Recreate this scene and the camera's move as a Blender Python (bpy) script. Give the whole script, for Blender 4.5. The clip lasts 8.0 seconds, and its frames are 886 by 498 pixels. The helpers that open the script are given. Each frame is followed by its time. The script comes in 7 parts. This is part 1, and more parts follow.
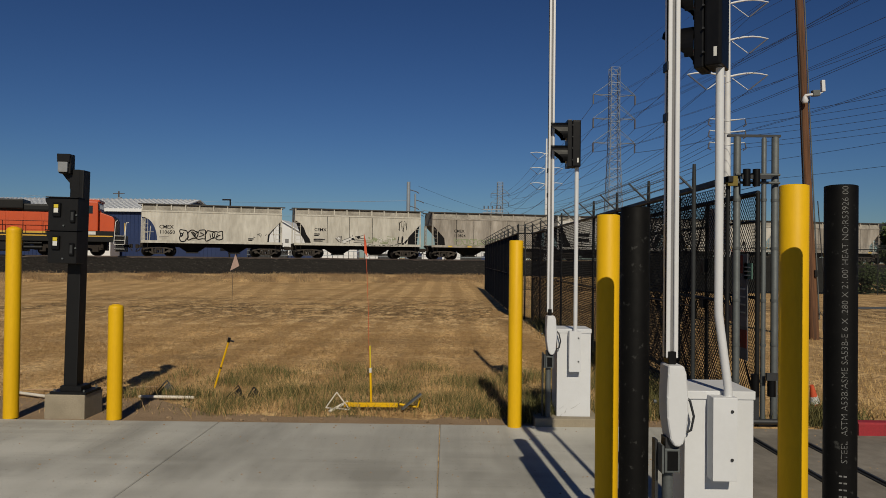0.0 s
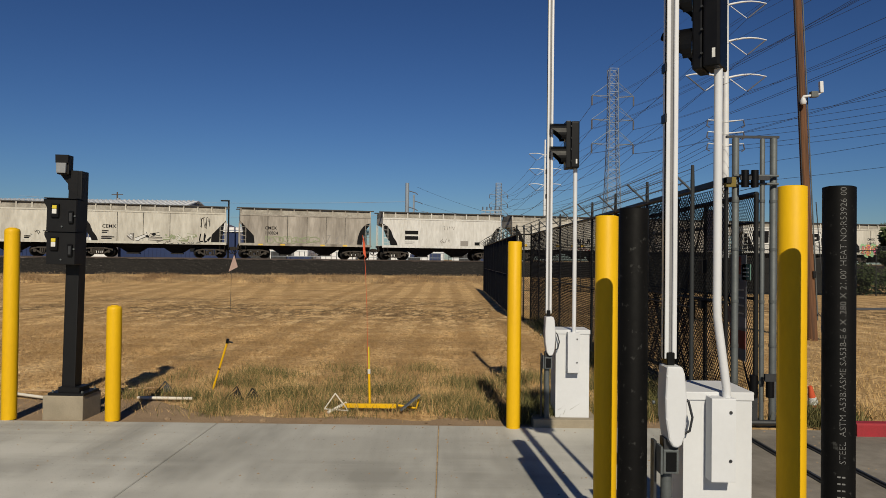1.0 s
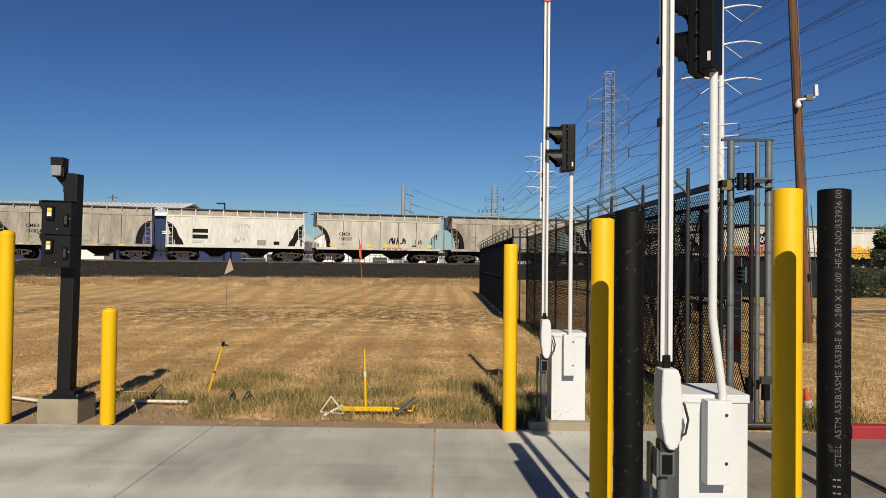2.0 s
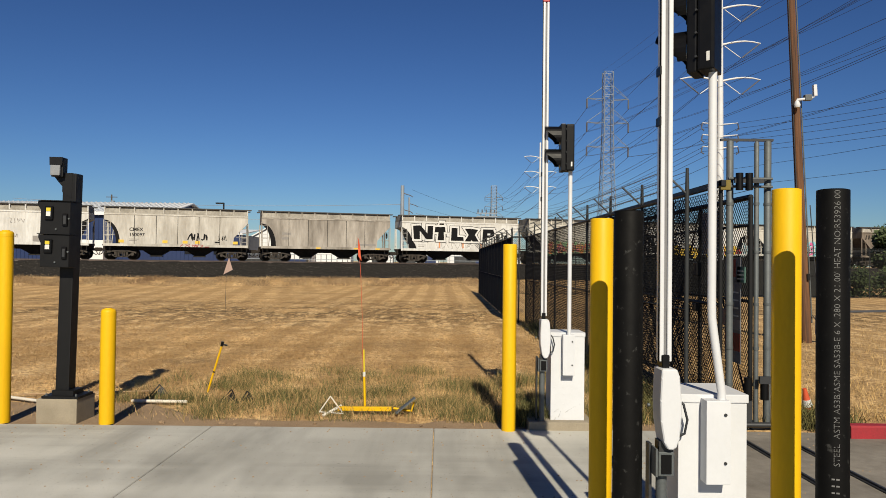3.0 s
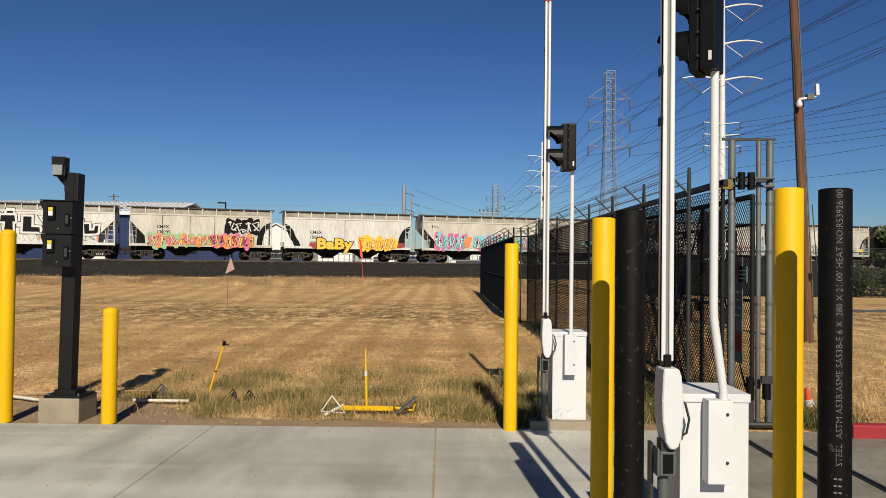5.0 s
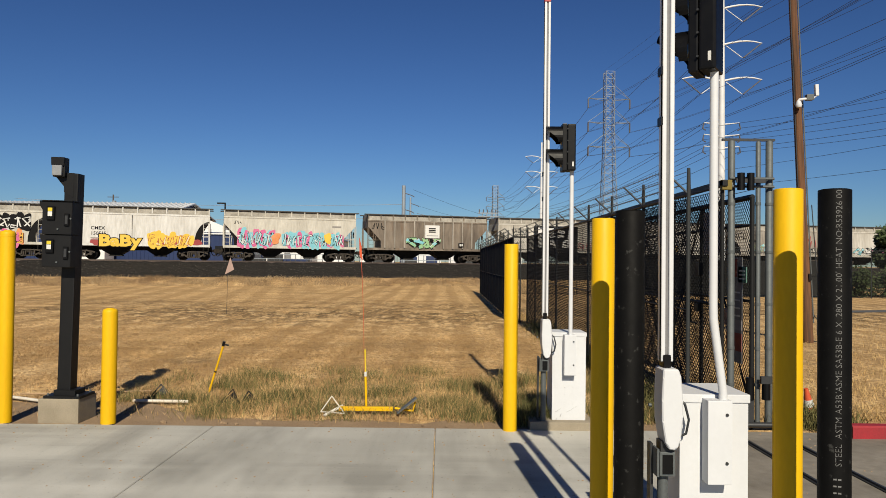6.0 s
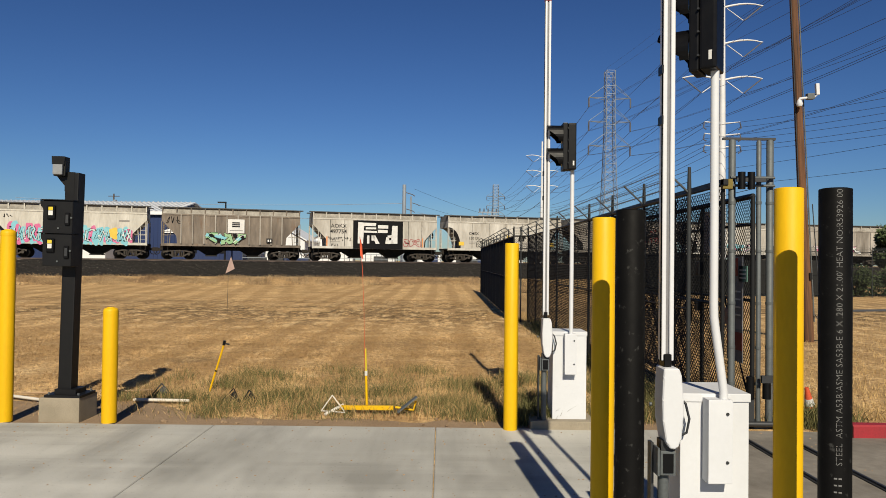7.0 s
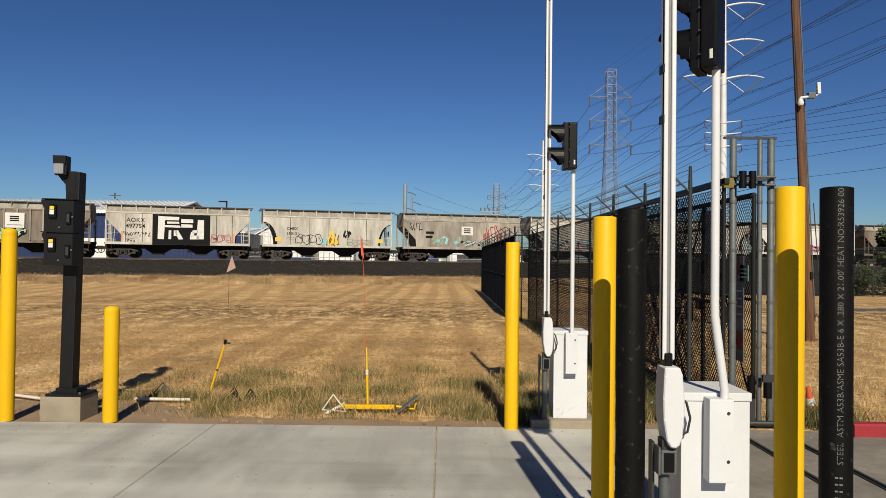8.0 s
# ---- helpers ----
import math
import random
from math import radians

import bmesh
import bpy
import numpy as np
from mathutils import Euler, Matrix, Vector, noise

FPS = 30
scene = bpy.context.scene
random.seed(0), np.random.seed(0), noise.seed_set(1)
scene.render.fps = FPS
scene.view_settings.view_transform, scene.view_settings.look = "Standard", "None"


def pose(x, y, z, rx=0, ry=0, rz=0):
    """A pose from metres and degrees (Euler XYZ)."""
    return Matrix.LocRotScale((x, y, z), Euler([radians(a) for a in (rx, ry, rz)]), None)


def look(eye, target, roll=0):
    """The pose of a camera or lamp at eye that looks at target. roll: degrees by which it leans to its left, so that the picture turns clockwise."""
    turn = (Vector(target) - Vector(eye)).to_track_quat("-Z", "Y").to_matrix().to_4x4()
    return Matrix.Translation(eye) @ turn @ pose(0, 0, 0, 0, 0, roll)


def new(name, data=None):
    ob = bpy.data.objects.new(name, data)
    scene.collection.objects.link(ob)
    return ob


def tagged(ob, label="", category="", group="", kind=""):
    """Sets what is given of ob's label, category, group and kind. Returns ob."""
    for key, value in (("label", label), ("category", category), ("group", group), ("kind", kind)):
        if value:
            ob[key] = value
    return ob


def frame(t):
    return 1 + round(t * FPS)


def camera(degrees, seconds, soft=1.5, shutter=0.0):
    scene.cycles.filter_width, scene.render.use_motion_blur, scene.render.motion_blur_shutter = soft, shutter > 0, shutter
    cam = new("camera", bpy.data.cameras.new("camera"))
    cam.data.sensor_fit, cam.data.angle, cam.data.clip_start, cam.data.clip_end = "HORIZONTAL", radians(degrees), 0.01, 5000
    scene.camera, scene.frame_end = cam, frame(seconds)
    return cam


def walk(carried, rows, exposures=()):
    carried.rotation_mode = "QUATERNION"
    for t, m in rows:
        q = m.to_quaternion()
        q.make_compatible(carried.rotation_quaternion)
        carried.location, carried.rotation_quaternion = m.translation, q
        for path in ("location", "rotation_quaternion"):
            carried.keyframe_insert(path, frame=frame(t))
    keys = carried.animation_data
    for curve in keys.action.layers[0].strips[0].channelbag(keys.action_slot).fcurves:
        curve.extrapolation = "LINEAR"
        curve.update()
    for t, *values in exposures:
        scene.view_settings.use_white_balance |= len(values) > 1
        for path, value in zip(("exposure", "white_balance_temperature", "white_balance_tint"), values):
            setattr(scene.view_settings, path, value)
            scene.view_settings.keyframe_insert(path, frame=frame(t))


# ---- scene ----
# ---------------------------------------------------------------- camera
EYE = (0.0, 0.0, 2.0)
LEAN = 0.66


def aim(dx, dy):
    """A hand-held aim: dx, dy are small turns in thousandths of a radian."""
    return look(EYE, (dx * 0.1, 100.0, 2.0 + dy * 0.1), LEAN)


cam = camera(62.2, 8.0, soft=0.75)
walk(cam, [
    (0.0, aim(-5.4, 12.4)), (0.5, aim(-4.9, 12.6)), (0.8, aim(-4.6, 13.1)), (1.0, aim(-3.6, 13.8)), (1.2, aim(-2.2, 15.4)),
    (1.5, aim(0.3, 17.4)), (1.7, aim(1.0, 17.6)), (2.3, aim(2.3, 17.7)), (2.8, aim(2.8, 17.6)), (3.0, aim(2.8, 17.5)),
    (3.5, aim(1.1, 16.2)), (4.0, aim(0.2, 15.0)), (4.5, aim(0.3, 16.1)), (5.2, aim(0.6, 16.9)), (6.0, aim(1.0, 17.4)),
    (6.5, aim(1.3, 17.4)), (7.0, aim(0.3, 16.2)), (7.5, aim(-0.7, 15.0)), (8.0, aim(-0.9, 15.0)),
], exposures=[(0.0, -0.42), (0.5, -0.31), (1.0, -0.07), (1.5, 0.20), (3.0, 0.34), (8.0, 0.30)])

# ---------------------------------------------------------------- daylight
SUN_UP = radians(36.3)
sky_world = bpy.data.worlds.new("sky")
scene.world = sky_world
sky_world.use_nodes = True
wn = sky_world.node_tree
sky = wn.nodes.new("ShaderNodeTexSky")
sky.sky_type = 'NISHITA'
sky.sun_disc = False
sky.sun_elevation = SUN_UP
sky.sun_rotation = radians(175)
sky.altitude = 50
sky.air_density = 1.0
sky.dust_density = 0.15
sky.ozone_density = 3.0
tint = wn.nodes.new("ShaderNodeMix")
tint.data_type, tint.blend_type = 'RGBA', 'MULTIPLY'
tint.inputs[0].default_value = 1.0
tint.inputs[7].default_value = (0.635, 0.815, 1.085, 1)
deep = wn.nodes.new("ShaderNodeGamma")
deep.inputs[1].default_value = 1.38
wn.links.new(sky.outputs[0], deep.inputs[0])
wn.links.new(deep.outputs[0], tint.inputs[6])
wn.links.new(tint.outputs[2], wn.nodes["Background"].inputs[0])
wn.nodes["Background"].inputs[1].default_value = 0.0215

sun = new("sun", bpy.data.lights.new("sun", 'SUN'))
sun.data.energy = 5.0
sun.data.angle = radians(0.53)
sun.data.color = (0.98, 0.885, 0.705)
sun.matrix_world = look((0.085 * 30, -0.996 * 30, 30 * math.tan(SUN_UP)), (0, 0, 0))

# ---------------------------------------------------------------- materials


def mat(name, col, rough=0.6, metal=0.0, col2=None, amount=0.5, scale=4.0, stretch=(1, 1, 1), fine=60.0, fine_amt=0.25,
        bump=0.0, bump_scale=80.0, spots=None, spot_scale=2.0, spot_at=0.62, island=0.0, spec=0.5):
    """A weathered surface: two scales of mottling, optional stains and fine relief."""
    m = bpy.data.materials.new(name)
    m.use_nodes = True
    nt = m.node_tree
    n, l = nt.nodes, nt.links
    b = n["Principled BSDF"]
    b.inputs["Roughness"].default_value = rough
    b.inputs["Metallic"].default_value = metal
    b.inputs["Specular IOR Level"].default_value = spec
    tc = n.new("ShaderNodeTexCoord")
    mp = n.new("ShaderNodeMapping")
    mp.inputs["Scale"].default_value = stretch
    l.new(tc.outputs["Object"], mp.inputs["Vector"])
    oi = n.new("ShaderNodeObjectInfo")
    add = n.new("ShaderNodeVectorMath")
    add.operation = 'ADD'
    sc = n.new("ShaderNodeMath")
    sc.operation = 'MULTIPLY'
    sc.inputs[1].default_value = 37.0
    l.new(oi.outputs["Random"], sc.inputs[0])
    l.new(mp.outputs[0], add.inputs[0])
    l.new(sc.outputs[0], add.inputs[1])

    def noise_node(s, detail=6.0):
        t = n.new("ShaderNodeTexNoise")
        t.inputs["Scale"].default_value = s
        t.inputs["Detail"].default_value = detail
        t.inputs["Roughness"].default_value = 0.6
        l.new(add.outputs[0], t.inputs["Vector"])
        return t

    def mix(fac, a, c2):
        x = n.new("ShaderNodeMix")
        x.data_type = 'RGBA'
        if isinstance(fac, float):
            x.inputs[0].default_value = fac
        else:
            l.new(fac, x.inputs[0])
        for sock, v in ((x.inputs[6], a), (x.inputs[7], c2)):
            if isinstance(v, tuple):
                sock.default_value = (*v[:3], 1)
            else:
                l.new(v, sock)
        return x.outputs[2]

    def ramp(src, lo, hi, top=1.0):
        r = n.new("ShaderNodeMapRange")
        r.inputs[1].default_value, r.inputs[2].default_value = lo, hi
        r.inputs[3].default_value, r.inputs[4].default_value = 0.0, top
        l.new(src, r.inputs[0])
        return r.outputs[0]

    c2 = col2 or tuple(c * 0.72 for c in col)
    out = mix(ramp(noise_node(scale).outputs["Fac"], 0.35, 0.68, amount), tuple(col), tuple(c2))
    fn = noise_node(fine, 3.0)
    dark = n.new("ShaderNodeMix")
    dark.data_type = 'RGBA'
    dark.blend_type = 'MULTIPLY'
    l.new(ramp(fn.outputs["Fac"], 0.35, 0.7, fine_amt), dark.inputs[0])
    l.new(out, dark.inputs[6])
    dark.inputs[7].default_value = (0.45, 0.42, 0.38, 1)
    out = dark.outputs[2]
    if spots:
        out = mix(ramp(noise_node(spot_scale, 8.0).outputs["Fac"], spot_at, spot_at + 0.1, 0.85), out, tuple(spots))
    if island:
        geo = n.new("ShaderNodeNewGeometry")
        hsv = n.new("ShaderNodeHueSaturation")
        r = n.new("ShaderNodeMapRange")
        r.inputs[3].default_value, r.inputs[4].default_value = 1 - island, 1 + island
        l.new(geo.outputs["Random Per Island"], r.inputs[0])
        l.new(r.outputs[0], hsv.inputs["Value"])
        l.new(out, hsv.inputs["Color"])
        out = hsv.outputs[0]
    l.new(out, b.inputs["Base Color"])
    rr = n.new("ShaderNodeMapRange")
    rr.inputs[3].default_value, rr.inputs[4].default_value = max(0.05, rough - 0.1), min(1, rough + 0.12)
    l.new(noise_node(scale * 2.3).outputs["Fac"], rr.inputs[0])
    l.new(rr.outputs[0], b.inputs["Roughness"])
    if bump:
        bp = n.new("ShaderNodeBump")
        bp.inputs["Strength"].default_value = bump
        bp.inputs["Distance"].default_value = 0.02
        l.new(noise_node(bump_scale, 4.0).outputs["Fac"], bp.inputs["Height"])
        l.new(bp.outputs[0], b.inputs["Normal"])
    return m


def concrete_material():
    """Broom-finished concrete: wide wiped bands across, softer streaks along the drive, scuffs and fine grain."""
    m = bpy.data.materials.new("broom_concrete")
    m.use_nodes = True
    n, l = m.node_tree.nodes, m.node_tree.links
    b = n["Principled BSDF"]
    b.inputs["Roughness"].default_value = 0.85
    b.inputs["Specular IOR Level"].default_value = 0.3
    geo = n.new("ShaderNodeNewGeometry")

    def tex(sx, sy, turn, detail, lo, hi, top):
        mp = n.new("ShaderNodeMapping")
        mp.inputs["Scale"].default_value = (sx, sy, 1)
        mp.inputs["Rotation"].default_value = (0, 0, radians(turn))
        l.new(geo.outputs["Position"], mp.inputs["Vector"])
        t = n.new("ShaderNodeTexNoise")
        t.inputs["Scale"].default_value, t.inputs["Detail"].default_value, t.inputs["Roughness"].default_value = 1.0, detail, 0.6
        l.new(mp.outputs[0], t.inputs["Vector"])
        r = n.new("ShaderNodeMapRange")
        for k, v in ((1, lo), (2, hi), (3, 0.0), (4, top)):
            r.inputs[k].default_value = v
        l.new(t.outputs["Fac"], r.inputs[0])
        return r.outputs[0], t.outputs["Fac"]

    def mix(fac, a, c):
        x = n.new("ShaderNodeMix")
        x.data_type = 'RGBA'
        l.new(fac, x.inputs[0])
        for sock, v in ((x.inputs[6], a), (x.inputs[7], c)):
            if isinstance(v, tuple):
                sock.default_value = (*v, 1)
            else:
                l.new(v, sock)
        return x.outputs[2]
    c = mix(tex(0.28, 0.50, 20, 3, 0.40, 0.62, 1.0)[0], (0.475, 0.465, 0.420), (0.350, 0.342, 0.308))
    c = mix(tex(0.09, 1.00, 3, 5, 0.44, 0.64, 0.9)[0], c, (0.235, 0.229, 0.205))
    c = mix(tex(1.30, 0.14, -14, 5, 0.44, 0.66, 0.8)[0], c, (0.245, 0.239, 0.214))
    c = mix(tex(0.60, 0.20, 24, 4, 0.47, 0.64, 0.7)[0], c, (0.540, 0.530, 0.485))
    c = mix(tex(1.1, 2.6, 2, 6, 0.67, 0.72, 0.6)[0], c, (0.190, 0.184, 0.165))
    c = mix(tex(30, 30, 0, 2, 0.67, 0.72, 0.7)[0], c, (0.10, 0.095, 0.078))
    grain, raw_grain = tex(220, 60, 0, 3, 0.38, 0.68, 0.3)
    c = mix(grain, c, (0.225, 0.218, 0.196))
    l.new(c, b.inputs["Base Color"])
    bp = n.new("ShaderNodeBump")
    bp.inputs["Strength"].default_value, bp.inputs["Distance"].default_value = 0.15, 0.01
    l.new(raw_grain, bp.inputs["Height"])
    l.new(bp.outputs[0], b.inputs["Normal"])
    return m


M = {}
M["yellow"] = mat("yellow_paint", (0.64, 0.38, 0.0048), 0.5, col2=(0.568, 0.324, 0.0048), amount=0.6, scale=3.5, stretch=(1, 1, 0.25), fine=45, fine_amt=0.12, spec=0.2,
                  bump=0.03, bump_scale=60, spots=(0.36, 0.24, 0.04), spot_scale=22, spot_at=0.72)
M["rubber"] = mat("black_rubber", (0.0048, 0.0048, 0.0048), 0.9, spec=0.05, scale=8, fine_amt=0.2)
M["black_pipe"] = mat("black_pipe", (0.0032, 0.0032, 0.0032), 0.6, spec=0.08, col2=(0.0072, 0.0068, 0.0064), scale=6, fine=90, fine_amt=0.3, bump=0.04,
                      spots=(0.04, 0.04, 0.0376), spot_scale=24, spot_at=0.62)
M["stencil"] = mat("stencil_paint", (0.152, 0.152, 0.148), 0.7, scale=40, fine_amt=0.5)
M["black_metal"] = mat("black_metal", (0.0048, 0.0048, 0.0052), 0.5, spec=0.25, col2=(0.0072, 0.0072, 0.0076), scale=5, fine_amt=0.2)
M["black_plastic"] = mat("black_plastic", (0.0028, 0.0028, 0.0032), 0.42, spec=0.2, scale=8, fine_amt=0.1)
M["white_paint"] = mat("white_powder_coat", (0.555, 0.568, 0.590), 0.5, col2=(0.490, 0.500, 0.515), amount=0.6, scale=3, fine=40, fine_amt=0.05, spec=0.35)
M["white_alu"] = mat("white_aluminium", (0.570, 0.580, 0.600), 0.4, col2=(0.495, 0.505, 0.520), scale=3, fine_amt=0.08)
M["galv"] = mat("galvanised_steel", (0.104, 0.116, 0.1184), 0.6, 0.3, col2=(0.06, 0.068, 0.072), scale=9, fine=70, fine_amt=0.3)
M["galv_dark"] = mat("weathered_galvanised_steel", (0.06, 0.068, 0.076), 0.6, 0.2, scale=9, fine_amt=0.3)
M["post_dark"] = mat("dark_fence_post", (0.0256, 0.0288, 0.0304), 0.6, spec=0.3, scale=9, fine_amt=0.3)
M["dark_steel"] = mat("dark_steel", (0.04, 0.0416, 0.044), 0.5, 0.4, scale=9, fine_amt=0.3)
M["fence_black"] = mat("black_vinyl_wire", (0.010, 0.0105, 0.0108), 0.5, spec=0.25, scale=6, fine_amt=0.2)
M["concrete"] = concrete_material()
M["old_concrete"] = mat("old_dirty_concrete", (0.225, 0.202, 0.168), 0.9, col2=(0.135, 0.120, 0.098), amount=0.9, scale=1.2, fine=9.0, fine_amt=0.4, bump=0.2, bump_scale=120)
M["cast_block"] = mat("cast_concrete", (0.285, 0.245, 0.180), 0.9, col2=(0.175, 0.148, 0.105), scale=4, fine=90, fine_amt=0.3, bump=0.3)
M["joint"] = mat("joint_dirt", (0.036, 0.032, 0.0272), 0.95, scale=8)


def field_material():
    """Mown straw: mowing lines both ways, dark worn patches and fine litter."""
    m = bpy.data.materials.new("dry_mown_field")
    m.use_nodes = True
    n, l = m.node_tree.nodes, m.node_tree.links
    b = n["Principled BSDF"]
    b.inputs["Roughness"].default_value = 0.95
    b.inputs["Specular IOR Level"].default_value = 0.1
    tc = n.new("ShaderNodeTexCoord")

    def tex(scale, sx, sy, detail, lo, hi, top, turn=0.0):
        mp = n.new("ShaderNodeMapping")
        mp.inputs["Scale"].default_value = (sx, sy, 1)
        mp.inputs["Rotation"].default_value = (0, 0, turn)
        l.new(tc.outputs["Object"], mp.inputs["Vector"])
        t = n.new("ShaderNodeTexNoise")
        t.inputs["Scale"].default_value, t.inputs["Detail"].default_value, t.inputs["Roughness"].default_value = scale, detail, 0.65
        l.new(mp.outputs[0], t.inputs["Vector"])
        r = n.new("ShaderNodeMapRange")
        for i, v in ((1, lo), (2, hi), (3, 0.0), (4, top)):
            r.inputs[i].default_value = v
        l.new(t.outputs["Fac"], r.inputs[0])
        return r.outputs[0], t.outputs["Fac"]

    def mix(fac, a, c):
        x = n.new("ShaderNodeMix")
        x.data_type = 'RGBA'
        l.new(fac, x.inputs[0])
        for sock, v in ((x.inputs[6], a), (x.inputs[7], c)):
            if isinstance(v, tuple):
                sock.default_value = (*v, 1)
            else:
                l.new(v, sock)
        return x.outputs[2]
    sep = n.new("ShaderNodeSeparateXYZ")
    l.new(tc.outputs["Object"], sep.inputs[0])

    def band(lo, mid, hi, fac):
        """Strength of a worn strip across the field, between two distances."""
        out = fac
        for a, b2 in ((lo, mid), (hi, mid)):
            r = n.new("ShaderNodeMapRange")
            r.interpolation_type = 'SMOOTHSTEP'
            r.inputs[1].default_value, r.inputs[2].default_value = a, b2
            l.new(sep.outputs[1], r.inputs[0])
            k = n.new("ShaderNodeMath")
            k.operation = 'MULTIPLY'
            l.new(r.outputs[0], k.inputs[0])
            l.new(out, k.inputs[1])
            out = k.outputs[0]
        return out
    c = mix(tex(0.5, 1, 1, 5, 0.35, 0.65, 1.0)[0], (0.7025, 0.4746, 0.2278), (0.5505, 0.3512, 0.1567))
    c = mix(tex(1.0, 0.55, 0.03, 2, 0.44, 0.58, 0.4, 0.02)[0], c, (0.3797, 0.2373, 0.1092))
    c = mix(tex(1.0, 0.10, 0.45, 4, 0.50, 0.60, 0.6, -0.06)[0], c, (0.3417, 0.2136, 0.0949))
    c = mix(tex(1.0, 0.32, 0.25, 5, 0.58, 0.66, 0.8)[0], c, (0.1898, 0.1234, 0.0617))
    c = mix(tex(1.3, 0.4, 0.8, 5, 0.55, 0.66, 0.7)[0], c, (0.7594, 0.5505, 0.2942))
    c = mix(tex(2.0, 1.0, 0.5, 5, 0.55, 0.66, 0.6)[0], c, (0.2088, 0.1329, 0.0617))
    c = mix(tex(4.5, 1.0, 0.6, 5, 0.56, 0.66, 0.6)[0], c, (0.7594, 0.5695, 0.3132))
    c = mix(band(15.0, 17.5, 20.0, tex(1.0, 0.16, 0.6, 5, 0.48, 0.58, 0.6)[0]), c, (0.2467, 0.1567, 0.0759))
    fine, raw_fine = tex(10.0, 1, 0.8, 4, 0.44, 0.62, 0.85)
    c = mix(fine, c, (0.2373, 0.1471, 0.0712))
    c = mix(tex(24.0, 1, 1, 2, 0.52, 0.66, 0.45)[0], c, (0.7594, 0.5505, 0.2848))
    # mowing swaths: away from the drive, a little slanted on the far side of the field
    def times(a, k):
        x = n.new("ShaderNodeMath")
        x.operation = 'MULTIPLY'
        l.new(a, x.inputs[0])
        l.new(k, x.inputs[1])
        return x.outputs[0]

    def swath(turn, width, top):
        mp = n.new("ShaderNodeMapping")
        mp.inputs["Rotation"].default_value = (0, 0, radians(turn))
        l.new(tc.outputs["Object"], mp.inputs["Vector"])
        wv = n.new("ShaderNodeTexWave")
        wv.wave_profile = 'SIN'
        for key, v in (("Scale", 0.314 / width), ("Distortion", 1.6), ("Detail", 3.0), ("Detail Scale", 0.5), ("Detail Roughness", 0.6)):
            wv.inputs[key].default_value = v
        l.new(mp.outputs[0], wv.inputs["Vector"])
        r = n.new("ShaderNodeMapRange")
        for k, v in ((1, 0.35), (2, 0.75), (3, 0.0), (4, top)):
            r.inputs[k].default_value = v
        l.new(wv.outputs["Fac"], r.inputs[0])
        return r.outputs[0]

    def side(lo, hi):
        r = n.new("ShaderNodeMapRange")
        r.interpolation_type = 'SMOOTHSTEP'
        r.inputs[1].default_value, r.inputs[2].default_value = lo, hi
        l.new(sep.outputs[0], r.inputs[0])
        return r.outputs[0]
    c = mix(times(swath(0, 1.25, 0.5), side(-11.0, -5.0)), c, (0.2848, 0.1756, 0.0778))
    c = mix(times(swath(-11, 1.5, 0.42), side(-5.0, -11.0)), c, (0.2848, 0.1756, 0.0778))
    # worn, mottled strip across the middle of the field, broken into small clumps
    patch = tex(1.0, 0.20, 0.14, 3, 0.40, 0.50, 1.0)[0]
    c = mix(band(19.0, 29.0, 42.0, times(patch, tex(1.0, 2.4, 1.1, 6, 0.46, 0.56, 0.85)[0])), c, (0.1377, 0.0902, 0.0456))
    c = mix(band(19.0, 28.0, 40.0, times(patch, tex(1.0, 6.0, 2.2, 4, 0.50, 0.58, 0.8)[0])), c, (0.1092, 0.074, 0.0399))
    c = mix(band(17.0, 24.0, 44.0, tex(1.0, 2.2, 0.9, 6, 0.54, 0.62, 0.65)[0]), c, (0.7594, 0.5505, 0.2942))
    c = mix(band(10.0, 17.0, 27.0, tex(1.0, 2.6, 1.6, 6, 0.53, 0.62, 0.5)[0]), c, (0.2278, 0.1471, 0.0665))
    c = mix(band(9.0, 14.0, 22.0, tex(1.0, 9.0, 5.0, 4, 0.52, 0.62, 0.45)[0]), c, (0.2088, 0.1377, 0.0617))
    l.new(c, b.inputs["Base Color"])
    bp = n.new("ShaderNodeBump")
    bp.inputs["Strength"].default_value, bp.inputs["Distance"].default_value = 1.0, 0.06
    l.new(raw_fine, bp.inputs["Height"])
    l.new(bp.outputs[0], b.inputs["Normal"])
    return m


M["field"] = field_material()
M["dirt"] = mat("bare_dirt", (0.32, 0.228, 0.144), 0.95, col2=(0.208, 0.144, 0.092), scale=3, fine=60, fine_amt=0.45, bump=0.7, bump_scale=50, spec=0.1)
M["ballast"] = mat("dark_ballast", (0.022, 0.020, 0.018), 0.9, col2=(0.011, 0.010, 0.009), spec=0.15, scale=3.0, fine=11.0, fine_amt=0.8, bump=1.0, bump_scale=9, spots=(0.10, 0.089, 0.076), spot_scale=7.0, spot_at=0.585)
M["blade_dry"] = mat("dry_blades", (0.432, 0.296, 0.132), 0.9, col2=(0.32, 0.212, 0.092), scale=0.8, fine_amt=0.1, island=0.22, spec=0.1)
M["blade_green"] = mat("green_blades", (0.088, 0.092, 0.032), 0.8, col2=(0.216, 0.172, 0.072), scale=1.1, fine_amt=0.1, island=0.55, spec=0.2)
M["blade_bank"] = mat("bank_blades", (0.4, 0.296, 0.168), 0.9, col2=(0.192, 0.12, 0.068), amount=0.9, scale=0.35, fine_amt=0.1, island=0.4, spec=0.1)
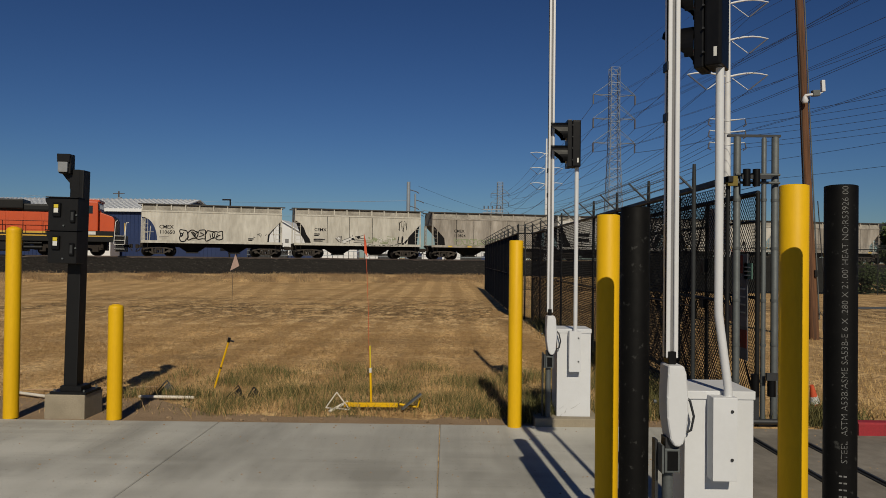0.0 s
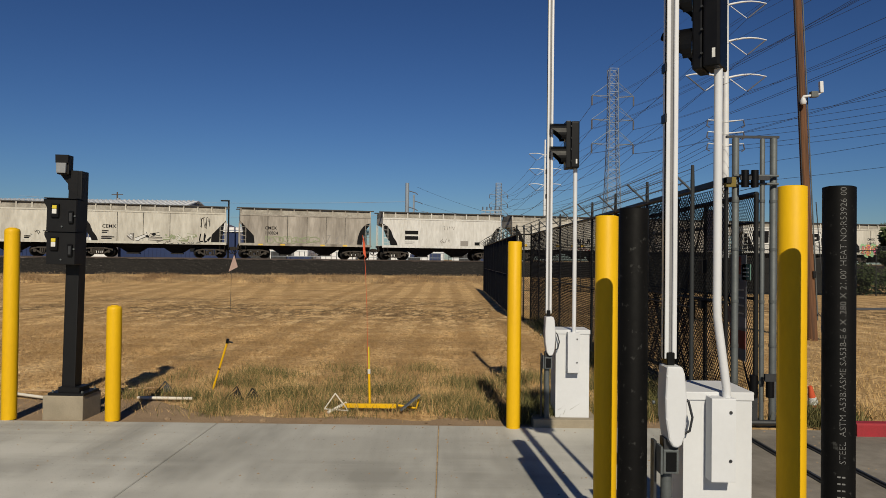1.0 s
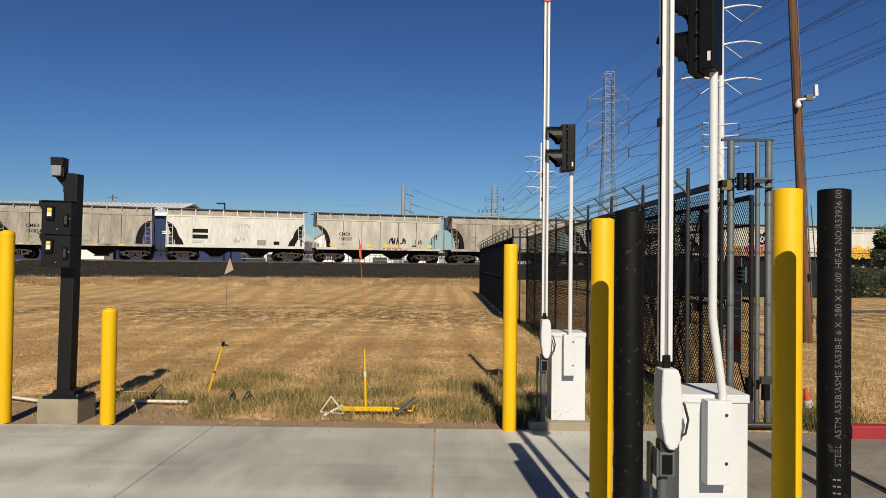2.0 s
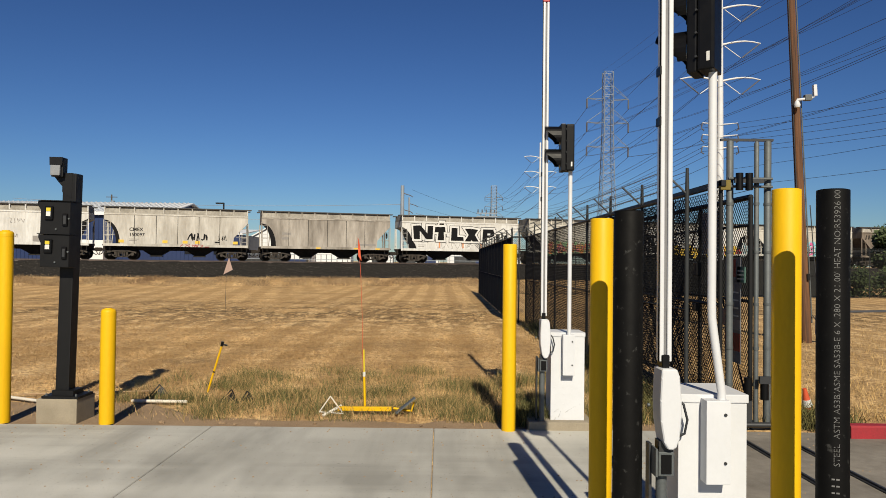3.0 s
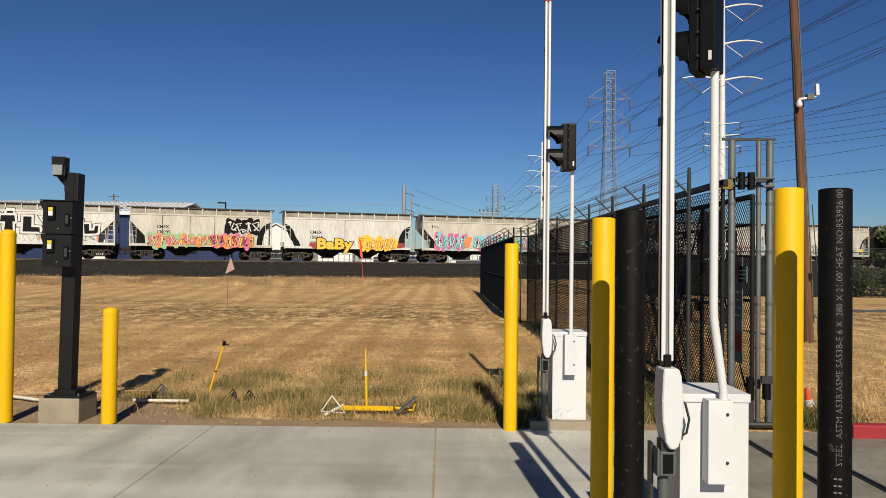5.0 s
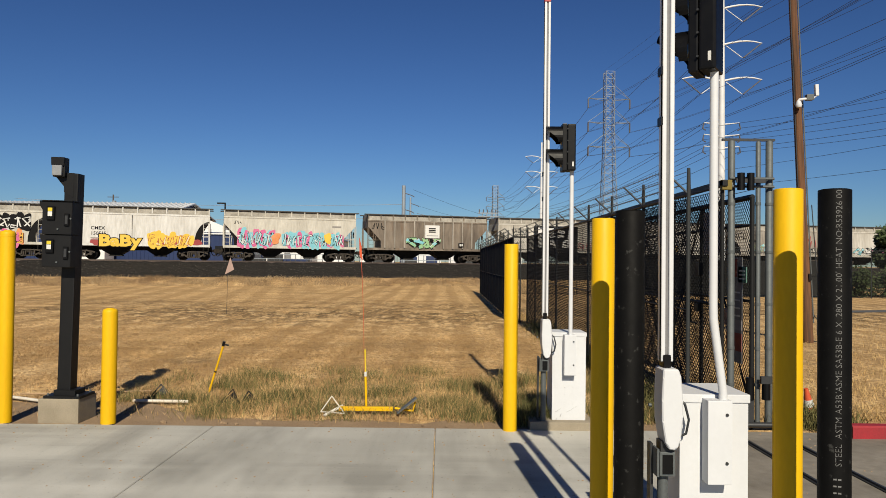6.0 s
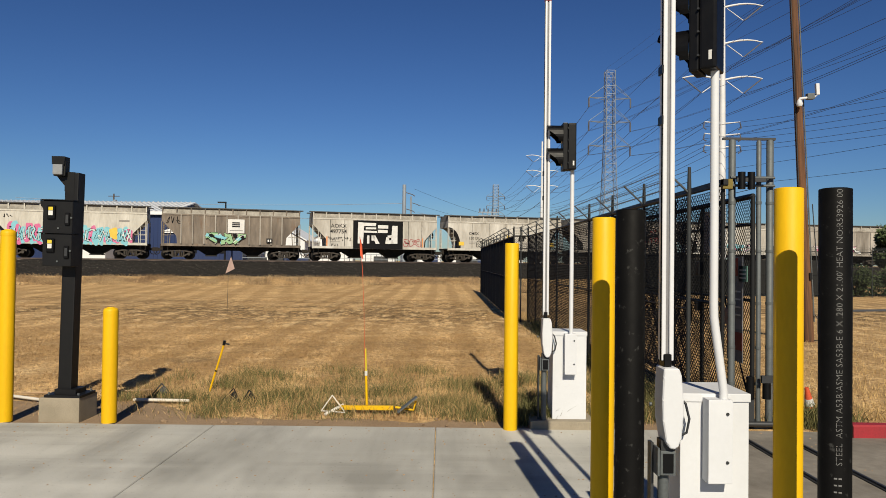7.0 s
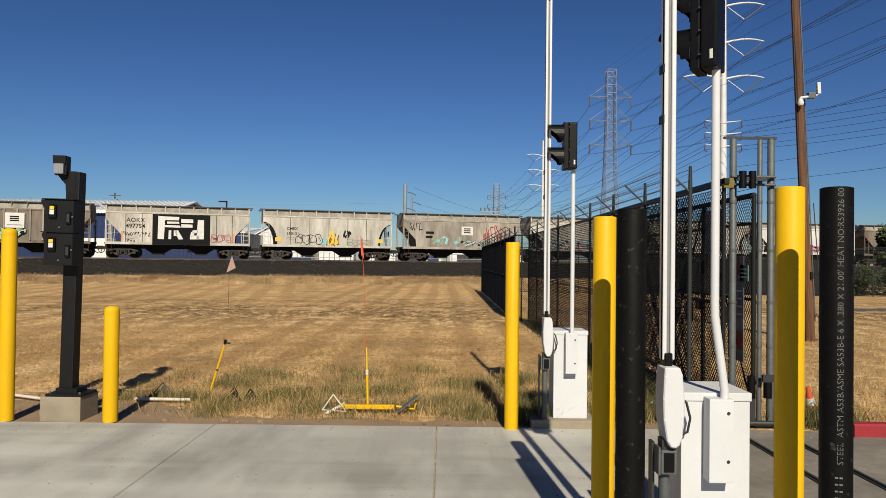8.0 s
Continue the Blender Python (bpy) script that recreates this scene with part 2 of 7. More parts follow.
M["leaf"] = mat("leaves", (0.04, 0.06, 0.0176), 0.7, col2=(0.064, 0.08, 0.024), scale=2, fine_amt=0.1, island=0.4)
M["bark"] = mat("bark", (0.08, 0.056, 0.04), 0.9, scale=6, bump=0.5)
M["wood_pole"] = mat("treated_wood", (0.16, 0.0704, 0.0288), 0.85, col2=(0.028, 0.0144, 0.0088), amount=1.0, scale=16, stretch=(1, 1, 0.03), fine=60, fine_amt=0.6, bump=0.4)
M["white_steel"] = mat("white_painted_steel", (0.576, 0.592, 0.608), 0.5, scale=1, fine_amt=0.05)
M["grey_steel"] = mat("grey_steel", (0.24, 0.28, 0.33), 0.6, 0.2, scale=1, fine_amt=0.1)
M["insulator"] = mat("insulator", (0.08, 0.08, 0.096), 0.4, scale=3)
M["cable"] = mat("cable", (0.02, 0.0224, 0.0272), 0.6, scale=3)
M["alu_cable"] = mat("bright_cable", (0.336, 0.384, 0.448), 0.5, scale=3)
M["orange"] = mat("orange_fabric", (0.544, 0.08, 0.024), 0.7, scale=5)
M["pink"] = mat("faded_pink_flag", (0.336, 0.24, 0.208), 0.8, col2=(0.256, 0.168, 0.144), scale=6)
M["red"] = mat("red_kerb_paint", (0.30, 0.014, 0.022), 0.6, col2=(0.20, 0.018, 0.02), scale=5, fine_amt=0.4)
M["red_tip"] = mat("red_reflector", (0.4, 0.024, 0.024), 0.4, scale=5)
M["dull_yellow"] = mat("dull_yellow_paint", (0.16, 0.115, 0.012), 0.7, scale=6, fine_amt=0.3)
M["lath"] = mat("weathered_lath", (0.36, 0.24, 0.13), 0.8, scale=5, fine_amt=0.3)
M["pvc"] = mat("white_pvc", (0.6, 0.56, 0.48), 0.5, scale=4, fine_amt=0.2)
M["glass"] = mat("lamp_lens", (0.24, 0.248, 0.256), 0.2, scale=14, fine_amt=0.2)
M["label_white"] = mat("white_label", (0.6, 0.6, 0.576), 0.6, scale=6)
M["label_yellow"] = mat("yellow_label", (0.64, 0.496, 0.024), 0.6, scale=6)
M["sign_grey"] = mat("grey_sign", (0.176, 0.176, 0.184), 0.6, scale=4)
M["sign_pale"] = mat("pale_faded_sign", (0.26, 0.245, 0.26), 0.6, scale=4)
M["sign_red"] = mat("red_sign", (0.24, 0.04, 0.024), 0.6, scale=4)
M["sign_green"] = mat("green_sign", (0.08, 0.176, 0.144), 0.6, scale=4)
M["roof_white"] = mat("white_metal_roof", (0.64, 0.656, 0.672), 0.45, col2=(0.56, 0.576, 0.6), scale=0.3, fine_amt=0.05)
M["wall_blue"] = mat("blue_metal_cladding", (0.0056, 0.0208, 0.084), 0.5, col2=(0.0048, 0.016, 0.068), scale=0.2, fine_amt=0.05)
M["wall_white"] = mat("white_metal_cladding", (0.64, 0.648, 0.656), 0.6, scale=0.3, fine_amt=0.05)
M["roof_grey"] = mat("grey_metal_roof", (0.176, 0.2, 0.232), 0.5, scale=0.3, fine_amt=0.05)
M["asphalt"] = mat("asphalt", (0.08, 0.08, 0.08), 0.9, scale=1.5, fine_amt=0.3)
M["rail"] = mat("rail_steel", (0.128, 0.096, 0.08), 0.4, 0.6, scale=6)
M["sleeper"] = mat("concrete_sleeper", (0.16, 0.144, 0.128), 0.9, scale=5)
M["screen"] = mat("dark_windscreen", (0.0096, 0.0104, 0.0104), 0.9, scale=3, fine_amt=0.2)
# rolling stock
M["bogie"] = mat("bogie_grime", (0.0208, 0.0176, 0.0152), 0.8, spec=0.2, col2=(0.044, 0.0336, 0.0264), scale=3, fine_amt=0.5)
M["side_frame"] = mat("dusty_bogie_frame", (0.068, 0.0576, 0.048), 0.8, spec=0.2, col2=(0.032, 0.0272, 0.024), amount=0.8, scale=3, fine_amt=0.4)
M["wheel"] = mat("wheel_steel", (0.028, 0.024, 0.0216), 0.6, 0.3, scale=6, fine_amt=0.3)
M["hopper_black"] = mat("grimy_hopper", (0.0128, 0.012, 0.0112), 0.8, col2=(0.04, 0.036, 0.032), amount=0.6, spec=0.2, scale=2.0, fine_amt=0.4)
M["car_roof"] = mat("grimy_roof", (0.33, 0.31, 0.27), 0.8, col2=(0.16, 0.145, 0.12), amount=0.9, scale=0.9, fine=6, fine_amt=0.5)
M["walkway"] = mat("roof_walkway", (0.048, 0.048, 0.048), 0.7, scale=3, fine_amt=0.4)
# lettering and spray black; also the painted shade on the wagons' end slopes
M["ink"] = mat("black_lettering_and_shade", (0.0048, 0.0048, 0.0056), 0.7, spec=0.15, scale=8)
M["spray_white"] = mat("white_spray", (0.608, 0.608, 0.592), 0.7, scale=3)
M["spray_yellow"] = mat("yellow_spray", (0.64, 0.4, 0.032), 0.6, col2=(0.68, 0.496, 0.08), scale=2)
M["spray_pink"] = mat("pink_spray", (0.496, 0.08, 0.224), 0.6, col2=(0.56, 0.2, 0.304), scale=2)
M["spray_cyan"] = mat("cyan_spray", (0.144, 0.416, 0.496), 0.6, col2=(0.28, 0.52, 0.56), scale=2.5)
M["spray_green"] = mat("green_spray", (0.2, 0.384, 0.2), 0.6, col2=(0.336, 0.464, 0.256), scale=2)
M["spray_orange"] = mat("orange_spray", (0.576, 0.192, 0.048), 0.6, col2=(0.6, 0.32, 0.176), scale=2)
M["spray_red"] = mat("dark_red_spray", (0.288, 0.032, 0.032), 0.6, scale=2)
M["spray_grey"] = mat("faint_spray", (0.24, 0.224, 0.208), 0.7, scale=3)
M["spray_olive"] = mat("faded_green_spray", (0.24, 0.272, 0.16), 0.7, scale=3)
M["loco_orange"] = mat("orange_locomotive_paint", (0.50, 0.062, 0.005), 0.45, col2=(0.38, 0.048, 0.005), scale=1.2, fine_amt=0.2)
M["loco_black"] = mat("black_locomotive_paint", (0.008, 0.008, 0.008), 0.5, scale=1.5, fine_amt=0.2, spec=0.2)
M["loco_yellow"] = mat("yellow_locomotive_paint", (0.56, 0.336, 0.032), 0.5, scale=2)
M["window_dark"] = mat("dark_window", (0.016, 0.0176, 0.02), 0.08, scale=2)


def car_paint(name, col, col2, amt, rust=0.67):
    return mat(name, col, 0.65, col2=col2, amount=amt, scale=0.8, stretch=(1.0, 1.0, 0.22), fine=5.0, fine_amt=0.4,
               spots=(0.128, 0.08, 0.048), spot_scale=1.7, spot_at=rust)


M["cream"] = car_paint("cream_car_paint", (0.520, 0.503, 0.448), (0.350, 0.330, 0.285), 0.8)
M["grey_cream"] = car_paint("weathered_car_paint", (0.520, 0.503, 0.460), (0.285, 0.262, 0.222), 0.9)
M["dirty"] = car_paint("dirty_car_paint", (0.390, 0.358, 0.315), (0.140, 0.122, 0.100), 1.0)
M["white_car"] = car_paint("white_car_paint", (0.590, 0.588, 0.570), (0.455, 0.447, 0.420), 0.7, 0.70)
M["brown_car"] = car_paint("brown_grey_car_paint", (0.22, 0.18, 0.14), (0.065, 0.05, 0.038), 1.0, 0.62)

# ---------------------------------------------------------------- mesh helpers


def box(bm, x0, x1, y0, y1, z0, z1, m=None):
    vs = [bm.verts.new(v) for v in ((x0, y0, z0), (x1, y0, z0), (x1, y1, z0), (x0, y1, z0), (x0, y0, z1), (x1, y0, z1), (x1, y1, z1), (x0, y1, z1))]
    if m is not None:
        for v in vs:
            v.co = m @ v.co
    for f in ((3, 2, 1, 0), (4, 5, 6, 7), (0, 1, 5, 4), (1, 2, 6, 5), (2, 3, 7, 6), (3, 0, 4, 7)):
        bm.faces.new([vs[i] for i in f])
    return bm


def tube(bm, pts, r, seg=12, caps=True):
    """A round bar along pts; r is one radius or one for each point."""
    pts = [Vector(p) for p in pts]
    rs = [r] * len(pts) if isinstance(r, (int, float)) else r
    rings = []
    ref = None
    for i, p in enumerate(pts):
        d = (pts[min(i + 1, len(pts) - 1)] - pts[max(i - 1, 0)]).normalized()
        if ref is None:
            ref = Vector((1, 0, 0)) if abs(d.x) < 0.9 else Vector((0, 1, 0))
        u = (ref - d * ref.dot(d)).normalized()
        ref = u
        w = d.cross(u)
        rings.append([bm.verts.new(p + (u * math.cos(2 * math.pi * k / seg) + w * math.sin(2 * math.pi * k / seg)) * rs[i]) for k in range(seg)])
    for a, b in zip(rings, rings[1:]):
        for k in range(seg):
            f = bm.faces.new((a[k], a[(k + 1) % seg], b[(k + 1) % seg], b[k]))
            f.smooth = seg > 6
    if caps:
        for ring in (list(reversed(rings[0])), rings[-1]):
            bm.faces.new([bm.verts.new(v.co) for v in ring])
    return bm


def prism(bm, poly, y0, y1, axis='y'):
    """A polygon in (x, z) drawn out along y (or in (y, z) along x)."""
    def at(a, b, t):
        return (a, t, b) if axis == 'y' else (t, a, b)
    lo = [bm.verts.new(at(a, b, y0)) for a, b in poly]
    hi = [bm.verts.new(at(a, b, y1)) for a, b in poly]
    n = len(poly)
    for i in range(n):
        bm.faces.new((lo[i], lo[(i + 1) % n], hi[(i + 1) % n], hi[i]))
    bm.faces.new(list(reversed(lo)))
    bm.faces.new(hi)
    bmesh.ops.recalc_face_normals(bm, faces=bm.faces)
    return bm


def bevel(bm, w, seg=2):
    bmesh.ops.bevel(bm, geom=list(bm.edges), offset=w, segments=seg, profile=0.7, affect='EDGES')
    return bm


def fresh():
    return bmesh.new()


def mesh_of(bm, material):
    me = bpy.data.meshes.new("mesh")
    bm.to_mesh(me)
    bm.free()
    me.materials.append(material)
    return me


def part(name, bm, material, parent, label="", at=None):
    ob = new(name, bm if isinstance(bm, bpy.types.Mesh) else mesh_of(bm, material))
    ob.parent = parent
    if at is not None:
        ob.matrix_basis = at
    return tagged(ob, label)


def thing(name, label, category, m=None, group="", kind=""):
    ob = new(name)
    ob.empty_display_size = 0.2
    if m is not None:
        ob.matrix_basis = m
    return tagged(ob, label, category, group, kind)


def solo(name, bm, material, label, category, m=None, group="", kind=""):
    ob = new(name, bm if isinstance(bm, bpy.types.Mesh) else mesh_of(bm, material))
    if m is not None:
        ob.matrix_basis = m
    return tagged(ob, label, category, group, kind)


def structure(name, bm, material, label="", category="setting"):
    return tagged(new(name, bm if isinstance(bm, bpy.types.Mesh) else mesh_of(bm, material)), label, category, kind="structure")


def raw(verts, faces, material):
    me = bpy.data.meshes.new("mesh")
    me.from_pydata(verts, [], faces)
    me.materials.append(material)
    return me


def lettering(text, size, material, bold=0.0, width=1.0):
    """A flat mesh of built-in letters, standing in the x-z plane and read from -y, its foot at the origin."""
    cu = bpy.data.curves.new("letters", 'FONT')
    cu.body, cu.size, cu.offset = text, size, bold
    cu.resolution_u = 2
    ob = bpy.data.objects.new("letters", cu)
    me = bpy.data.meshes.new_from_object(ob)
    bpy.data.objects.remove(ob)
    bpy.data.curves.remove(cu)
    me.transform(Matrix.Rotation(radians(90), 4, 'X') @ Matrix.Diagonal((width, 1, 1, 1)))
    me.materials.clear()
    me.materials.append(material)
    return me
# ---------------------------------------------------------------- the lie of the land
TRACK_TURN = 17.04
TU = Vector((math.cos(radians(TRACK_TURN)), math.sin(radians(TRACK_TURN)), 0))
TN = Vector((TU.y, -TU.x, 0))
TRACK_O = Vector((-26.51, 62.50, 0))
RAIL_Z = 1.88


CURVE, STRAIGHT = 0.00098, 15.0


def track(q, n, z=0.0):
    """A place q metres along the track, which bends gently past its straight part, and n metres in front of it."""
    return TRACK_O + TU * q + TN * (n + CURVE * max(0.0, q - STRAIGHT) ** 2) + Vector((0, 0, z))


def heading(q):
    return TRACK_TURN - math.degrees(math.atan(2 * CURVE * max(0.0, q - STRAIGHT)))


def ground_z(x, y):
    n = (Vector((x, y, 0)) - TRACK_O).dot(TN)
    k = max(0.0, min(1.0, (9.5 - abs(n)) / 4.0))
    return -0.02 + 0.55 * k


def strip_sheet(profile, q0, q1, material, steps=1):
    verts, faces = [], []
    w = len(profile)
    for i in range(steps + 1):
        q = q0 + (q1 - q0) * i / steps
        verts += [tuple(TRACK_O + TU * q + TN * n + Vector((0, 0, z))) for n, z in profile]
    for i in range(steps):
        for j in range(w - 1):
            a = i * w + j
            faces.append((a, a + w, a + w + 1, a + 1))
    return raw(verts, faces, material)


def build_ground():
    g = strip_sheet([(-2600, -0.02), (-9.5, -0.02), (-5.5, 0.53), (5.5, 0.53), (7.5, 0.2), (9.5, -0.02), (2000, -0.02)], -2500, 2500, M["field"])
    structure("ground", g, M["field"], "dry mown straw-coloured field", "ground")
    # irregular bare strip beside the concrete
    rng = random.Random(3)
    verts, faces = [], []
    n = 90
    for i in range(n + 1):
        x = -9 + 12.2 * i / n
        verts += [(x, 8.80, -0.012), (x, (9.28 if x > -2.9 else 9.28 + min(1.0, (-2.9 - x) * 0.9)) + 0.22 * noise.noise((x * 1.3, 0, 0)) + rng.uniform(-0.05, 0.05), -0.013)]
    for i in range(n):
        a = i * 2
        faces.append((a, a + 2, a + 3, a + 1))
    structure("dirt_strip", raw(verts, faces, M["dirt"]), M["dirt"], "bare brown dirt along the concrete edge", "ground")
    verts = [(17.5, 32, -0.012), (60, 44, -0.012), (60, 48, -0.012), (17.5, 33.2, -0.012)]
    structure("road", raw(verts, [(0, 1, 2, 3)], M["asphalt"]), M["asphalt"], "narrow grey asphalt track across the grass", "road")


def build_embankment():
    prof = [(-7.0, -0.15), (-5.6, 0.42), (-2.6, 1.66), (-1.6, 1.74), (1.6, 1.74), (2.6, 1.66), (5.6, 0.42), (7.0, -0.15)]
    verts, faces = [], []
    steps, rng = 1000, random.Random(5)
    sub = []
    for (n0, z0), (n1, z1) in zip(prof, prof[1:]):
        k = 8 if abs(n1 - n0) > 2.5 else 2
        sub += [(n0 + (n1 - n0) * i / k, z0 + (z1 - z0) * i / k) for i in range(k)]
    sub.append(prof[-1])
    w = len(sub)
    for i in range(steps + 1):
        q = -190 + 450 * i / steps
        for n, z in sub:
            verts.append(tuple(track(q + rng.uniform(-.15, .15), n + rng.uniform(-.08, .08), z + rng.uniform(-.06, .05))))
    for i in range(steps):
        for j in range(w - 1):
            a = i * w + j
            faces.append((a, a + 1, a + w + 1, a + w))
    structure("embankment", raw(verts, faces, M["ballast"]), M["ballast"], "dark crushed-stone railway embankment", "embankment")
    for n in (-0.76, 0.76):
        bm = fresh()
        for (a, b, c, d) in ((-0.075, 0.075, -0.17, -0.15), (-0.01, 0.01, -0.15, -0.04), (-0.036, 0.036, -0.04, 0.0)):
            vs = []
            runs = range(-190, 261, 5)
            for q in runs:
                vs += [bm.verts.new(track(q, n + o, RAIL_Z + z)) for o, z in ((a, c), (b, c), (b, d), (a, d))]
            for k in range(0, 4 * (len(runs) - 1), 4):
                for i in range(4):
                    bm.faces.new((vs[k + i], vs[k + (i + 1) % 4], vs[k + 4 + (i + 1) % 4], vs[k + 4 + i]))
        structure("rail", bm, M["rail"], "worn steel running rail", "rail")
    sl = thing("sleepers", "row of grey sleepers under the rails", "track", kind="structure")
    bm = fresh()
    box(bm, -0.12, 0.12, -1.3, 1.3, -0.2, 0)
    me = mesh_of(bm, M["sleeper"])
    for i in range(200):
        p = track(-25 + i * 0.6, 0, RAIL_Z - 0.16)
        part("sleeper", me, None, sl, at=pose(p.x, p.y, p.z, 0, 0, heading(-25 + i * 0.6)))


EDGE = 8.86
JOINTS = [-16.05, -13.39, -10.73, -8.07, -5.41, -2.72, -0.06, 2.60, 5.26, 7.92, 10.6]


def build_concrete():
    bm = fresh()
    box(bm, -16, 10.5, -14.5, EDGE - 0.01, -0.16, -0.022)
    base = structure("pavement", bm, M["joint"], "broom-finished concrete drive in large panels", "pavement")
    rows = [-14.5, -10.0, -5.6, -1.2, 3.2, EDGE]
    cells = [(x0, x1, y0, y1) for x0, x1 in zip(JOINTS, JOINTS[1:]) for y0, y1 in zip(rows, rows[1:])]
    for x0, x1, y0, y1 in cells:
        bm = fresh()
        g = 0.004
        w, d = (x1 - x0) / 2 - g, (y1 - y0) / 2 - g
        box(bm, -w, w, -d, d, -0.15, 0)
        bmesh.ops.bevel(bm, geom=[e for e in bm.edges if all(v.co.z > -0.01 for v in e.verts)], offset=0.008, segments=1, affect='EDGES')
        part("slab", bm, M["concrete" if x0 < 2.5 else "old_concrete"], base, at=pose((x0 + x1) / 2, (y0 + y1) / 2, 0))
    bm = fresh()
    prism(bm, [(8.55, -0.05), (8.55, 0.13), (8.57, 0.15), (8.70, 0.15), (8.72, 0.13), (8.72, -0.05)], 4.79, 14.0, 'x')
    structure("kerb", bm, M["red"], "red-painted concrete kerb", "kerb")
    # gate channels let into the concrete
    for x in (3.47, 3.98):
        bm = fresh()
        box(bm, x - 0.035, x + 0.035, -2, 8.7, -0.02, 0.012)
        box(bm, x - 0.012, x + 0.012, -2, 8.7, 0.012, 0.03)
        structure("gate_rail", bm, M["dark_steel"], "dark steel gate channel in the concrete", "rail")


# ---------------------------------------------------------------- bollards


def bollard(x, y, top, d, material, label, dome):
    r = d / 2
    t = thing("bollard", label, "bollard", pose(x, y, 0), group="bollards")
    bm = fresh()
    if dome:
        prof = [(r, 0.0), (r, top - 0.05), (r * 0.97, top - 0.03), (r * 0.85, top - 0.012), (r * 0.55, top - 0.003), (0.003, top)]
    else:
        prof = [(r, 0.0), (r, top - 0.003), (r - 0.002, top), (r * 0.5, top + 0.0005), (0.003, top + 0.0005)]
    tube(bm, [(0, 0, z) for _, z in prof], [q for q, _ in prof], 40, False)
    part("post", bm, M[material], t)
    part("cap", tube(fresh(), [(0, 0, top - 0.006), (0, 0, top + 0.0025), (0, 0, top + 0.004)], [r * 0.5, r * 0.5, r * 0.46] if dome else [r - 0.008, r - 0.010, r - 0.016], 32), M[material], t)
    bm = fresh()
    tube(bm, [(0, 0, top - 0.075), (0, 0, top - 0.070), (0, 0, top - 0.066)], [r + 0.0005, r + 0.002, r + 0.0005], 40, False)
    if dome:
        part("cap_seam", bm, M[material], t)
    else:
        bm.free()
    return t


def build_bollards():
    y = "tall yellow-painted steel pipe bollard"
    bollard(-5.282, 8.93, 2.32, 0.175, "yellow", "tall yellow bollard with a domed cap beside the concrete", True)
    bollard(-4.02, 8.93, 1.39, 0.176, "yellow", "low yellow bollard with a domed cap beside the concrete", True)
    bollard(0.83, 8.80, 2.218, 0.168, "yellow", "tall yellow bollard at the concrete edge", False)
    bollard(1.096, 5.00, 2.304, 0.154, "yellow", y + " beside a black pipe", False)
    bollard(2.040, 4.33, 2.45, 0.163, "yellow", y + " beside a gate cabinet", False)
    bollard(1.095, 4.28, 2.306, 0.168, "black_pipe", "tall unpainted black steel pipe bollard", False)
    t = bollard(2.016, 3.77, 2.392, 0.158, "black_pipe", "tall black steel pipe bollard with stencilled writing", False)
    # stencilled line running up the pipe, wrapped on its face
    me = lettering("STEEL  ASTM A53B/ASME SA53B-E 6 X .280 X 21.00' HEAT NO:R53926 00", 0.043, M["stencil"], -0.0006, 0.93)
    xs = [v.co.x for v in me.vertices]
    length, r = max(xs), 0.0798
    mid = math.atan2(-3.77, -2.016) + 0.18
    for v in me.vertices:
        a = mid + (0.020 - v.co.z) / r
        v.co = (r * math.cos(a), r * math.sin(a), 2.385 - 1.39 * (1 - v.co.x / length))
    foot = 2.385 - 1.39
    part("writing", me, None, t, "pale stencilled pipe marking")
    for i in range(4):
        bm = fresh()
        for k in range(2):
            z0 = foot - 0.17 + i * 0.034
            vs = []
            for a, z in ((-0.018, z0), (0.018, z0), (0.018, z0 + 0.008), (-0.018, z0 + 0.008)):
                b = mid + a / r
                vs.append(bm.verts.new(((r + 0.001 * k) * math.cos(b), (r + 0.001 * k) * math.sin(b), z)))
            if k:
                bm.faces.new(vs)
        part("mark", bm, M["stencil"], t)


# ---------------------------------------------------------------- barrier gates


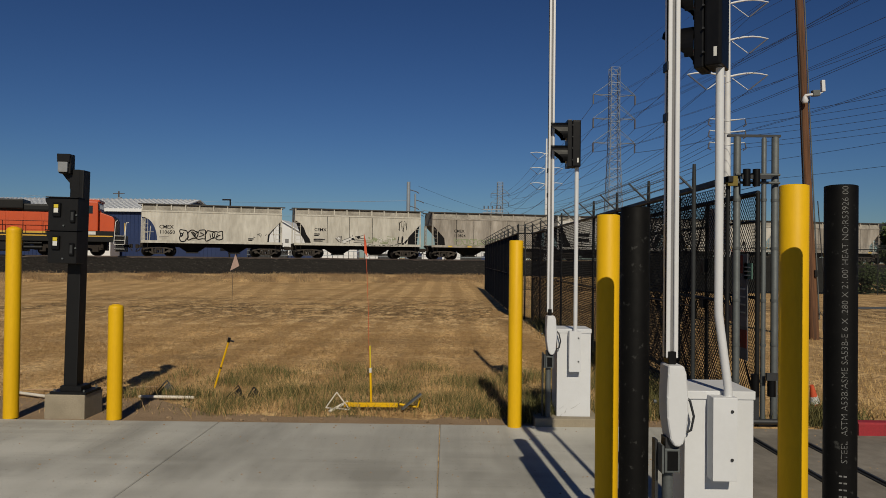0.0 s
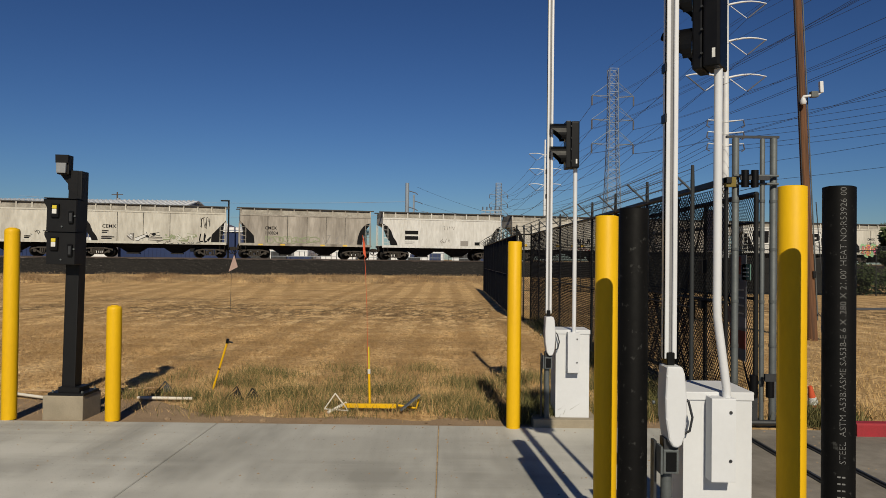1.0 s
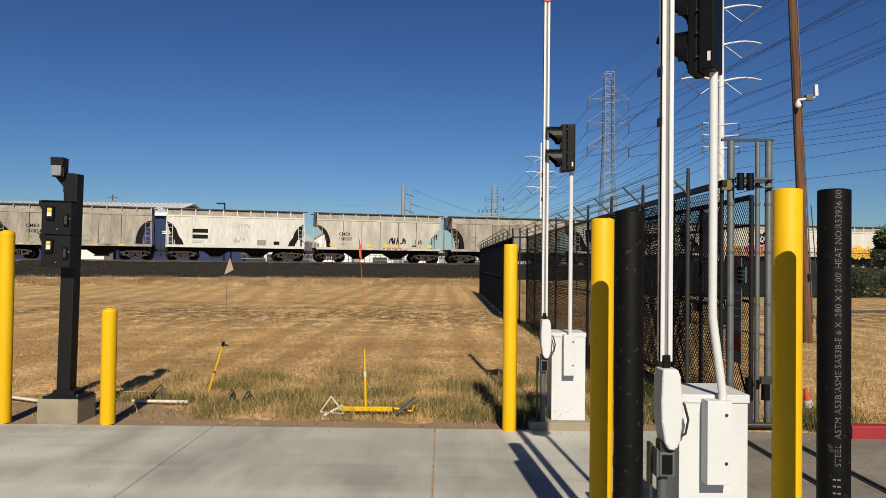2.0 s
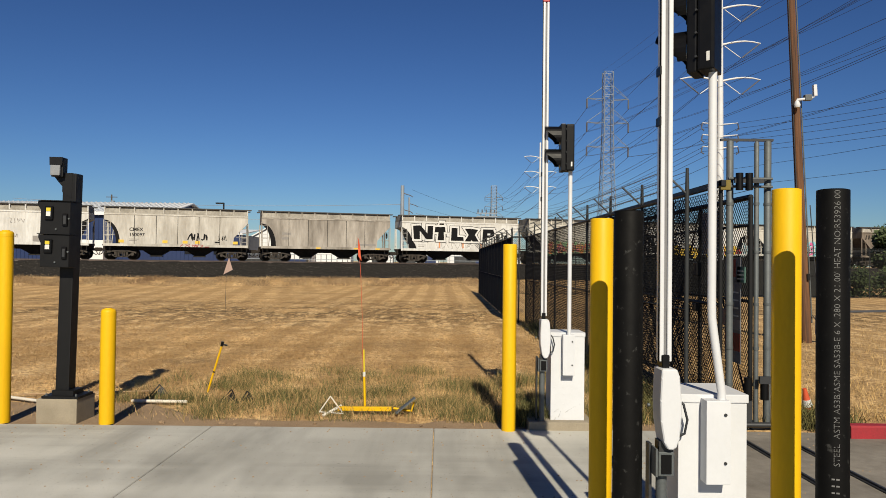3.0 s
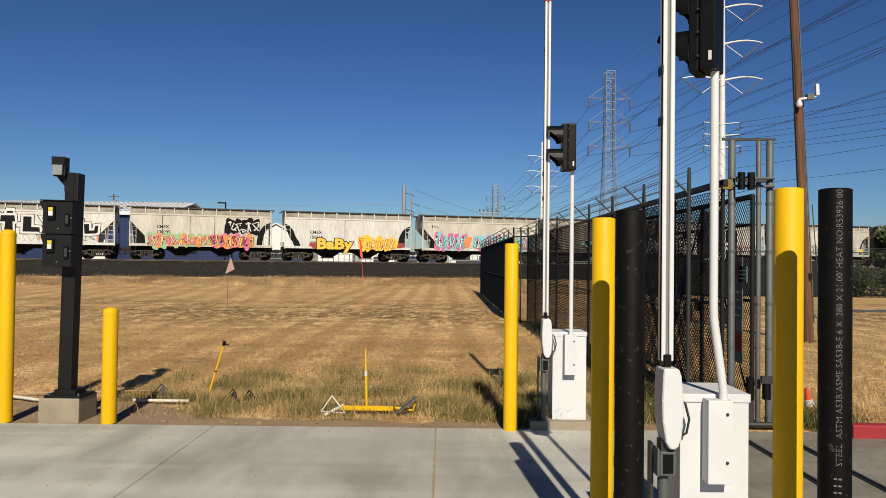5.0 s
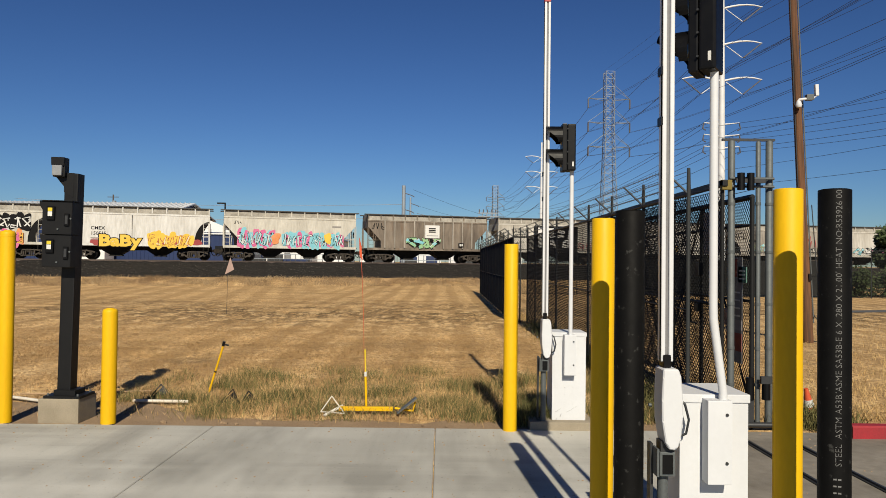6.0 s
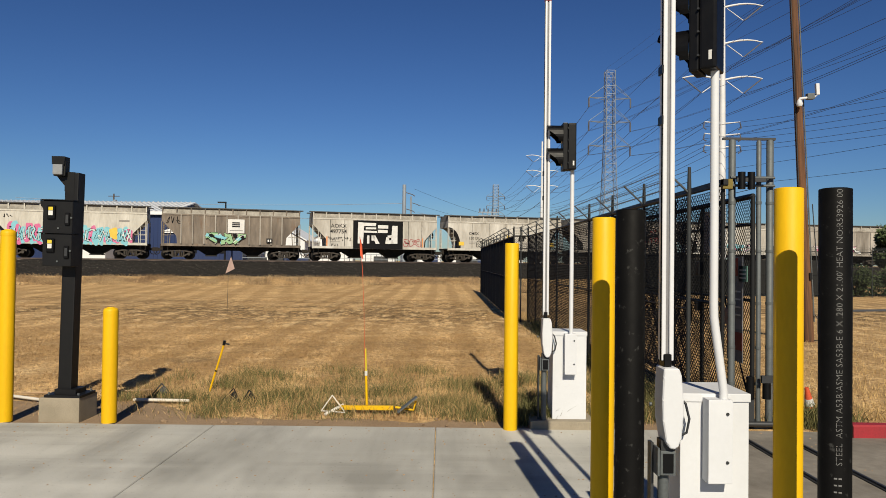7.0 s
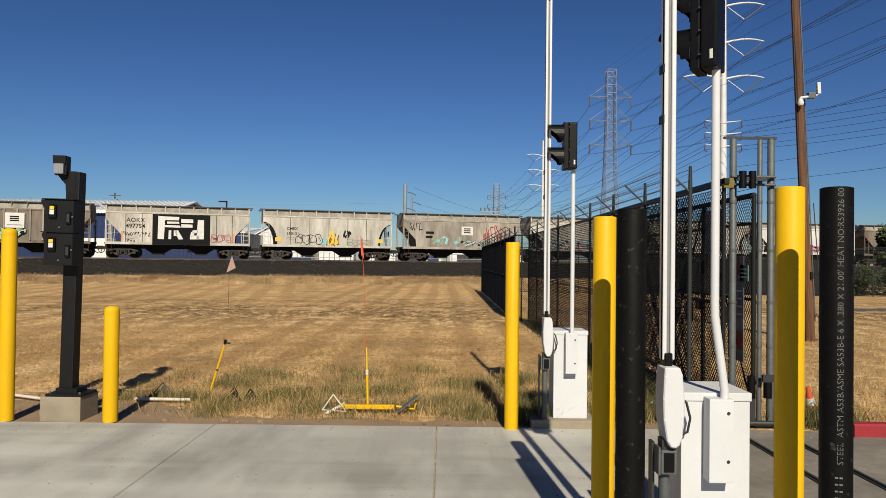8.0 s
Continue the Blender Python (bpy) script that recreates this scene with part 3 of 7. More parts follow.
def gate_operator(x, y, lift):
    """A boom barrier, its boom raised; x is the cabinet's middle, y its front."""
    t = thing("barrier_gate", "white boom barrier with its boom raised upright", "barrier gate", pose(x, y, lift), group="barrier gates")
    w, z0, z1 = 0.212, 0.10, 1.16
    bm = box(fresh(), -w + 0.008, w - 0.008, 0.004, 0.41, z0, z1 - 0.05)
    body = part("cabinet", bevel(bm, 0.006), M["white_paint"], t)
    bm = box(fresh(), -w, w, -0.004, 0.42, z1 - 0.05, z1)
    part("lid", bevel(bm, 0.006), M["white_paint"], t)
    for bx in (-0.15, -0.05, 0.05, 0.15):
        for bz in (0.2, 0.32, 0.4):
            bm = tube(fresh(), [(bx, 0.006, z0 + bz), (bx, -0.003, z0 + bz)], 0.006, 8)
            part("rivet", bm, M["white_paint"], body)
    bm = box(fresh(), -0.075, 0.067, -0.105, 0.0, 0.655, 1.140)
    ch = part("channel_box", bevel(bm, 0.006), M["white_paint"], t)
    for z in (0.78, 1.06):
        bm = tube(fresh(), [(0.035, -0.1, z), (0.035, -0.112, z)], 0.009, 10)
        part("screw", bm, M["dark_steel"], ch)
    # boom hub
    pts = [(-0.362, 1.325), (-0.258, 1.325), (-0.240, 1.28), (-0.226, 1.14), (-0.226, 1.05), (-0.240, 0.92), (-0.260, 0.875),
           (-0.285, 0.858), (-0.318, 0.862), (-0.345, 0.90), (-0.368, 1.02), (-0.372, 1.14), (-0.366, 1.27)]
    bm = prism(fresh(), [((px + 0.30) * 0.86 - 0.292, pz) for px, pz in pts], -0.14, 0.03)
    hub = part("boom_hub", bevel(bm, 0.018, 3), M["white_paint"], t)
    bm = tube(fresh(), [(-0.385, -0.03, 1.10), (-0.40, -0.03, 1.10)], 0.011, 10)
    part("bolt", bm, M["galv"], hub)
    bm = tube(fresh(), [(-0.30, 0.05, 1.0), (-0.2, 0.1, 1.0)], 0.04, 14)
    part("axle", bm, M["dark_steel"], hub)
    # boom: twin white extrusions with a dark channel between
    top = 5.17
    bm = box(fresh(), -0.341, -0.315, -0.07, 0.0, 1.36, top)
    b1 = part("boom", bevel(bm, 0.004, 1), M["white_alu"], t, "white aluminium boom")
    bm = box(fresh(), -0.295, -0.269, -0.07, 0.0, 1.36, top)
    part("boom_rail", bevel(bm, 0.004, 1), M["white_alu"], b1)
    bm = box(fresh(), -0.315, -0.295, -0.052, -0.01, 1.36, top)
    part("boom_channel", bm, M["sign_grey"], b1, "grey channel")
    bm = box(fresh(), -0.346, -0.3415, -0.071, -0.055, 1.36, top)
    part("boom_edge", bm, M["rubber"], b1, "black rubber edge")
    bm = box(fresh(), -0.330, -0.285, -0.085, 0.01, 1.325, 1.40)
    part("boom_clamp", bevel(bm, 0.004, 1), M["black_plastic"], hub, "black clamp")
    bm = box(fresh(), -0.346, -0.266, -0.074, 0.003, top, top + 0.16)
    part("boom_tip", bevel(bm, 0.01, 2), M["red_tip"], b1, "red tip")
    for z in (2.75, 3.05):
        bm = box(fresh(), -0.350, -0.340, -0.076, 0.002, z, z + 0.05)
        part("boom_clip", bm, M["black_plastic"], b1)
    # post and junction box under the hub
    bm = tube(fresh(), [(-0.315, -0.03, 0.05), (-0.315, -0.03, 0.70)], 0.032, 16)
    part("conduit", bm, M["galv"], t, "galvanised conduit")
    bm = box(fresh(), -0.385, -0.368, -0.02, 0.05, 0.05, 0.87)
    part("post", bm, M["dark_steel"], t)
    bm = box(fresh(), -0.352, -0.262, -0.10, 0.02, 0.70, 0.84)
    jb = part("junction_box", bevel(bm, 0.006), M["galv"], t)
    # solid black plate paints the shade inside the open-fronted box
    bm = box(fresh(), -0.337, -0.277, -0.106, -0.099, 0.715, 0.825)
    part("box_opening", bm, M["black_plastic"], jb)
    bm = box(fresh(), -0.372, -0.36, -0.115, -0.02, 0.70, 0.86)
    part("box_flap", bm, M["galv"], jb)
    bm = box(fresh(), -0.345, -0.265, -0.09, 0.0, 0.84, 0.90)
    part("bracket", bm, M["dark_steel"], t)
    bm = tube(fresh(), [(-0.235, -0.05, 1.15), (-0.195, -0.06, 1.11), (-0.172, -0.06, 1.02), (-0.188, -0.06, 0.94), (-0.24, -0.05, 0.91)], 0.008, 6)
    part("cable", bm, M["cable"], t)
    return t


def traffic_signal(x, y, bend, foot, turn, lift=0.0):
    """A two-lamp signal head that faces along -x, on a white pipe."""
    t = thing("traffic_signal", "black two-lamp traffic signal on a white pipe", "traffic signal", pose(x, y, 0), group="traffic signals")
    if bend:
        pts = [(0.060, 0, foot), (0.060, 0, foot + 0.05), (0.053, 0, foot + 0.1), (0.012, 0, foot + 0.40), (0.002, 0, foot + 0.48), (0, 0, foot + 0.56), (0, 0, 3.18)]
    else:
        pts = [(0, 0, foot), (0, 0, 3.14)]
    part("pole", tube(fresh(), pts, 0.0245, 20), M["white_paint"], t)
    bm = box(fresh(), -0.070, 0.030, -0.10, 0.10, 3.11, 3.67)
    h = part("housing", bevel(bm, 0.018, 3), M["black_plastic"], t, at=pose(0, 0, lift, 0, 0, turn))
    bm = box(fresh(), -0.13, -0.072, -0.095, 0.095, 3.105, 3.675)
    part("door", bevel(bm, 0.01, 2), M["black_plastic"], h)
    for z in (3.25, 3.525):
        verts, faces = [], []
        n = 20
        for i in range(n + 1):
            a = radians(-35 + 250 * i / n)
            up = math.sin(a)
            ln = 0.065 + 0.165 * max(0.0, min(1.0, (up + 0.45) / 0.9)) ** 1.5
            for rr in (0.115, 0.108):
                for xx in (-0.13, -0.13 - ln * 0.8):
                    verts.append((xx, rr * math.cos(a), z + rr * up + 0.012 * up))
        for i in range(n):
            a, b = i * 4, i * 4 + 4
            faces += [(a, b, b + 1, a + 1), (a + 2, a + 3, b + 3, b + 2), (a + 1, b + 1, b + 3, a + 3)]
        me = raw(verts, faces, M["black_plastic"])
        part("visor", me, None, h)
        bm = tube(fresh(), [(-0.125, 0, z), (-0.138, 0, z), (-0.144, 0, z)], [0.1, 0.09, 0.03], 20)
        part("lens", bm, M["window_dark"], h)
        for zz in (z - 0.06, z + 0.08):
            bm = tube(fresh(), [(-0.071, -0.100, zz), (-0.071, -0.116, zz)], 0.007, 8)
            part("hinge", bm, M["dark_steel"], h)
    bm = box(fresh(), -0.014, 0.004, -0.1025, -0.100, 3.16, 3.215)
    part("sticker", bm, M["label_white"], h, "white sticker")
    return t


def build_gates():
    for x, y, lift in ((1.629, 4.38, 0.07), (1.553, 8.92, 0.0)):
        gate_operator(x, y, lift)
        bm = box(fresh(), x - 0.48, x + 0.30, y - 0.12, y + 0.55, -0.05, 0.10 + lift)
        solo("gate_plinth", bevel(bm, 0.012), M["cast_block"], "low cast concrete plinth under a barrier gate", "plinth", group="gate plinths")
    traffic_signal(1.600, 4.33, True, 1.205, -33, 0.03)
    traffic_signal(1.556, 8.86, False, 1.14, 0)


# ---------------------------------------------------------------- intercom pedestal


def build_intercom():
    bm = box(fresh(), -4.877, -4.385, 8.93, 9.40, -0.03, 0.285)
    solo("pedestal_plinth", bevel(bm, 0.015), M["cast_block"], "cast concrete block under the intercom post", "plinth")
    t = thing("intercom_pedestal", "black steel intercom post with two card readers and a lamp", "intercom", pose(-4.60, 9.14, 0.285, 0, 0.95, 0))
    bm = box(fresh(), -0.22, 0.22, -0.2, 0.2, 0, 0.03)
    bm2 = box(bm, -0.13, 0.13, -0.13, 0.13, 0.03, 0.09)
    part("base_plate", bm2, M["black_metal"], t)
    bm = box(fresh(), -0.115, 0.050, -0.085, 0.085, 0.03, 2.755)
    part("post", bevel(bm, 0.012), M["black_metal"], t)
    bm = prism(fresh(), [(-0.118, 2.52), (0.0, 2.45), (0.0, 2.758), (-0.12, 2.758), (-0.21, 2.745), (-0.215, 2.70), (-0.17, 2.645), (-0.12, 2.59)], -0.088, 0.088)
    part("neck", bm, M["black_metal"], t)
    bm = box(fresh(), -0.232, -0.085, -0.15, -0.04, 2.70, 2.94)
    lamp = part("lamp_housing", bevel(bm, 0.012), M["black_metal"], t)
    bm = prism(fresh(), [(-0.222, 2.715), (-0.108, 2.715), (-0.105, 2.84), (-0.225, 2.84)], -0.19, -0.155)
    part("lens", bevel(bm, 0.01), M["glass"], lamp, "clear prismatic lens")
    bm = prism(fresh(), [(-0.24, 2.84), (-0.09, 2.84), (-0.085, 2.94), (-0.245, 2.94)], -0.175, -0.155)
    part("visor", bm, M["black_metal"], lamp)
    for i, z in enumerate((1.995, 1.595)):
        bm = prism(fresh(), [(-0.275 + 0.01 * i, z), (0.085, z), (0.085, z + 0.395), (-0.315 + 0.02 * i, z + 0.395), (-0.315 + 0.02 * i, z + 0.35), (-0.275 + 0.01 * i, z + 0.29)], -0.27, -0.08)
        b = part("reader_box", bevel(bm, 0.005, 1), M["black_metal"], t)
        bm = prism(fresh(), [(-0.30, z + 0.398), (0.09, z + 0.398), (0.09, z + 0.408), (-0.30, z + 0.408)], -0.29, -0.08)
        part("hood", bm, M["black_metal"], b)
        bm = box(fresh(), -0.212, -0.115, -0.298, -0.27, z + 0.17, z + 0.335)
        rd = part("card_reader", bevel(bm, 0.006, 1), M["black_plastic"], b)
        bm = box(fresh(), -0.193, -0.140, -0.301, -0.2975, z + 0.215, z + 0.27)
        part("label", bm, M["label_white"], rd, "white label")
        bm = box(fresh(), -0.193, -0.140, -0.301, -0.2975, z + 0.274, z + 0.315)
        part("label", bm, M["label_yellow"], rd, "yellow label")
        bm = box(fresh(), 0.0, 0.06, -0.295, -0.27, z + 0.10, z + 0.25)
        kp = part("keypad", bevel(bm, 0.006, 1), M["black_plastic"], b)
        bm = box(fresh(), 0.015, 0.047, -0.299, -0.294, z + 0.125, z + 0.225)
        part("key_panel", bm, M["dark_steel"], kp)
        for dx, dz in ((-0.08, 0.06), (0.073, 0.19)):
            bm = tube(fresh(), [(dx, -0.27, z + dz), (dx, -0.282, z + dz)], 0.011, 10)
            part("lock", bm, M["galv"], b)
    for dx in (-0.18, 0.18):
        for dy in (-0.16, 0.16):
            bm = tube(fresh(), [(dx, dy, 0.03), (dx, dy, 0.055)], 0.014, 6)
            part("bolt", bm, M["galv"], t)


# ---------------------------------------------------------------- fence and sliding gate


def chain_mesh(p0, p1, z0, z1, pitch=0.066, r=0.0037, sides=3):
    """Two crossing families of straight wires between p0 and p1."""
    a, b = Vector((*p0, 0)), Vector((*p1, 0))
    d = (b - a)
    length = d.length
    d.normalize()
    off = Vector((-d.y, d.x, 0)) * r
    h = z1 - z0
    verts, faces = [], []
    k = h * 0.85
    for fam in (1, -1):
        s = -k
        while s < length + k:
            s0, s1 = (s, s + k) if fam > 0 else (s + k, s)
            u0, u1 = 0.0, 1.0
            den = s1 - s0
            for lim in (0.0, length):
                u = (lim - s0) / den
                if (lim == 0.0) == (den > 0):
                    u0 = max(u0, u)
                else:
                    u1 = min(u1, u)
            if u1 > u0 + 0.001:
                pa = a + d * (s0 + den * u0) + Vector((0, 0, z0 + h * u0)) + off * fam
                pb = a + d * (s0 + den * u1) + Vector((0, 0, z0 + h * u1)) + off * fam
                w = (pb - pa).normalized()
                nn = Vector((-d.y, d.x, 0))
                m2 = w.cross(nn)
                base = len(verts)
                for p in (pa, pb):
                    for j in range(sides):
                        t = 2 * math.pi * j / sides
                        verts.append(tuple(p + (nn * math.cos(t) + m2 * math.sin(t)) * r))
                for j in range(sides):
                    j2 = (j + 1) % sides
                    faces.append((base + j, base + j2, base + sides + j2, base + sides + j))
            s += pitch
    return raw(verts, faces, M["fence_black"])


FENCE = [(3.0, 8.95), (2.85, 24.5), (2.38, 24.6), (2.48, 47.5), (48.0, 46.0)]


def build_fence():
    names = ["tall black chain-link fence with barbed wire along the drive", "short offset run of black chain-link fence", "tall black chain-link fence with barbed wire beside the field", "black chain-link fence with barbed wire across the field"]
    for (p0, p1), lab in zip(zip(FENCE, FENCE[1:]), names):
        t = thing("chain_link_fence", lab, "fence", group="fence runs")
        a, b = Vector((*p0, 0)), Vector((*p1, 0))
        length = (b - a).length
        d = (b - a).normalized()
        side = Vector((-d.y, d.x, 0))
        part("mesh", chain_mesh(p0, p1, 0.0, 2.86), None, t)
        n = max(2, round(length / 2.04))
        post_me = mesh_of(tube(fresh(), [(0, 0, -0.1), (0, 0, 2.95), (0, 0, 3.18)], [0.026, 0.026, 0.02], 10), M["post_dark"])
        lead = Vector((0.30, 0, 0)) if abs(d.y) > 0.5 else Vector((0, -0.3, 0))
        bm = fresh()
        arm_me = mesh_of(tube(bm, [(0, 0, 2.86), tuple(Vector((0, 0, 3.14)) - lead)], 0.014, 6), M["galv_dark"])
        for i in range(n + 1):
            p = a + d * (length * i / n)
            part("post", post_me, None, t, at=pose(p.x, p.y, 0))
            part("arm", arm_me, None, t, at=pose(p.x, p.y, 0))
        for z, r in ((2.86, 0.024), (0.03, 0.012), (1.45, 0.010)):
            part("rail", tube(fresh(), [a + Vector((0, 0, z)), b + Vector((0, 0, z))], r, 8), M["fence_black"], t)
        for k in (0.35, 0.65, 0.98):
            o = -lead * k + Vector((0, 0, 2.86 + 0.28 * k))
            bm = tube(fresh(), [a + o, b + o], 0.0045, 4)
            s = 0.12
            while s < min(length, 16):
                c = a + o + d * s
                tube(bm, [c + Vector((0, 0, 0.022)) - d * 0.012, c - Vector((0, 0, 0.022)) + d * 0.012], 0.003, 3)
                tube(bm, [c + side * 0.02 + d * 0.012, c - side * 0.02 - d * 0.012], 0.003, 3)
                s += 0.13
            part("barbed_wire", bm, M["galv"], t, "barbed wire strand")
        for o in (0.14, 0.28):
            part("barbed_wire", tube(fresh(), [a + Vector((0, 0, 2.86 + o)), b + Vector((0, 0, 2.86 + o))], 0.004, 4), M["galv"], t)
    # dark screen cloth on the far cross run
    bm = box(fresh(), 9.0, 24.0, 46.4, 46.42, 0.1, 2.3)
    t = solo("screen_cloth", bm, M["screen"], "dark windscreen cloth hung on the far fence", "screen cloth",
             Matrix.Rotation(0, 4, 'Z'))
    t.matrix_basis = pose(0, 1.55, 0, 0, 0, -2.5)


def build_sliding_gate():
    t = thing("sliding_gate", "open black chain-link sliding gate with notices hung on it", "gate")
    X, y0, y1, z0, z1 = 3.85, 9.12, 16.2, 0.16, 2.85
    part("mesh", chain_mesh((X, y0), (X, y1), z0, z1), None, t)
    for pts, r in (([(X, y0, z0), (X, y1, z0)], 0.032), ([(X, y0, z1), (X, y1, z1)], 0.036), ([(X, y0, 2.5), (X, y1, 2.5)], 0.018), ([(X, y0, 1.55), (X, y1, 1.55)], 0.02)):
        part("rail", tube(fresh(), pts, r, 10), M["fence_black"], t)
    for i in range(5):
        y = y0 + (y1 - y0) * i / 4
        part("upright", tube(fresh(), [(X, y, z0), (X, y, z1)], 0.03, 10), M["fence_black"], t)
        if i < 4:
            yn = y0 + (y1 - y0) * (i + 1) / 4
            part("brace", tube(fresh(), [(X, y, z1 if i % 2 else z0), (X, yn, z0 if i % 2 else z1)], 0.012, 6), M["fence_black"], t)
    for k in range(3):
        z = z1 + 0.09 + 0.09 * k
        part("barbed_wire", tube(fresh(), [(X, y0, z), (X, y1, z)], 0.004, 4), M["galv"], t)
    # notices on the leaf and on the near post
    for y, zz0, zz1, w, m in ((9.55, 0.75, 2.1, 0.5, "sign_grey"), (10.3, 2.15, 2.75, 0.75, "sign_pale"), (9.3, 1.78, 1.98, 0.25, "sign_green")):
        bm = box(fresh(), X - 0.05, X - 0.038, y - w / 2, y + w / 2, zz0, zz1)
        pl = part("notice", bm, M[m], t, "weathered notice board")
        if zz0 < 1:
            part("notice_band", box(fresh(), X - 0.054, X - 0.0505, y - w / 2, y + w / 2, 0.90, 1.13), M["sign_red"], pl, "red band")
            part("notice_panel", box(fresh(), X - 0.054, X - 0.0505, y - w / 2, y + w / 2, 1.17, 1.30), M["sign_pale"], pl, "pale panel")
            part("notice_band", box(fresh(), X - 0.054, X - 0.0505, y - 0.1, y + 0.1, 1.85, 2.08), M["sign_red"], pl, "red band")
            for k in range(4):
                part("writing_bar", box(fresh(), X - 0.054, X - 0.0505, y - w / 2 + 0.06, y + w / 2 - 0.06, 1.34 + 0.1 * k, 1.36 + 0.1 * k), M["label_white"], pl)
        if w == 0.25:
            for k in range(3):
                part("writing_bar", box(fresh(), X - 0.054, X - 0.0505, y - 0.09, y + 0.09, 1.82 + 0.05 * k, 1.835 + 0.05 * k), M["label_white"], pl)
    # the portal of guide posts that the leaf runs through
    g = thing("gate_portal", "galvanised guide posts with black rollers holding the sliding gate", "gate posts")
    for x, y, r, h in ((3.62, 9.2, 0.043, 3.55), (4.095, 9.2, 0.044, 3.55), (3.93, 9.14, 0.030, 3.53)):
        p = part("post", tube(fresh(), [(x, y, -0.05), (x, y, h), (x, y, h + 0.02)], [r, r, r * 0.5], 18), M["galv"], g)
        for z in (0.5, 0.95, 1.5, 2.15, 2.75):
            part("clamp", tube(fresh(), [(x, y, z), (x, y, z + 0.035)], r + 0.005, 16), M["galv"], p)
        part("base_plate", box(fresh(), x - r - 0.05, x + r + 0.05, y - r - 0.05, y + r + 0.05, -0.03, 0.02), M["galv"], p)
    part("crossbar", box(fresh(), 3.50, 4.16, 9.18, 9.22, 3.56, 3.59), M["dark_steel"], g)
    for z in (2.98, 3.08):
        part("bracket", tube(fresh(), [(3.57, 9.12, z), (4.12, 9.12, z)], 0.017, 8), M["galv"], g)
    for x in (3.68, 3.80):
        bm = tube(fresh(), [(x, 9.05, 2.93), (x, 9.05, 3.14)], 0.045, 14)
        part("roller", bm, M["black_plastic"], g, "black roller")
    part("roller_arm", box(fresh(), 3.62, 3.98, 9.04, 9.07, 3.02, 3.07), M["dark_steel"], g)
    part("stop", box(fresh(), 3.44, 3.56, 9.02, 9.1, 2.93, 3.05), M["dull_yellow"], g, "dull yellow stop")
    for x in (3.80, 4.0):
        part("lower_roller", tube(fresh(), [(x, 9.05, 0.35), (x, 9.05, 0.62)], 0.05, 12), M["black_plastic"], g)
    part("lower_bracket", box(fresh(), 3.92, 4.10, 9.0, 9.04, 0.55, 0.64), M["dark_steel"], g)
    part("top_beam", bevel(box(fresh(), 3.44, 3.50, 9.0, 17.0, 2.97, 3.05), 0.01), M["fence_black"], t, "thick dark running beam")
    part("mesh", chain_mesh((3.47, 9.1), (3.47, 16.8), 0.2, 2.94), None, t)
    for y in (9.1, 11.0, 12.9, 14.8, 16.8):
        part("upright", tube(fresh(), [(3.47, y, 0.16), (3.47, y, 2.95)], 0.026, 10), M["fence_black"], t)
    for z in (0.18, 1.5):
        part("rail", tube(fresh(), [(3.47, 9.1, z), (3.47, 16.8, z)], 0.024, 10), M["fence_black"], t)
    part("ground_bar", tube(fresh(), [(3.5, 9.0, 0.05), (4.12, 9.0, 0.05)], 0.035, 12), M["dark_steel"], g)
    part("prop", box(fresh(), 3.70, 3.84, 9.02, 9.06, 0.02, 0.36), M["dark_steel"], g)
    for y, z0, z1 in ((10.2, 1.20, 1.45), (9.76, 1.85, 2.03), (9.80, 1.38, 1.49)):
        part("latch_case", bevel(box(fresh(), 3.38, 3.45, y - 0.06, y + 0.06, z0, z1), 0.008, 1), M["black_metal"], t, "black latch case")
    # small box on the fence
    part("lock_box", bevel(box(fresh(), 3.79, 3.84, 9.75, 9.9, 1.2, 1.42), 0.006), M["pink"], t, "small pale box")
# ---------------------------------------------------------------- poles, towers, wires


def catenary(wires, a, b, sag, r, n=18, seg=4):
    a, b = Vector(a), Vector(b)
    pts = []
    for i in range(n + 1):
        u = i / n
        p = a.lerp(b, u)
        p.z -= sag * 4 * u * (1 - u)
        pts.append(p)
    wires.append(tube(fresh(), pts, r, seg, False))


def strung(wires, mat_name, label):
    t = thing("power_lines", label, "power lines", group="power lines")
    for w in wires:
        part("wire", w, M[mat_name], t)


def steel_pole(x, y, h, arms, reach, low):
    t = thing("power_pole", "slim white steel transmission pole with curved arms", "power pole", pose(x, y, 0), group="white transmission poles")
    part("shaft", tube(fresh(), [(0, 0, -0.2), (0, 0, h)], [0.36, 0.16], 14), M["white_steel"], t)
    for z in arms:
        for s in (-1, 1):
            pts = [(s * (0.1 + reach * u), 0, z + 0.5 * math.sin(u * 2.2) - 0.25 * u) for u in (0, 0.2, 0.4, 0.6, 0.8, 1.0)]
            a = part("arm", tube(fresh(), pts, [0.09, 0.085, 0.08, 0.07, 0.06, 0.05], 8), M["white_steel"], t)
            zt = pts[-1][2]
            part("insulator", tube(fresh(), [(s * (reach + 0.05), 0, zt), (s * reach * 0.55, 0, zt - 1.25)], 0.055, 6), M["insulator"], a)
            part("insulator", tube(fresh(), [(s * 0.35, 0, z - 0.1), (s * reach * 0.52, 0, zt - 1.25)], 0.04, 6), M["white_steel"], a)
    for z in low:
        for s in (-1, 1):
            a = part("low_arm", tube(fresh(), [(0, 0, z), (s * 1.5, 0, z + 0.15)], [0.06, 0.04], 6), M["white_steel"], t)
            part("insulator", tube(fresh(), [(s * 1.5, 0, z + 0.1), (s * 1.6, 0, z - 0.35), (s * 1.35, 0, z - 0.5)], 0.06, 6), M["insulator"], a)
    return t


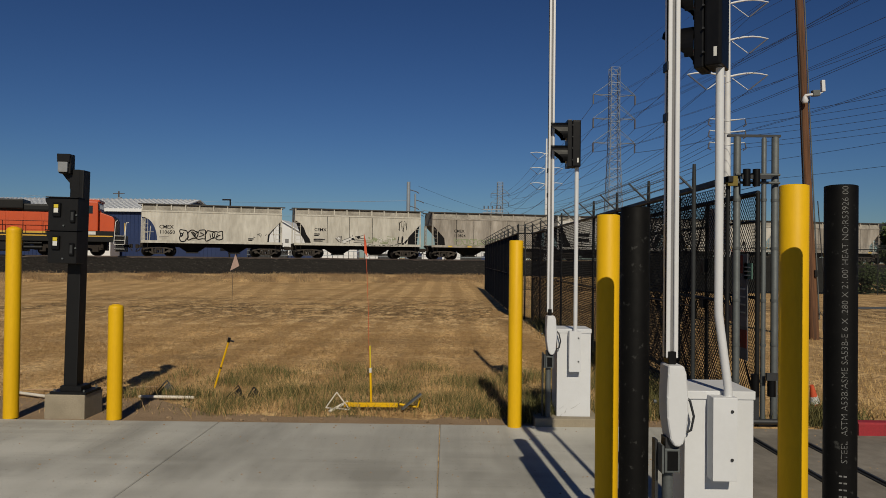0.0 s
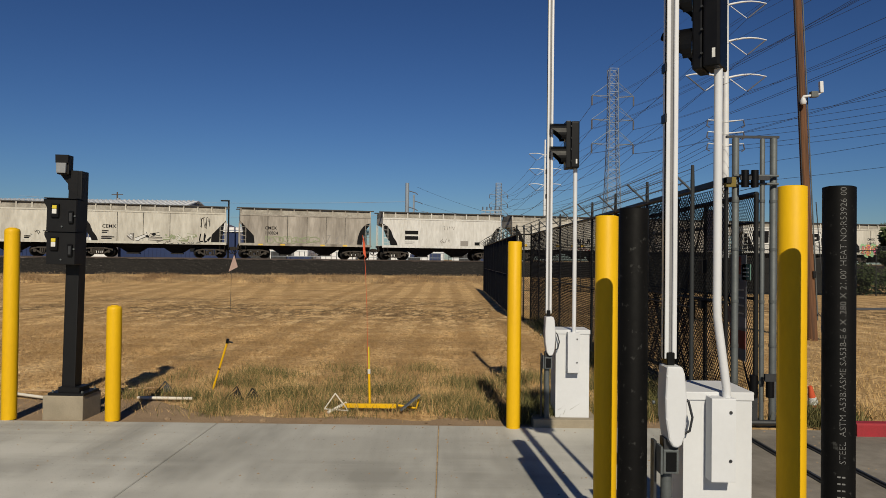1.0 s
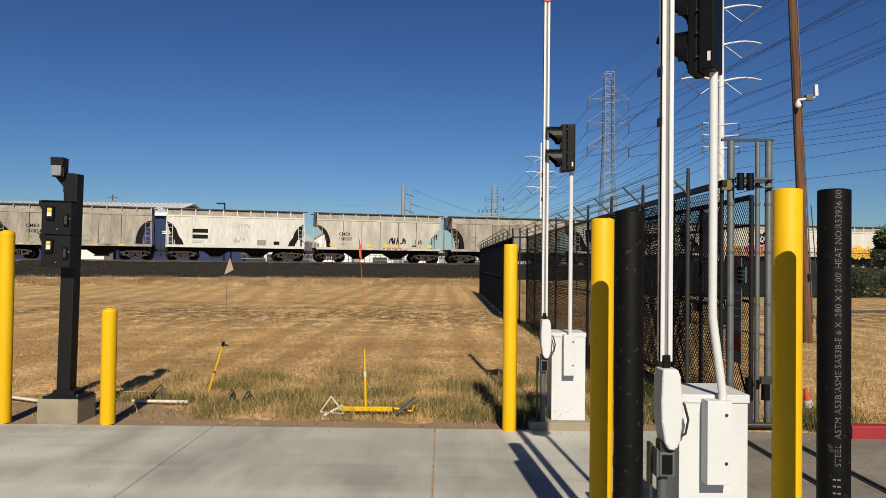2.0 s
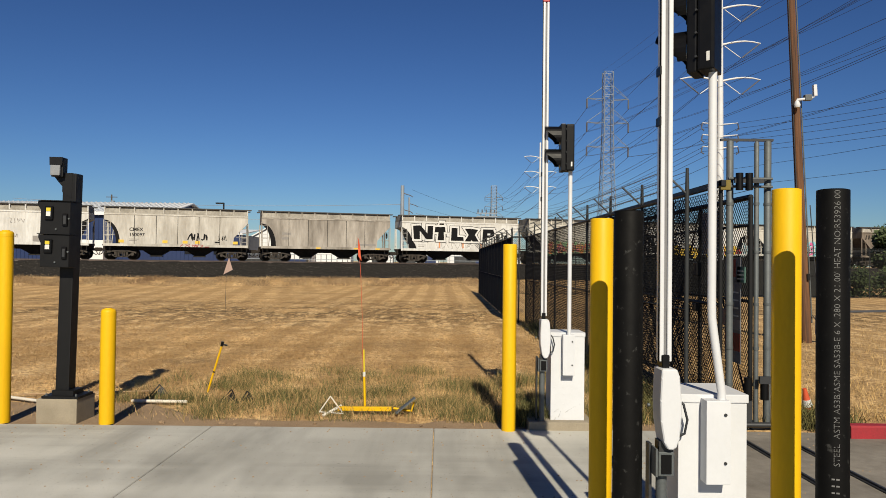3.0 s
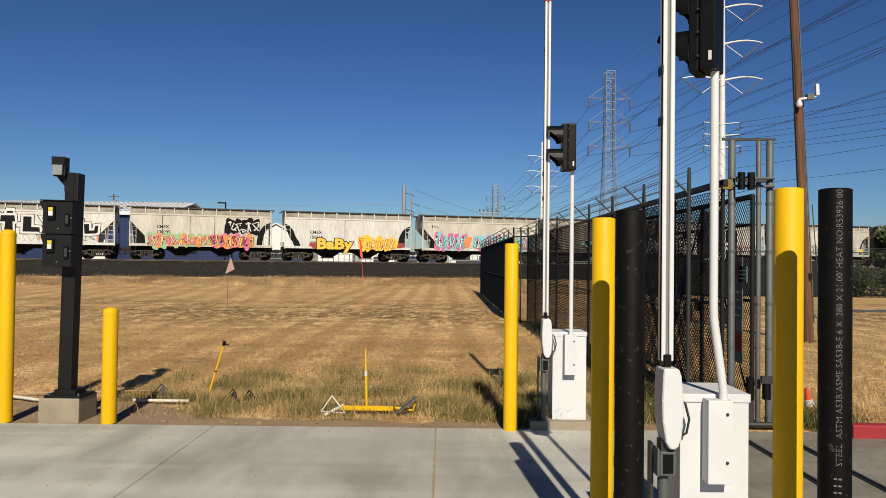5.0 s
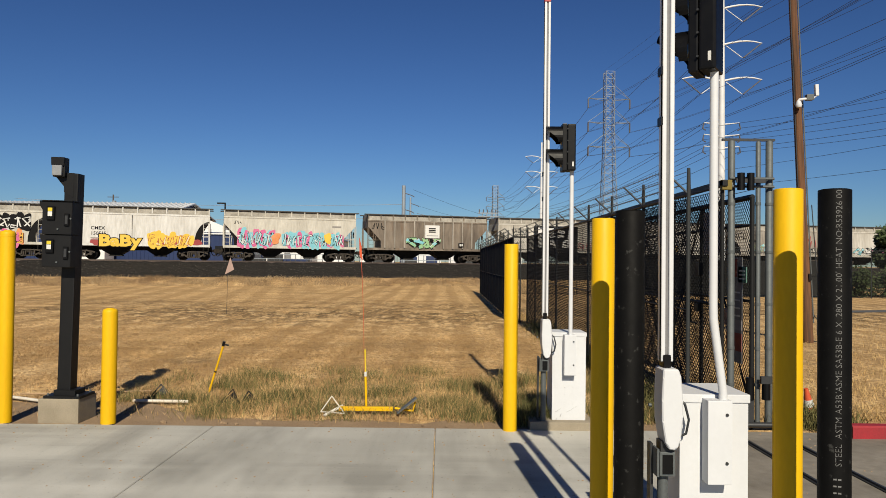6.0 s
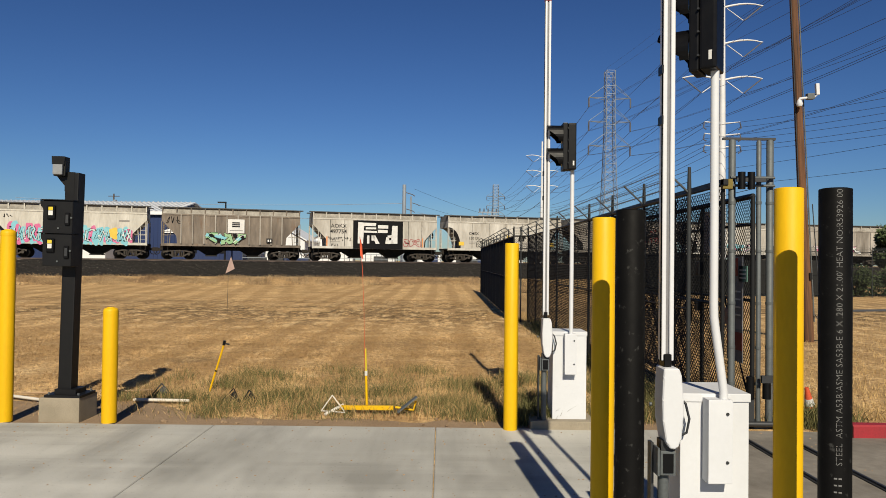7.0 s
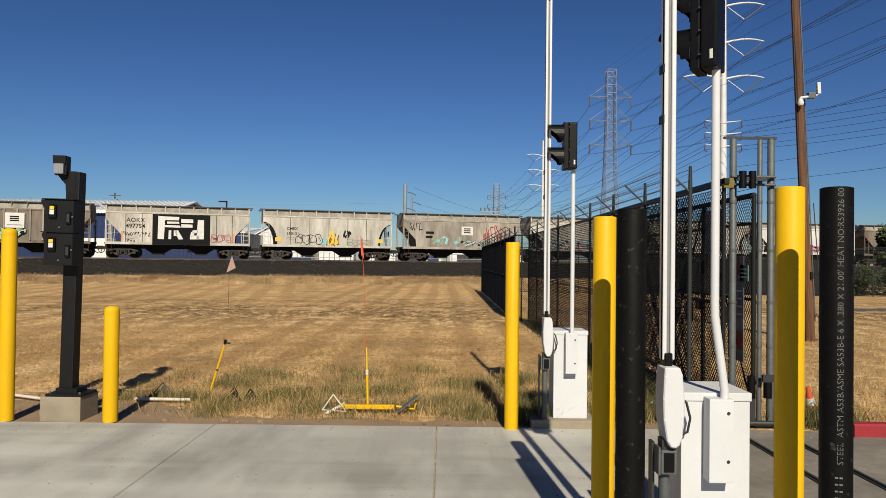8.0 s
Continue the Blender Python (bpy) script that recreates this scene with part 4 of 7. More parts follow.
def lattice_tower(x, y, h, w0, w1, arms, reach, r):
    t = thing("lattice_tower", "grey steel lattice transmission tower with three arm levels", "transmission tower", pose(x, y, 0, 0, 0, 4), group="lattice towers")
    bm = fresh()

    def wid(z):
        return w1 + (w0 - w1) * max(0, 1 - z / (h * 0.75)) ** 1.3
    corners = ((-1, -1), (1, -1), (1, 1), (-1, 1))
    zs = [h * i / 26 for i in range(27)]
    for cx, cy in corners:
        tube(bm, [(cx * wid(z), cy * wid(z), z) for z in zs], r * 1.3, 4)
    for z, zn in zip(zs, zs[1:]):
        for i in range(4):
            a, b = corners[i], corners[(i + 1) % 4]
            p = [(c[0] * wid(zz), c[1] * wid(zz), zz) for c in (a, b) for zz in (z, zn)]
            tube(bm, [p[0], p[3]], r * 0.7, 3)
            tube(bm, [p[2], p[1]], r * 0.7, 3)
            tube(bm, [p[1], p[3]], r * 0.7, 3)
    part("mast", bm, M["grey_steel"], t)
    for z in arms:
        for s in (-1, 1):
            bm = fresh()
            for cy in (-1, 1):
                tube(bm, [(s * w1, cy * w1, z), (s * reach, 0, z + 0.2)], r, 4)
                tube(bm, [(s * w1, cy * w1, z + 2.6), (s * reach, 0, z + 0.2)], r * 0.8, 4)
            a = part("arm", bm, M["grey_steel"], t)
            part("insulator", tube(fresh(), [(s * reach, 0, z + 0.1), (s * reach, 0, z - 1.7)], 0.16, 6), M["insulator"], a)
    return t


def build_power():
    arms = [17.6, 20.7, 23.8]
    steel_pole(23.55, 62, 27.5, arms, 3.3, [13.9, 12.9, 11.9])
    steel_pole(20.0, 149, 26.5, [17.2, 20.3, 23.4], 3.2, [])
    lattice_tower(32.06, 142, 39.2, 1.9, 0.85, [24.5, 29.2, 33.8], 4.1, 0.06)
    lattice_tower(25.7, 360, 39.6, 2.0, 1.3, [24.5, 29.2, 33.8], 4.4, 0.085)
    bm = []
    for z in arms:
        for s in (-1, 1):
            zz = z - 1.25 + 0.1
            catenary(bm, (23.55 + s * 1.8, 62, zz), (20.0 + s * 1.8, 149, zz - 0.3), 2.2, 0.022)
            catenary(bm, (23.55 + s * 1.8, 62, zz), (27.5 + s * 1.8, -30, zz + 0.3), 2.2, 0.014)
            catenary(bm, (20 + s * 1.8, 149, zz - 0.3), (16.5 + s * 1.8, 240, zz), 2.2, 0.03)
    strung(bm, "cable", "dark power lines strung from the white steel poles")
    bm = []
    for z in (24.5, 29.2, 33.8):
        for s in (-1, 1):
            for o in (-0.2, 0.2):
                catenary(bm, (32.06 + s * 4.1 + o, 142, z - 1.7), (38 + s * 4.1 + o, -60, z - 1.2), 6.0, 0.02, 26)
            catenary(bm, (32.06 + s * 4.1, 142, z - 1.7), (25.7 + s * 4.6, 360, z - 1.7), 6.0, 0.045, 22)
    for s in (-1, 1):
        catenary(bm, (32.06 + s, 142, 39.5), (38 + s, -60, 39.5), 4.5, 0.016, 26)
    strung(bm, "cable", "dark high-voltage lines strung from the lattice towers")
    bm = []
    for k, z in enumerate((14.0, 13.0, 12.0)):
        for s in (-1, 1):
            catenary(bm, (23.55 + s * 1.5, 62, z - 0.4), (42 + s * 1.5, 28, z + 0.2), 0.7, 0.014)
            catenary(bm, (23.55 + s * 1.5, 62, z - 0.4), (20.5 + s * 1.2, 149, z - 1.0), 1.2, 0.02)
    for z, up in ((10.0, 11.6), (8.6, 9.6)):
        catenary(bm, (23.6, 62, z), (40, 30, up), 0.4, 0.014)
    strung(bm, "cable", "thin dark distribution wires")
    # brown wooden utility pole
    t = thing("utility_pole", "leaning brown wooden utility pole with a camera bracket", "utility pole", pose(9.66, 19.37, 0, 0, -2.75, 0))
    part("shaft", tube(fresh(), [(0, 0, -0.3), (0, 0, 3), (0, 0, 7), (0, 0, 12.5)], [0.140, 0.118, 0.105, 0.092], 18), M["wood_pole"], t)
    part("conduit", tube(fresh(), [(0.13, -0.08, 0.5), (0.11, -0.07, 6.5), (0.10, -0.07, 10)], 0.018, 8), M["galv"], t)
    part("conduit", tube(fresh(), [(-0.12, -0.08, 2.5), (-0.10, -0.07, 11)], 0.014, 8), M["cable"], t)
    b = part("bracket", tube(fresh(), [(-0.10, -0.2, 6.28), (-0.06, -0.24, 6.36), (0.2, -0.24, 6.38), (0.33, -0.24, 6.40)], 0.035, 8), M["white_paint"], t, "white bracket")
    part("camera_dome", tube(fresh(), [(-0.08, -0.24, 6.16), (-0.08, -0.24, 6.22), (-0.08, -0.24, 6.32)], [0.06, 0.085, 0.05], 14), M["white_paint"], b, "white dome camera")
    part("bracket_box", bevel(box(fresh(), 0.12, 0.30, -0.3, -0.16, 6.33, 6.48), 0.01), M["galv"], b)
    part("antenna", bevel(box(fresh(), 0.36, 0.45, -0.28, -0.18, 6.44, 6.74), 0.02), M["white_paint"], b, "white radio antenna")
    part("antenna_stem", tube(fresh(), [(0.3, -0.24, 6.40), (0.38, -0.24, 6.42), (0.40, -0.24, 6.5)], 0.016, 6), M["white_paint"], b)
    part("cable", tube(fresh(), [(0.20, -0.12, 3.6), (0.24, -0.14, 2.0), (0.3, -0.16, 1.0), (0.22, -0.16, 0.55), (0.12, -0.15, 0.7)], 0.014, 6), M["cable"], t)
    part("meter_box", bevel(box(fresh(), 0.02, 0.09, -0.18, -0.12, 1.62, 1.80), 0.01), M["black_metal"], t)
    bm = bevel(box(fresh(), -0.11, 0.11, -0.09, 0.09, 0.2, 0.72), 0.02)
    tube(bm, [(0, 0.05, 0), (0, 0.05, 0.25)], 0.03, 10)
    solo("utility_box", bm, M["white_paint"], "white utility cabinet standing on the grass", "utility box", pose(10.03, 19.35, -0.02))
    # poles beyond the railway
    for x, y, h, r, lab in ((-4.8, 90, 11.3, 0.22, "grey steel pole beyond the railway"), (-4.85, 110, 11.6, 0.13, "thin grey pole with short arms")):
        p = thing("line_pole", lab, "pole", pose(x, y, 0), group="line poles")
        part("shaft", tube(fresh(), [(0, 0, 0), (0, 0, h)], [r * 1.2, r], 12), M["grey_steel"], p)
        for z in (h - 1.2, h - 3.2):
            part("arm", tube(fresh(), [(0, 0, z + 0.3), (1.0, 0, z), (1.3, 0, z - 0.2)], 0.06, 6), M["insulator"], p)
    p = thing("street_lamp", "black street lamp beyond the railway", "street lamp", pose(-25.2, 85, 0))
    part("post", tube(fresh(), [(0, 0, 0), (0, 0, 8.5)], [0.11, 0.09], 10), M["black_metal"], p)
    part("lamp_head", box(fresh(), -0.9, 0.05, -0.15, 0.15, 8.4, 8.56), M["black_metal"], p)
    p = thing("utility_pole", "distant utility pole behind the white roof", "utility pole", pose(-53, 118, 0))
    part("shaft", tube(fresh(), [(0, 0, 0), (0, 0, 12.2)], [0.16, 0.11], 8), M["bark"], p)
    part("crossarm", box(fresh(), -0.9, 0.9, -0.06, 0.06, 11.75, 11.85), M["bark"], p)
    part("crossarm", box(fresh(), -2.0, 2.0, -0.06, 0.06, 10.75, 10.85), M["bark"], p)
    part("transformer", tube(fresh(), [(0.3, -0.3, 10.0), (0.3, -0.3, 11.2)], 0.3, 10), M["grey_steel"], p)
    p = thing("substation_gear", "grey substation busbar frame in the distance", "substation", pose(13.5, 250, 0))
    for i in range(4):
        part("column", tube(fresh(), [(i * 1.5, 0, 0), (i * 1.5, 0, 19.0)], 0.16, 6), M["grey_steel"], p)
    for z in (16, 17.5, 18.6):
        part("beam", box(fresh(), -1.5, 5.5, -0.2, 0.2, z, z + 0.3), M["grey_steel"], p)
    for i in range(5):
        part("insulator", tube(fresh(), [(-1 + i * 1.4, 0, 18.9), (-1 + i * 1.4, 0, 20.0)], 0.2, 6), M["insulator"], p)
    bm = []
    catenary(bm, (-70, 120, 11.6), (-4.8, 90, 9.0), 0.6, 0.025)
    catenary(bm, (-80, 150, 10.6), (-4.8, 110, 8.6), 0.6, 0.03)
    catenary(bm, (-3.8, 110, 9.2), (30, 160, 8.8), 1.0, 0.03)
    strung(bm, "alu_cable", "thin bright wires beyond the railway")
    bm = []
    catenary(bm, (-3.6, 90, 10.8), (18, 130, 8.4), 0.8, 0.015)
    catenary(bm, (-3.6, 90, 9.0), (18, 130, 8.0), 0.8, 0.012)
    strung(bm, "cable", "thin dark wires beyond the railway")


# ---------------------------------------------------------------- buildings beyond the railway


def ribbed(parent, x0, x1, y, z0, z1, pitch, material):
    bm = fresh()
    x = x0
    while x < x1:
        box(bm, x, x + 0.06, y - 0.05, y, z0, z1)
        x += pitch
    ob = part("rib", bm, M[material], parent)
    ob["kind"] = "stuff"


def build_buildings():
    b = thing("warehouse", "long blue metal warehouse with a white ribbed roof", "warehouse")
    part("wall", box(fresh(), -95, -33.9, 90, 108, 0, 7.5), M["wall_blue"], b, "blue metal wall")
    ribbed(b, -60, -33.9, 90, 0.1, 7.4, 0.5, "wall_blue")
    bm = prism(fresh(), [(89.6, 7.5), (99.0, 9.35), (108.4, 7.5), (108.4, 7.62), (99.0, 9.5), (89.6, 7.62)], -96, -33.4, 'x')
    rf = part("roof", bm, M["roof_white"], b, "white metal roof")
    bm = fresh()
    x = -95.5
    while x < -33.6:
        vs = [bm.verts.new(v) for v in ((x, 89.6, 7.62), (x + 0.1, 89.6, 7.62), (x + 0.1, 99, 9.5), (x, 99, 9.5), (x, 89.6, 7.72), (x + 0.1, 89.6, 7.72), (x + 0.1, 99, 9.6), (x, 99, 9.6))]
        for f in ((4, 5, 6, 7), (0, 1, 5, 4), (1, 2, 6, 5), (3, 0, 4, 7)):
            bm.faces.new([vs[i] for i in f])
        x += 0.62
    part("seam", bm, M["roof_white"], rf)["kind"] = "stuff"
    bm = prism(fresh(), [(90.0, 7.5), (99.0, 9.3), (108.0, 7.5)], -34.0, -33.9, 'x')
    part("gable", bm, M["wall_blue"], b, "dark gable end")
    part("fascia", box(fresh(), -96, -33.4, 89.5, 89.6, 7.25, 7.62), M["roof_white"], b)
    a = thing("warehouse", "lower blue metal shed with a white roof edge", "shed")
    part("wall", box(fresh(), -33.8, -24.2, 89, 98, 0, 5.0), M["wall_blue"], a, "blue metal wall")
    ribbed(a, -33.6, -24.3, 89, 0.1, 4.9, 0.5, "wall_blue")
    bm = prism(fresh(), [(88.8, 5.0), (98, 5.9), (98, 6.0), (88.8, 5.15)], -33.8, -24.0, 'x')
    part("roof", bm, M["roof_white"], a, "white metal roof")
    part("gable", prism(fresh(), [(-33.9, 5.25), (-28.6, 6.85), (-24.6, 5.25)], 88.7, 88.9), M["roof_white"], a, "white gable front")
    for x in (-31, -27.5):
        part("window", box(fresh(), x, x + 1.2, 88.93, 88.99, 2.6, 3.6), M["window_dark"], a)
    for x0, x1, y, apex, eave, mat_r in ((-26.8, -19.0, 101, 6.9, 4.6, "roof_white"), (-19.5, -16.0, 112, 6.3, 5.2, "roof_grey")):
        h = thing("shed", "white metal gabled shed beyond the railway", "shed", group="white sheds")
        m = (x0 + x1) / 2
        bm = prism(fresh(), [(x0, 0), (x1, 0), (x1, eave), (m, apex), (x0, eave)], y, y + 14)
        part("wall", bm, M["wall_white"], h)
        ribbed(h, x0 + 0.2, x1 - 0.2, y, 0.1, eave, 0.45, "wall_white")
        bm = prism(fresh(), [(x0 - 0.3, eave - 0.1), (m, apex), (x1 + 0.3, eave - 0.1), (x1 + 0.3, eave + 0.06), (m, apex + 0.16), (x0 - 0.3, eave + 0.06)], y - 0.3, y + 14.3)
        part("roof", bm, M[mat_r], h)
        part("door", box(fresh(), m + 1.2, m + 2.0, y - 0.08, y - 0.01, 0, 3.0), M["sign_grey"], h, "grey door")
        part("vent", box(fresh(), m + 0.6, m + 1.1, y - 0.08, y - 0.01, 3.9, 4.4), M["sign_grey"], h)
    rng = random.Random(8)
    x = -16.5
    for i in range(5):
        w = rng.uniform(4.2, 6.0)
        tr = thing("trailer", "white box trailer parked beyond the railway", "trailer", pose(x, 96 + rng.uniform(-1, 1), 0), group="parked trailers")
        part("box", box(fresh(), 0, w, 0, 2.5, 1.0, 3.25 - 0.25 * rng.random()), M["wall_white"], tr)
        part("bumper", box(fresh(), 0.1, w - 0.1, 0.1, 2.4, 0.75, 1.0), M["dark_steel"], tr)
        for wx in (0.7, w - 0.7):
            part("wheel", tube(fresh(), [(wx, 0.05, 0.5), (wx, 0.4, 0.5)], 0.5, 14), M["black_plastic"], tr)
        part("leg", box(fresh(), w / 2 - 0.1, w / 2 + 0.1, 0.1, 0.3, 0, 0.8), M["dark_steel"], tr)
        x += w + rng.uniform(0.5, 1.6)
    tr = thing("trailer", "tall white box trailer parked beside the blue warehouse", "trailer", pose(-43.0, 86.6, 0), group="parked trailers")
    part("box", bevel(box(fresh(), 0, 3.2, 0, 2.5, 1.2, 4.1), 0.03, 1), M["wall_white"], tr)
    part("bumper", box(fresh(), 0.1, 3.1, 0.1, 2.4, 0.8, 1.2), M["dark_steel"], tr)
    for wx in (0.6, 2.6):
        part("wheel", tube(fresh(), [(wx, 0.05, 0.5), (wx, 0.4, 0.5)], 0.5, 14), M["black_plastic"], tr)
    f = thing("yard_fence", "grey steel picket fence of the yard beyond the railway", "fence")
    for z in (1.5, 2.1, 2.65):
        part("rail", box(fresh(), -24, 14, 88, 88.06, z, z + 0.06), M["grey_steel"], f)
    me = mesh_of(box(fresh(), 0, 0.07, 0, 0.05, 0, 2.75), M["galv_dark"])
    for i in range(60):
        part("picket", me, None, f, at=pose(-24 + 0.64 * i, 88.07, 0))
    rng = random.Random(77)
    for i in range(16):
        x, w, h = rng.uniform(-24, 12), rng.uniform(0.6, 2.2), rng.uniform(2.1, 2.8)
        y = 90 + 0.35 * i
        solo("yard_crate", bevel(box(fresh(), -w / 2, w / 2, -0.15, 0.15, 0, h), 0.02, 1), M["dark_steel" if i % 3 else "wall_blue"], "dark stacked crate in the yard beyond the railway", "crate", pose(x, y, 0), group="yard crates")


# ---------------------------------------------------------------- trees and shrubs


def crown_mesh(rng, blobs, leaves, size):
    verts, faces = [], []
    for _ in range(leaves):
        c, r = rng.choice(blobs)
        while True:
            v = Vector((rng.uniform(-1, 1), rng.uniform(-1, 1), rng.uniform(-1, 1)))
            if 0.1 < v.length < 1:
                break
        v = v.normalized() * (v.length ** 0.4) * r
        p = Vector(c) + v
        a = Vector((rng.gauss(0, 1), rng.gauss(0, 1), rng.gauss(0, 1))).normalized()
        b = a.orthogonal().normalized()
        s = size * rng.uniform(0.6, 1.4)
        k = len(verts)
        verts += [tuple(p - a * s), tuple(p + b * s * 0.5), tuple(p + a * s), tuple(p - b * s * 0.5)]
        faces.append((k, k + 1, k + 2, k + 3))
    return raw(verts, faces, M["leaf"])


def build_trees():
    for i, (x, y, h, s) in enumerate(((37.2, 60, 5.3, 2.1), (64, 103, 8.2, 4.2), (70, 94, 7.0, 3.6))):
        rng = random.Random(20 + i)
        t = thing("tree", "round green tree beyond the railway", "tree", pose(x, y, 0), group="far trees")
        bm = tube(fresh(), [(0, 0, -0.1), (0.1, 0, h * 0.3), (0, 0.1, h * 0.6)], [0.25, 0.18, 0.08], 8)
        for k in range(5):
            a = k * 1.26
            tube(bm, [(0.1, 0, h * 0.3), (math.cos(a) * s * 0.3, math.sin(a) * s * 0.3, h * 0.55), (math.cos(a) * s * 0.6, math.sin(a) * s * 0.6, h * 0.75)], [0.1, 0.06, 0.02], 5)
        part("trunk", bm, M["bark"], t)
        blobs = [((rng.uniform(-.6, .6) * s, rng.uniform(-.6, .6) * s, h * rng.uniform(0.45, 0.85)), s * rng.uniform(0.25, 0.5)) for _ in range(12)]
        part("crown", crown_mesh(rng, blobs, 5000, 0.22), None, t)
    for i, (x, y, w, h) in enumerate(((26.2, 48.6, 2.2, 2.0), (30, 49, 2.6, 2.5), (34.5, 48.5, 2.8, 2.3), (39, 49, 3.2, 2.5), (44, 49.5, 3.2, 2.4))):
        rng = random.Random(40 + i)
        t = thing("shrub", "dark green shrub behind the far fence", "shrub", pose(x, y, 0), group="far shrubs")
        bm = fresh()
        for k in range(6):
            a = k * 1.05
            tube(bm, [(0, 0, -0.1), (math.cos(a) * w * 0.3, math.sin(a) * w * 0.2, h * 0.7)], [0.05, 0.015], 5)
        part("stems", bm, M["bark"], t)
        blobs = [((rng.uniform(-.6, .6) * w, rng.uniform(-.4, .4) * w, h * rng.uniform(0.25, 0.75)), h * rng.uniform(0.25, 0.4)) for _ in range(10)]
        part("foliage", crown_mesh(rng, blobs, 2600, 0.12), None, t)


# ---------------------------------------------------------------- grass


def blades(rng, pts, material, lo, hi, wide, lean=0.5):
    verts, faces = [], []
    for x, y in pts:
        h = rng.uniform(lo, hi)
        a = rng.uniform(0, 6.283)
        dx, dy = math.cos(a) * wide, math.sin(a) * wide
        lx, ly = rng.gauss(0, lean) * h, rng.gauss(0, lean) * h
        z = ground_z(x, y) - 0.01
        k = len(verts)
        verts += [(x - dx, y - dy, z), (x + dx, y + dy, z), (x + lx * 0.35 + dx * 0.7, y + ly * 0.35 + dy * 0.7, z + h * 0.55),
                  (x + lx * 0.35 - dx * 0.7, y + ly * 0.35 - dy * 0.7, z + h * 0.55), (x + lx, y + ly, z + h)]
        faces += [(k, k + 1, k + 2, k + 3), (k + 3, k + 2, k + 4)]
    return raw(verts, faces, M[material])


def stuff(name, me, label):
    tagged(new(name, me), label, "grass", kind="stuff")


def build_grass():
    rng = random.Random(11)
    pts = []
    while len(pts) < 70000:
        y = 9.25 + 13.0 * rng.random() ** 1.7
        x = rng.uniform(-0.66 * y - 0.5, 2.95)
        if (-4.95 < x < -4.3 and 8.8 < y < 9.5) or (x < -3.0 and y < 10.1 + 0.4 * noise.noise((x * 2, y * 2, 5)) and rng.random() < 0.85):
            continue
        if noise.noise((x * 0.9, y * 0.9, 3)) + rng.uniform(-.5, .5) > -0.12 and (y > 9.7 or rng.random() < (y - 9.2) * 1.6):
            pts.append((x, y))
    far = []
    while len(far) < 60000:
        y = 15 + 40 * rng.random() ** 1.5
        x = rng.uniform(-0.64 * y - 0.5, 2.7)
        n = (Vector((x, y, 0)) - TRACK_O).dot(TN)
        if n > 9 and noise.noise((x * 0.5, y * 0.35, 7)) + rng.uniform(-.5, .5) > 0:
            far.append((x, y))
    stuff("field_stubble", blades(rng, far, "field", 0.015, 0.06, 0.006, 1.2), "mown straw stubble across the field")
    tufts = []
    for _ in range(5000):
        y = 12 + 26 * rng.random() ** 1.4
        x = rng.uniform(-0.64 * y - 0.5, 2.6)
        if noise.noise((x * 0.8, y * 0.25, 13)) + rng.uniform(-.35, .35) > 0:
            s = rng.uniform(0.03, 0.11)
            tufts += [(x + rng.gauss(0, s), y + rng.gauss(0, s)) for _ in range(9)]
    stuff("field_tufts", blades(rng, tufts, "field", 0.02, 0.06, 0.007, 1.0), "small dry tufts left standing in the mown field")
    stuff("dry_grass", blades(rng, pts, "field", 0.02, 0.085, 0.0035, 0.9), "short dry straw-coloured grass")
    pts = []
    while len(pts) < 23000:
        y = 9.2 + 4.4 * rng.random()
        x = rng.uniform(-4.6, 2.9)
        d = noise.noise((x * 1.1, y * 1.4, 9.0)) - 0.16 * (y - 10.0) + (0.25 if x > 1.0 else 0) - (0.35 if y < 9.5 else 0) - (0.5 if x < -3.1 and y < 10.3 else 0)
        if d + rng.gauss(0, 0.33) > 0.12:
            pts.append((x, y))
    tall = [p for p in pts if rng.random() < 0.25]
    stuff("tall_straw", blades(rng, [(a + rng.gauss(0, 0.15), b + rng.gauss(0, 0.15)) for a, b in tall], "blade_dry", 0.08, 0.28, 0.0028, 0.5), "tall dry stalks among the green weeds")
    stuff("green_grass", blades(rng, pts, "blade_green", 0.05, 0.22, 0.0032, 0.5), "patchy green weeds near the concrete")
    pts = []
    while len(pts) < 21000:
        q, n = rng.uniform(-14, 62), 5.6 + 4.3 * rng.random() ** 1.2
        p = track(q, n)
        if p.x < 0.05 * p.y + 0.3 and noise.noise((q * 0.55, n * 0.9, 1)) + 0.06 * (7.5 - abs(n - 7.2) * 2) + rng.uniform(-.3, .3) > 0.22:
            pts.append((p.x, p.y))
    stuff("bank_grass", blades(rng, pts, "blade_bank", 0.06, 0.30, 0.013, 0.8), "tall dry grass along the embankment foot")
    pts = []
    while len(pts) < 14000:
        y = 9.6 + 20 * rng.random() ** 1.6
        x = 2.95 + rng.gauss(0, 0.22) if rng.random() < 0.5 else rng.uniform(4.3, 0.62 * y + 1)
        if y > 9.3 and (x < 3.3 or x > 4.25):
            pts.append((x, y))
    stuff("fence_grass", blades(rng, pts, "blade_dry", 0.03, 0.16, 0.005, 0.6), "dry grass around the fence")
    pts = [(rng.gauss(3.0, 0.18), 9.2 + 14 * rng.random() ** 1.4) for _ in range(7000)] + [(rng.gauss(4.75, 0.25), rng.gauss(9.3, 0.15)) for _ in range(1500)]
    pts += [(rng.uniform(0.95, 1.45), rng.uniform(9.0, 9.7)) for _ in range(1500)]
    stuff("fence_weeds", blades(rng, pts, "blade_green", 0.06, 0.34, 0.006, 0.45), "green weeds along the fence foot")


# ---------------------------------------------------------------- small things on the grass


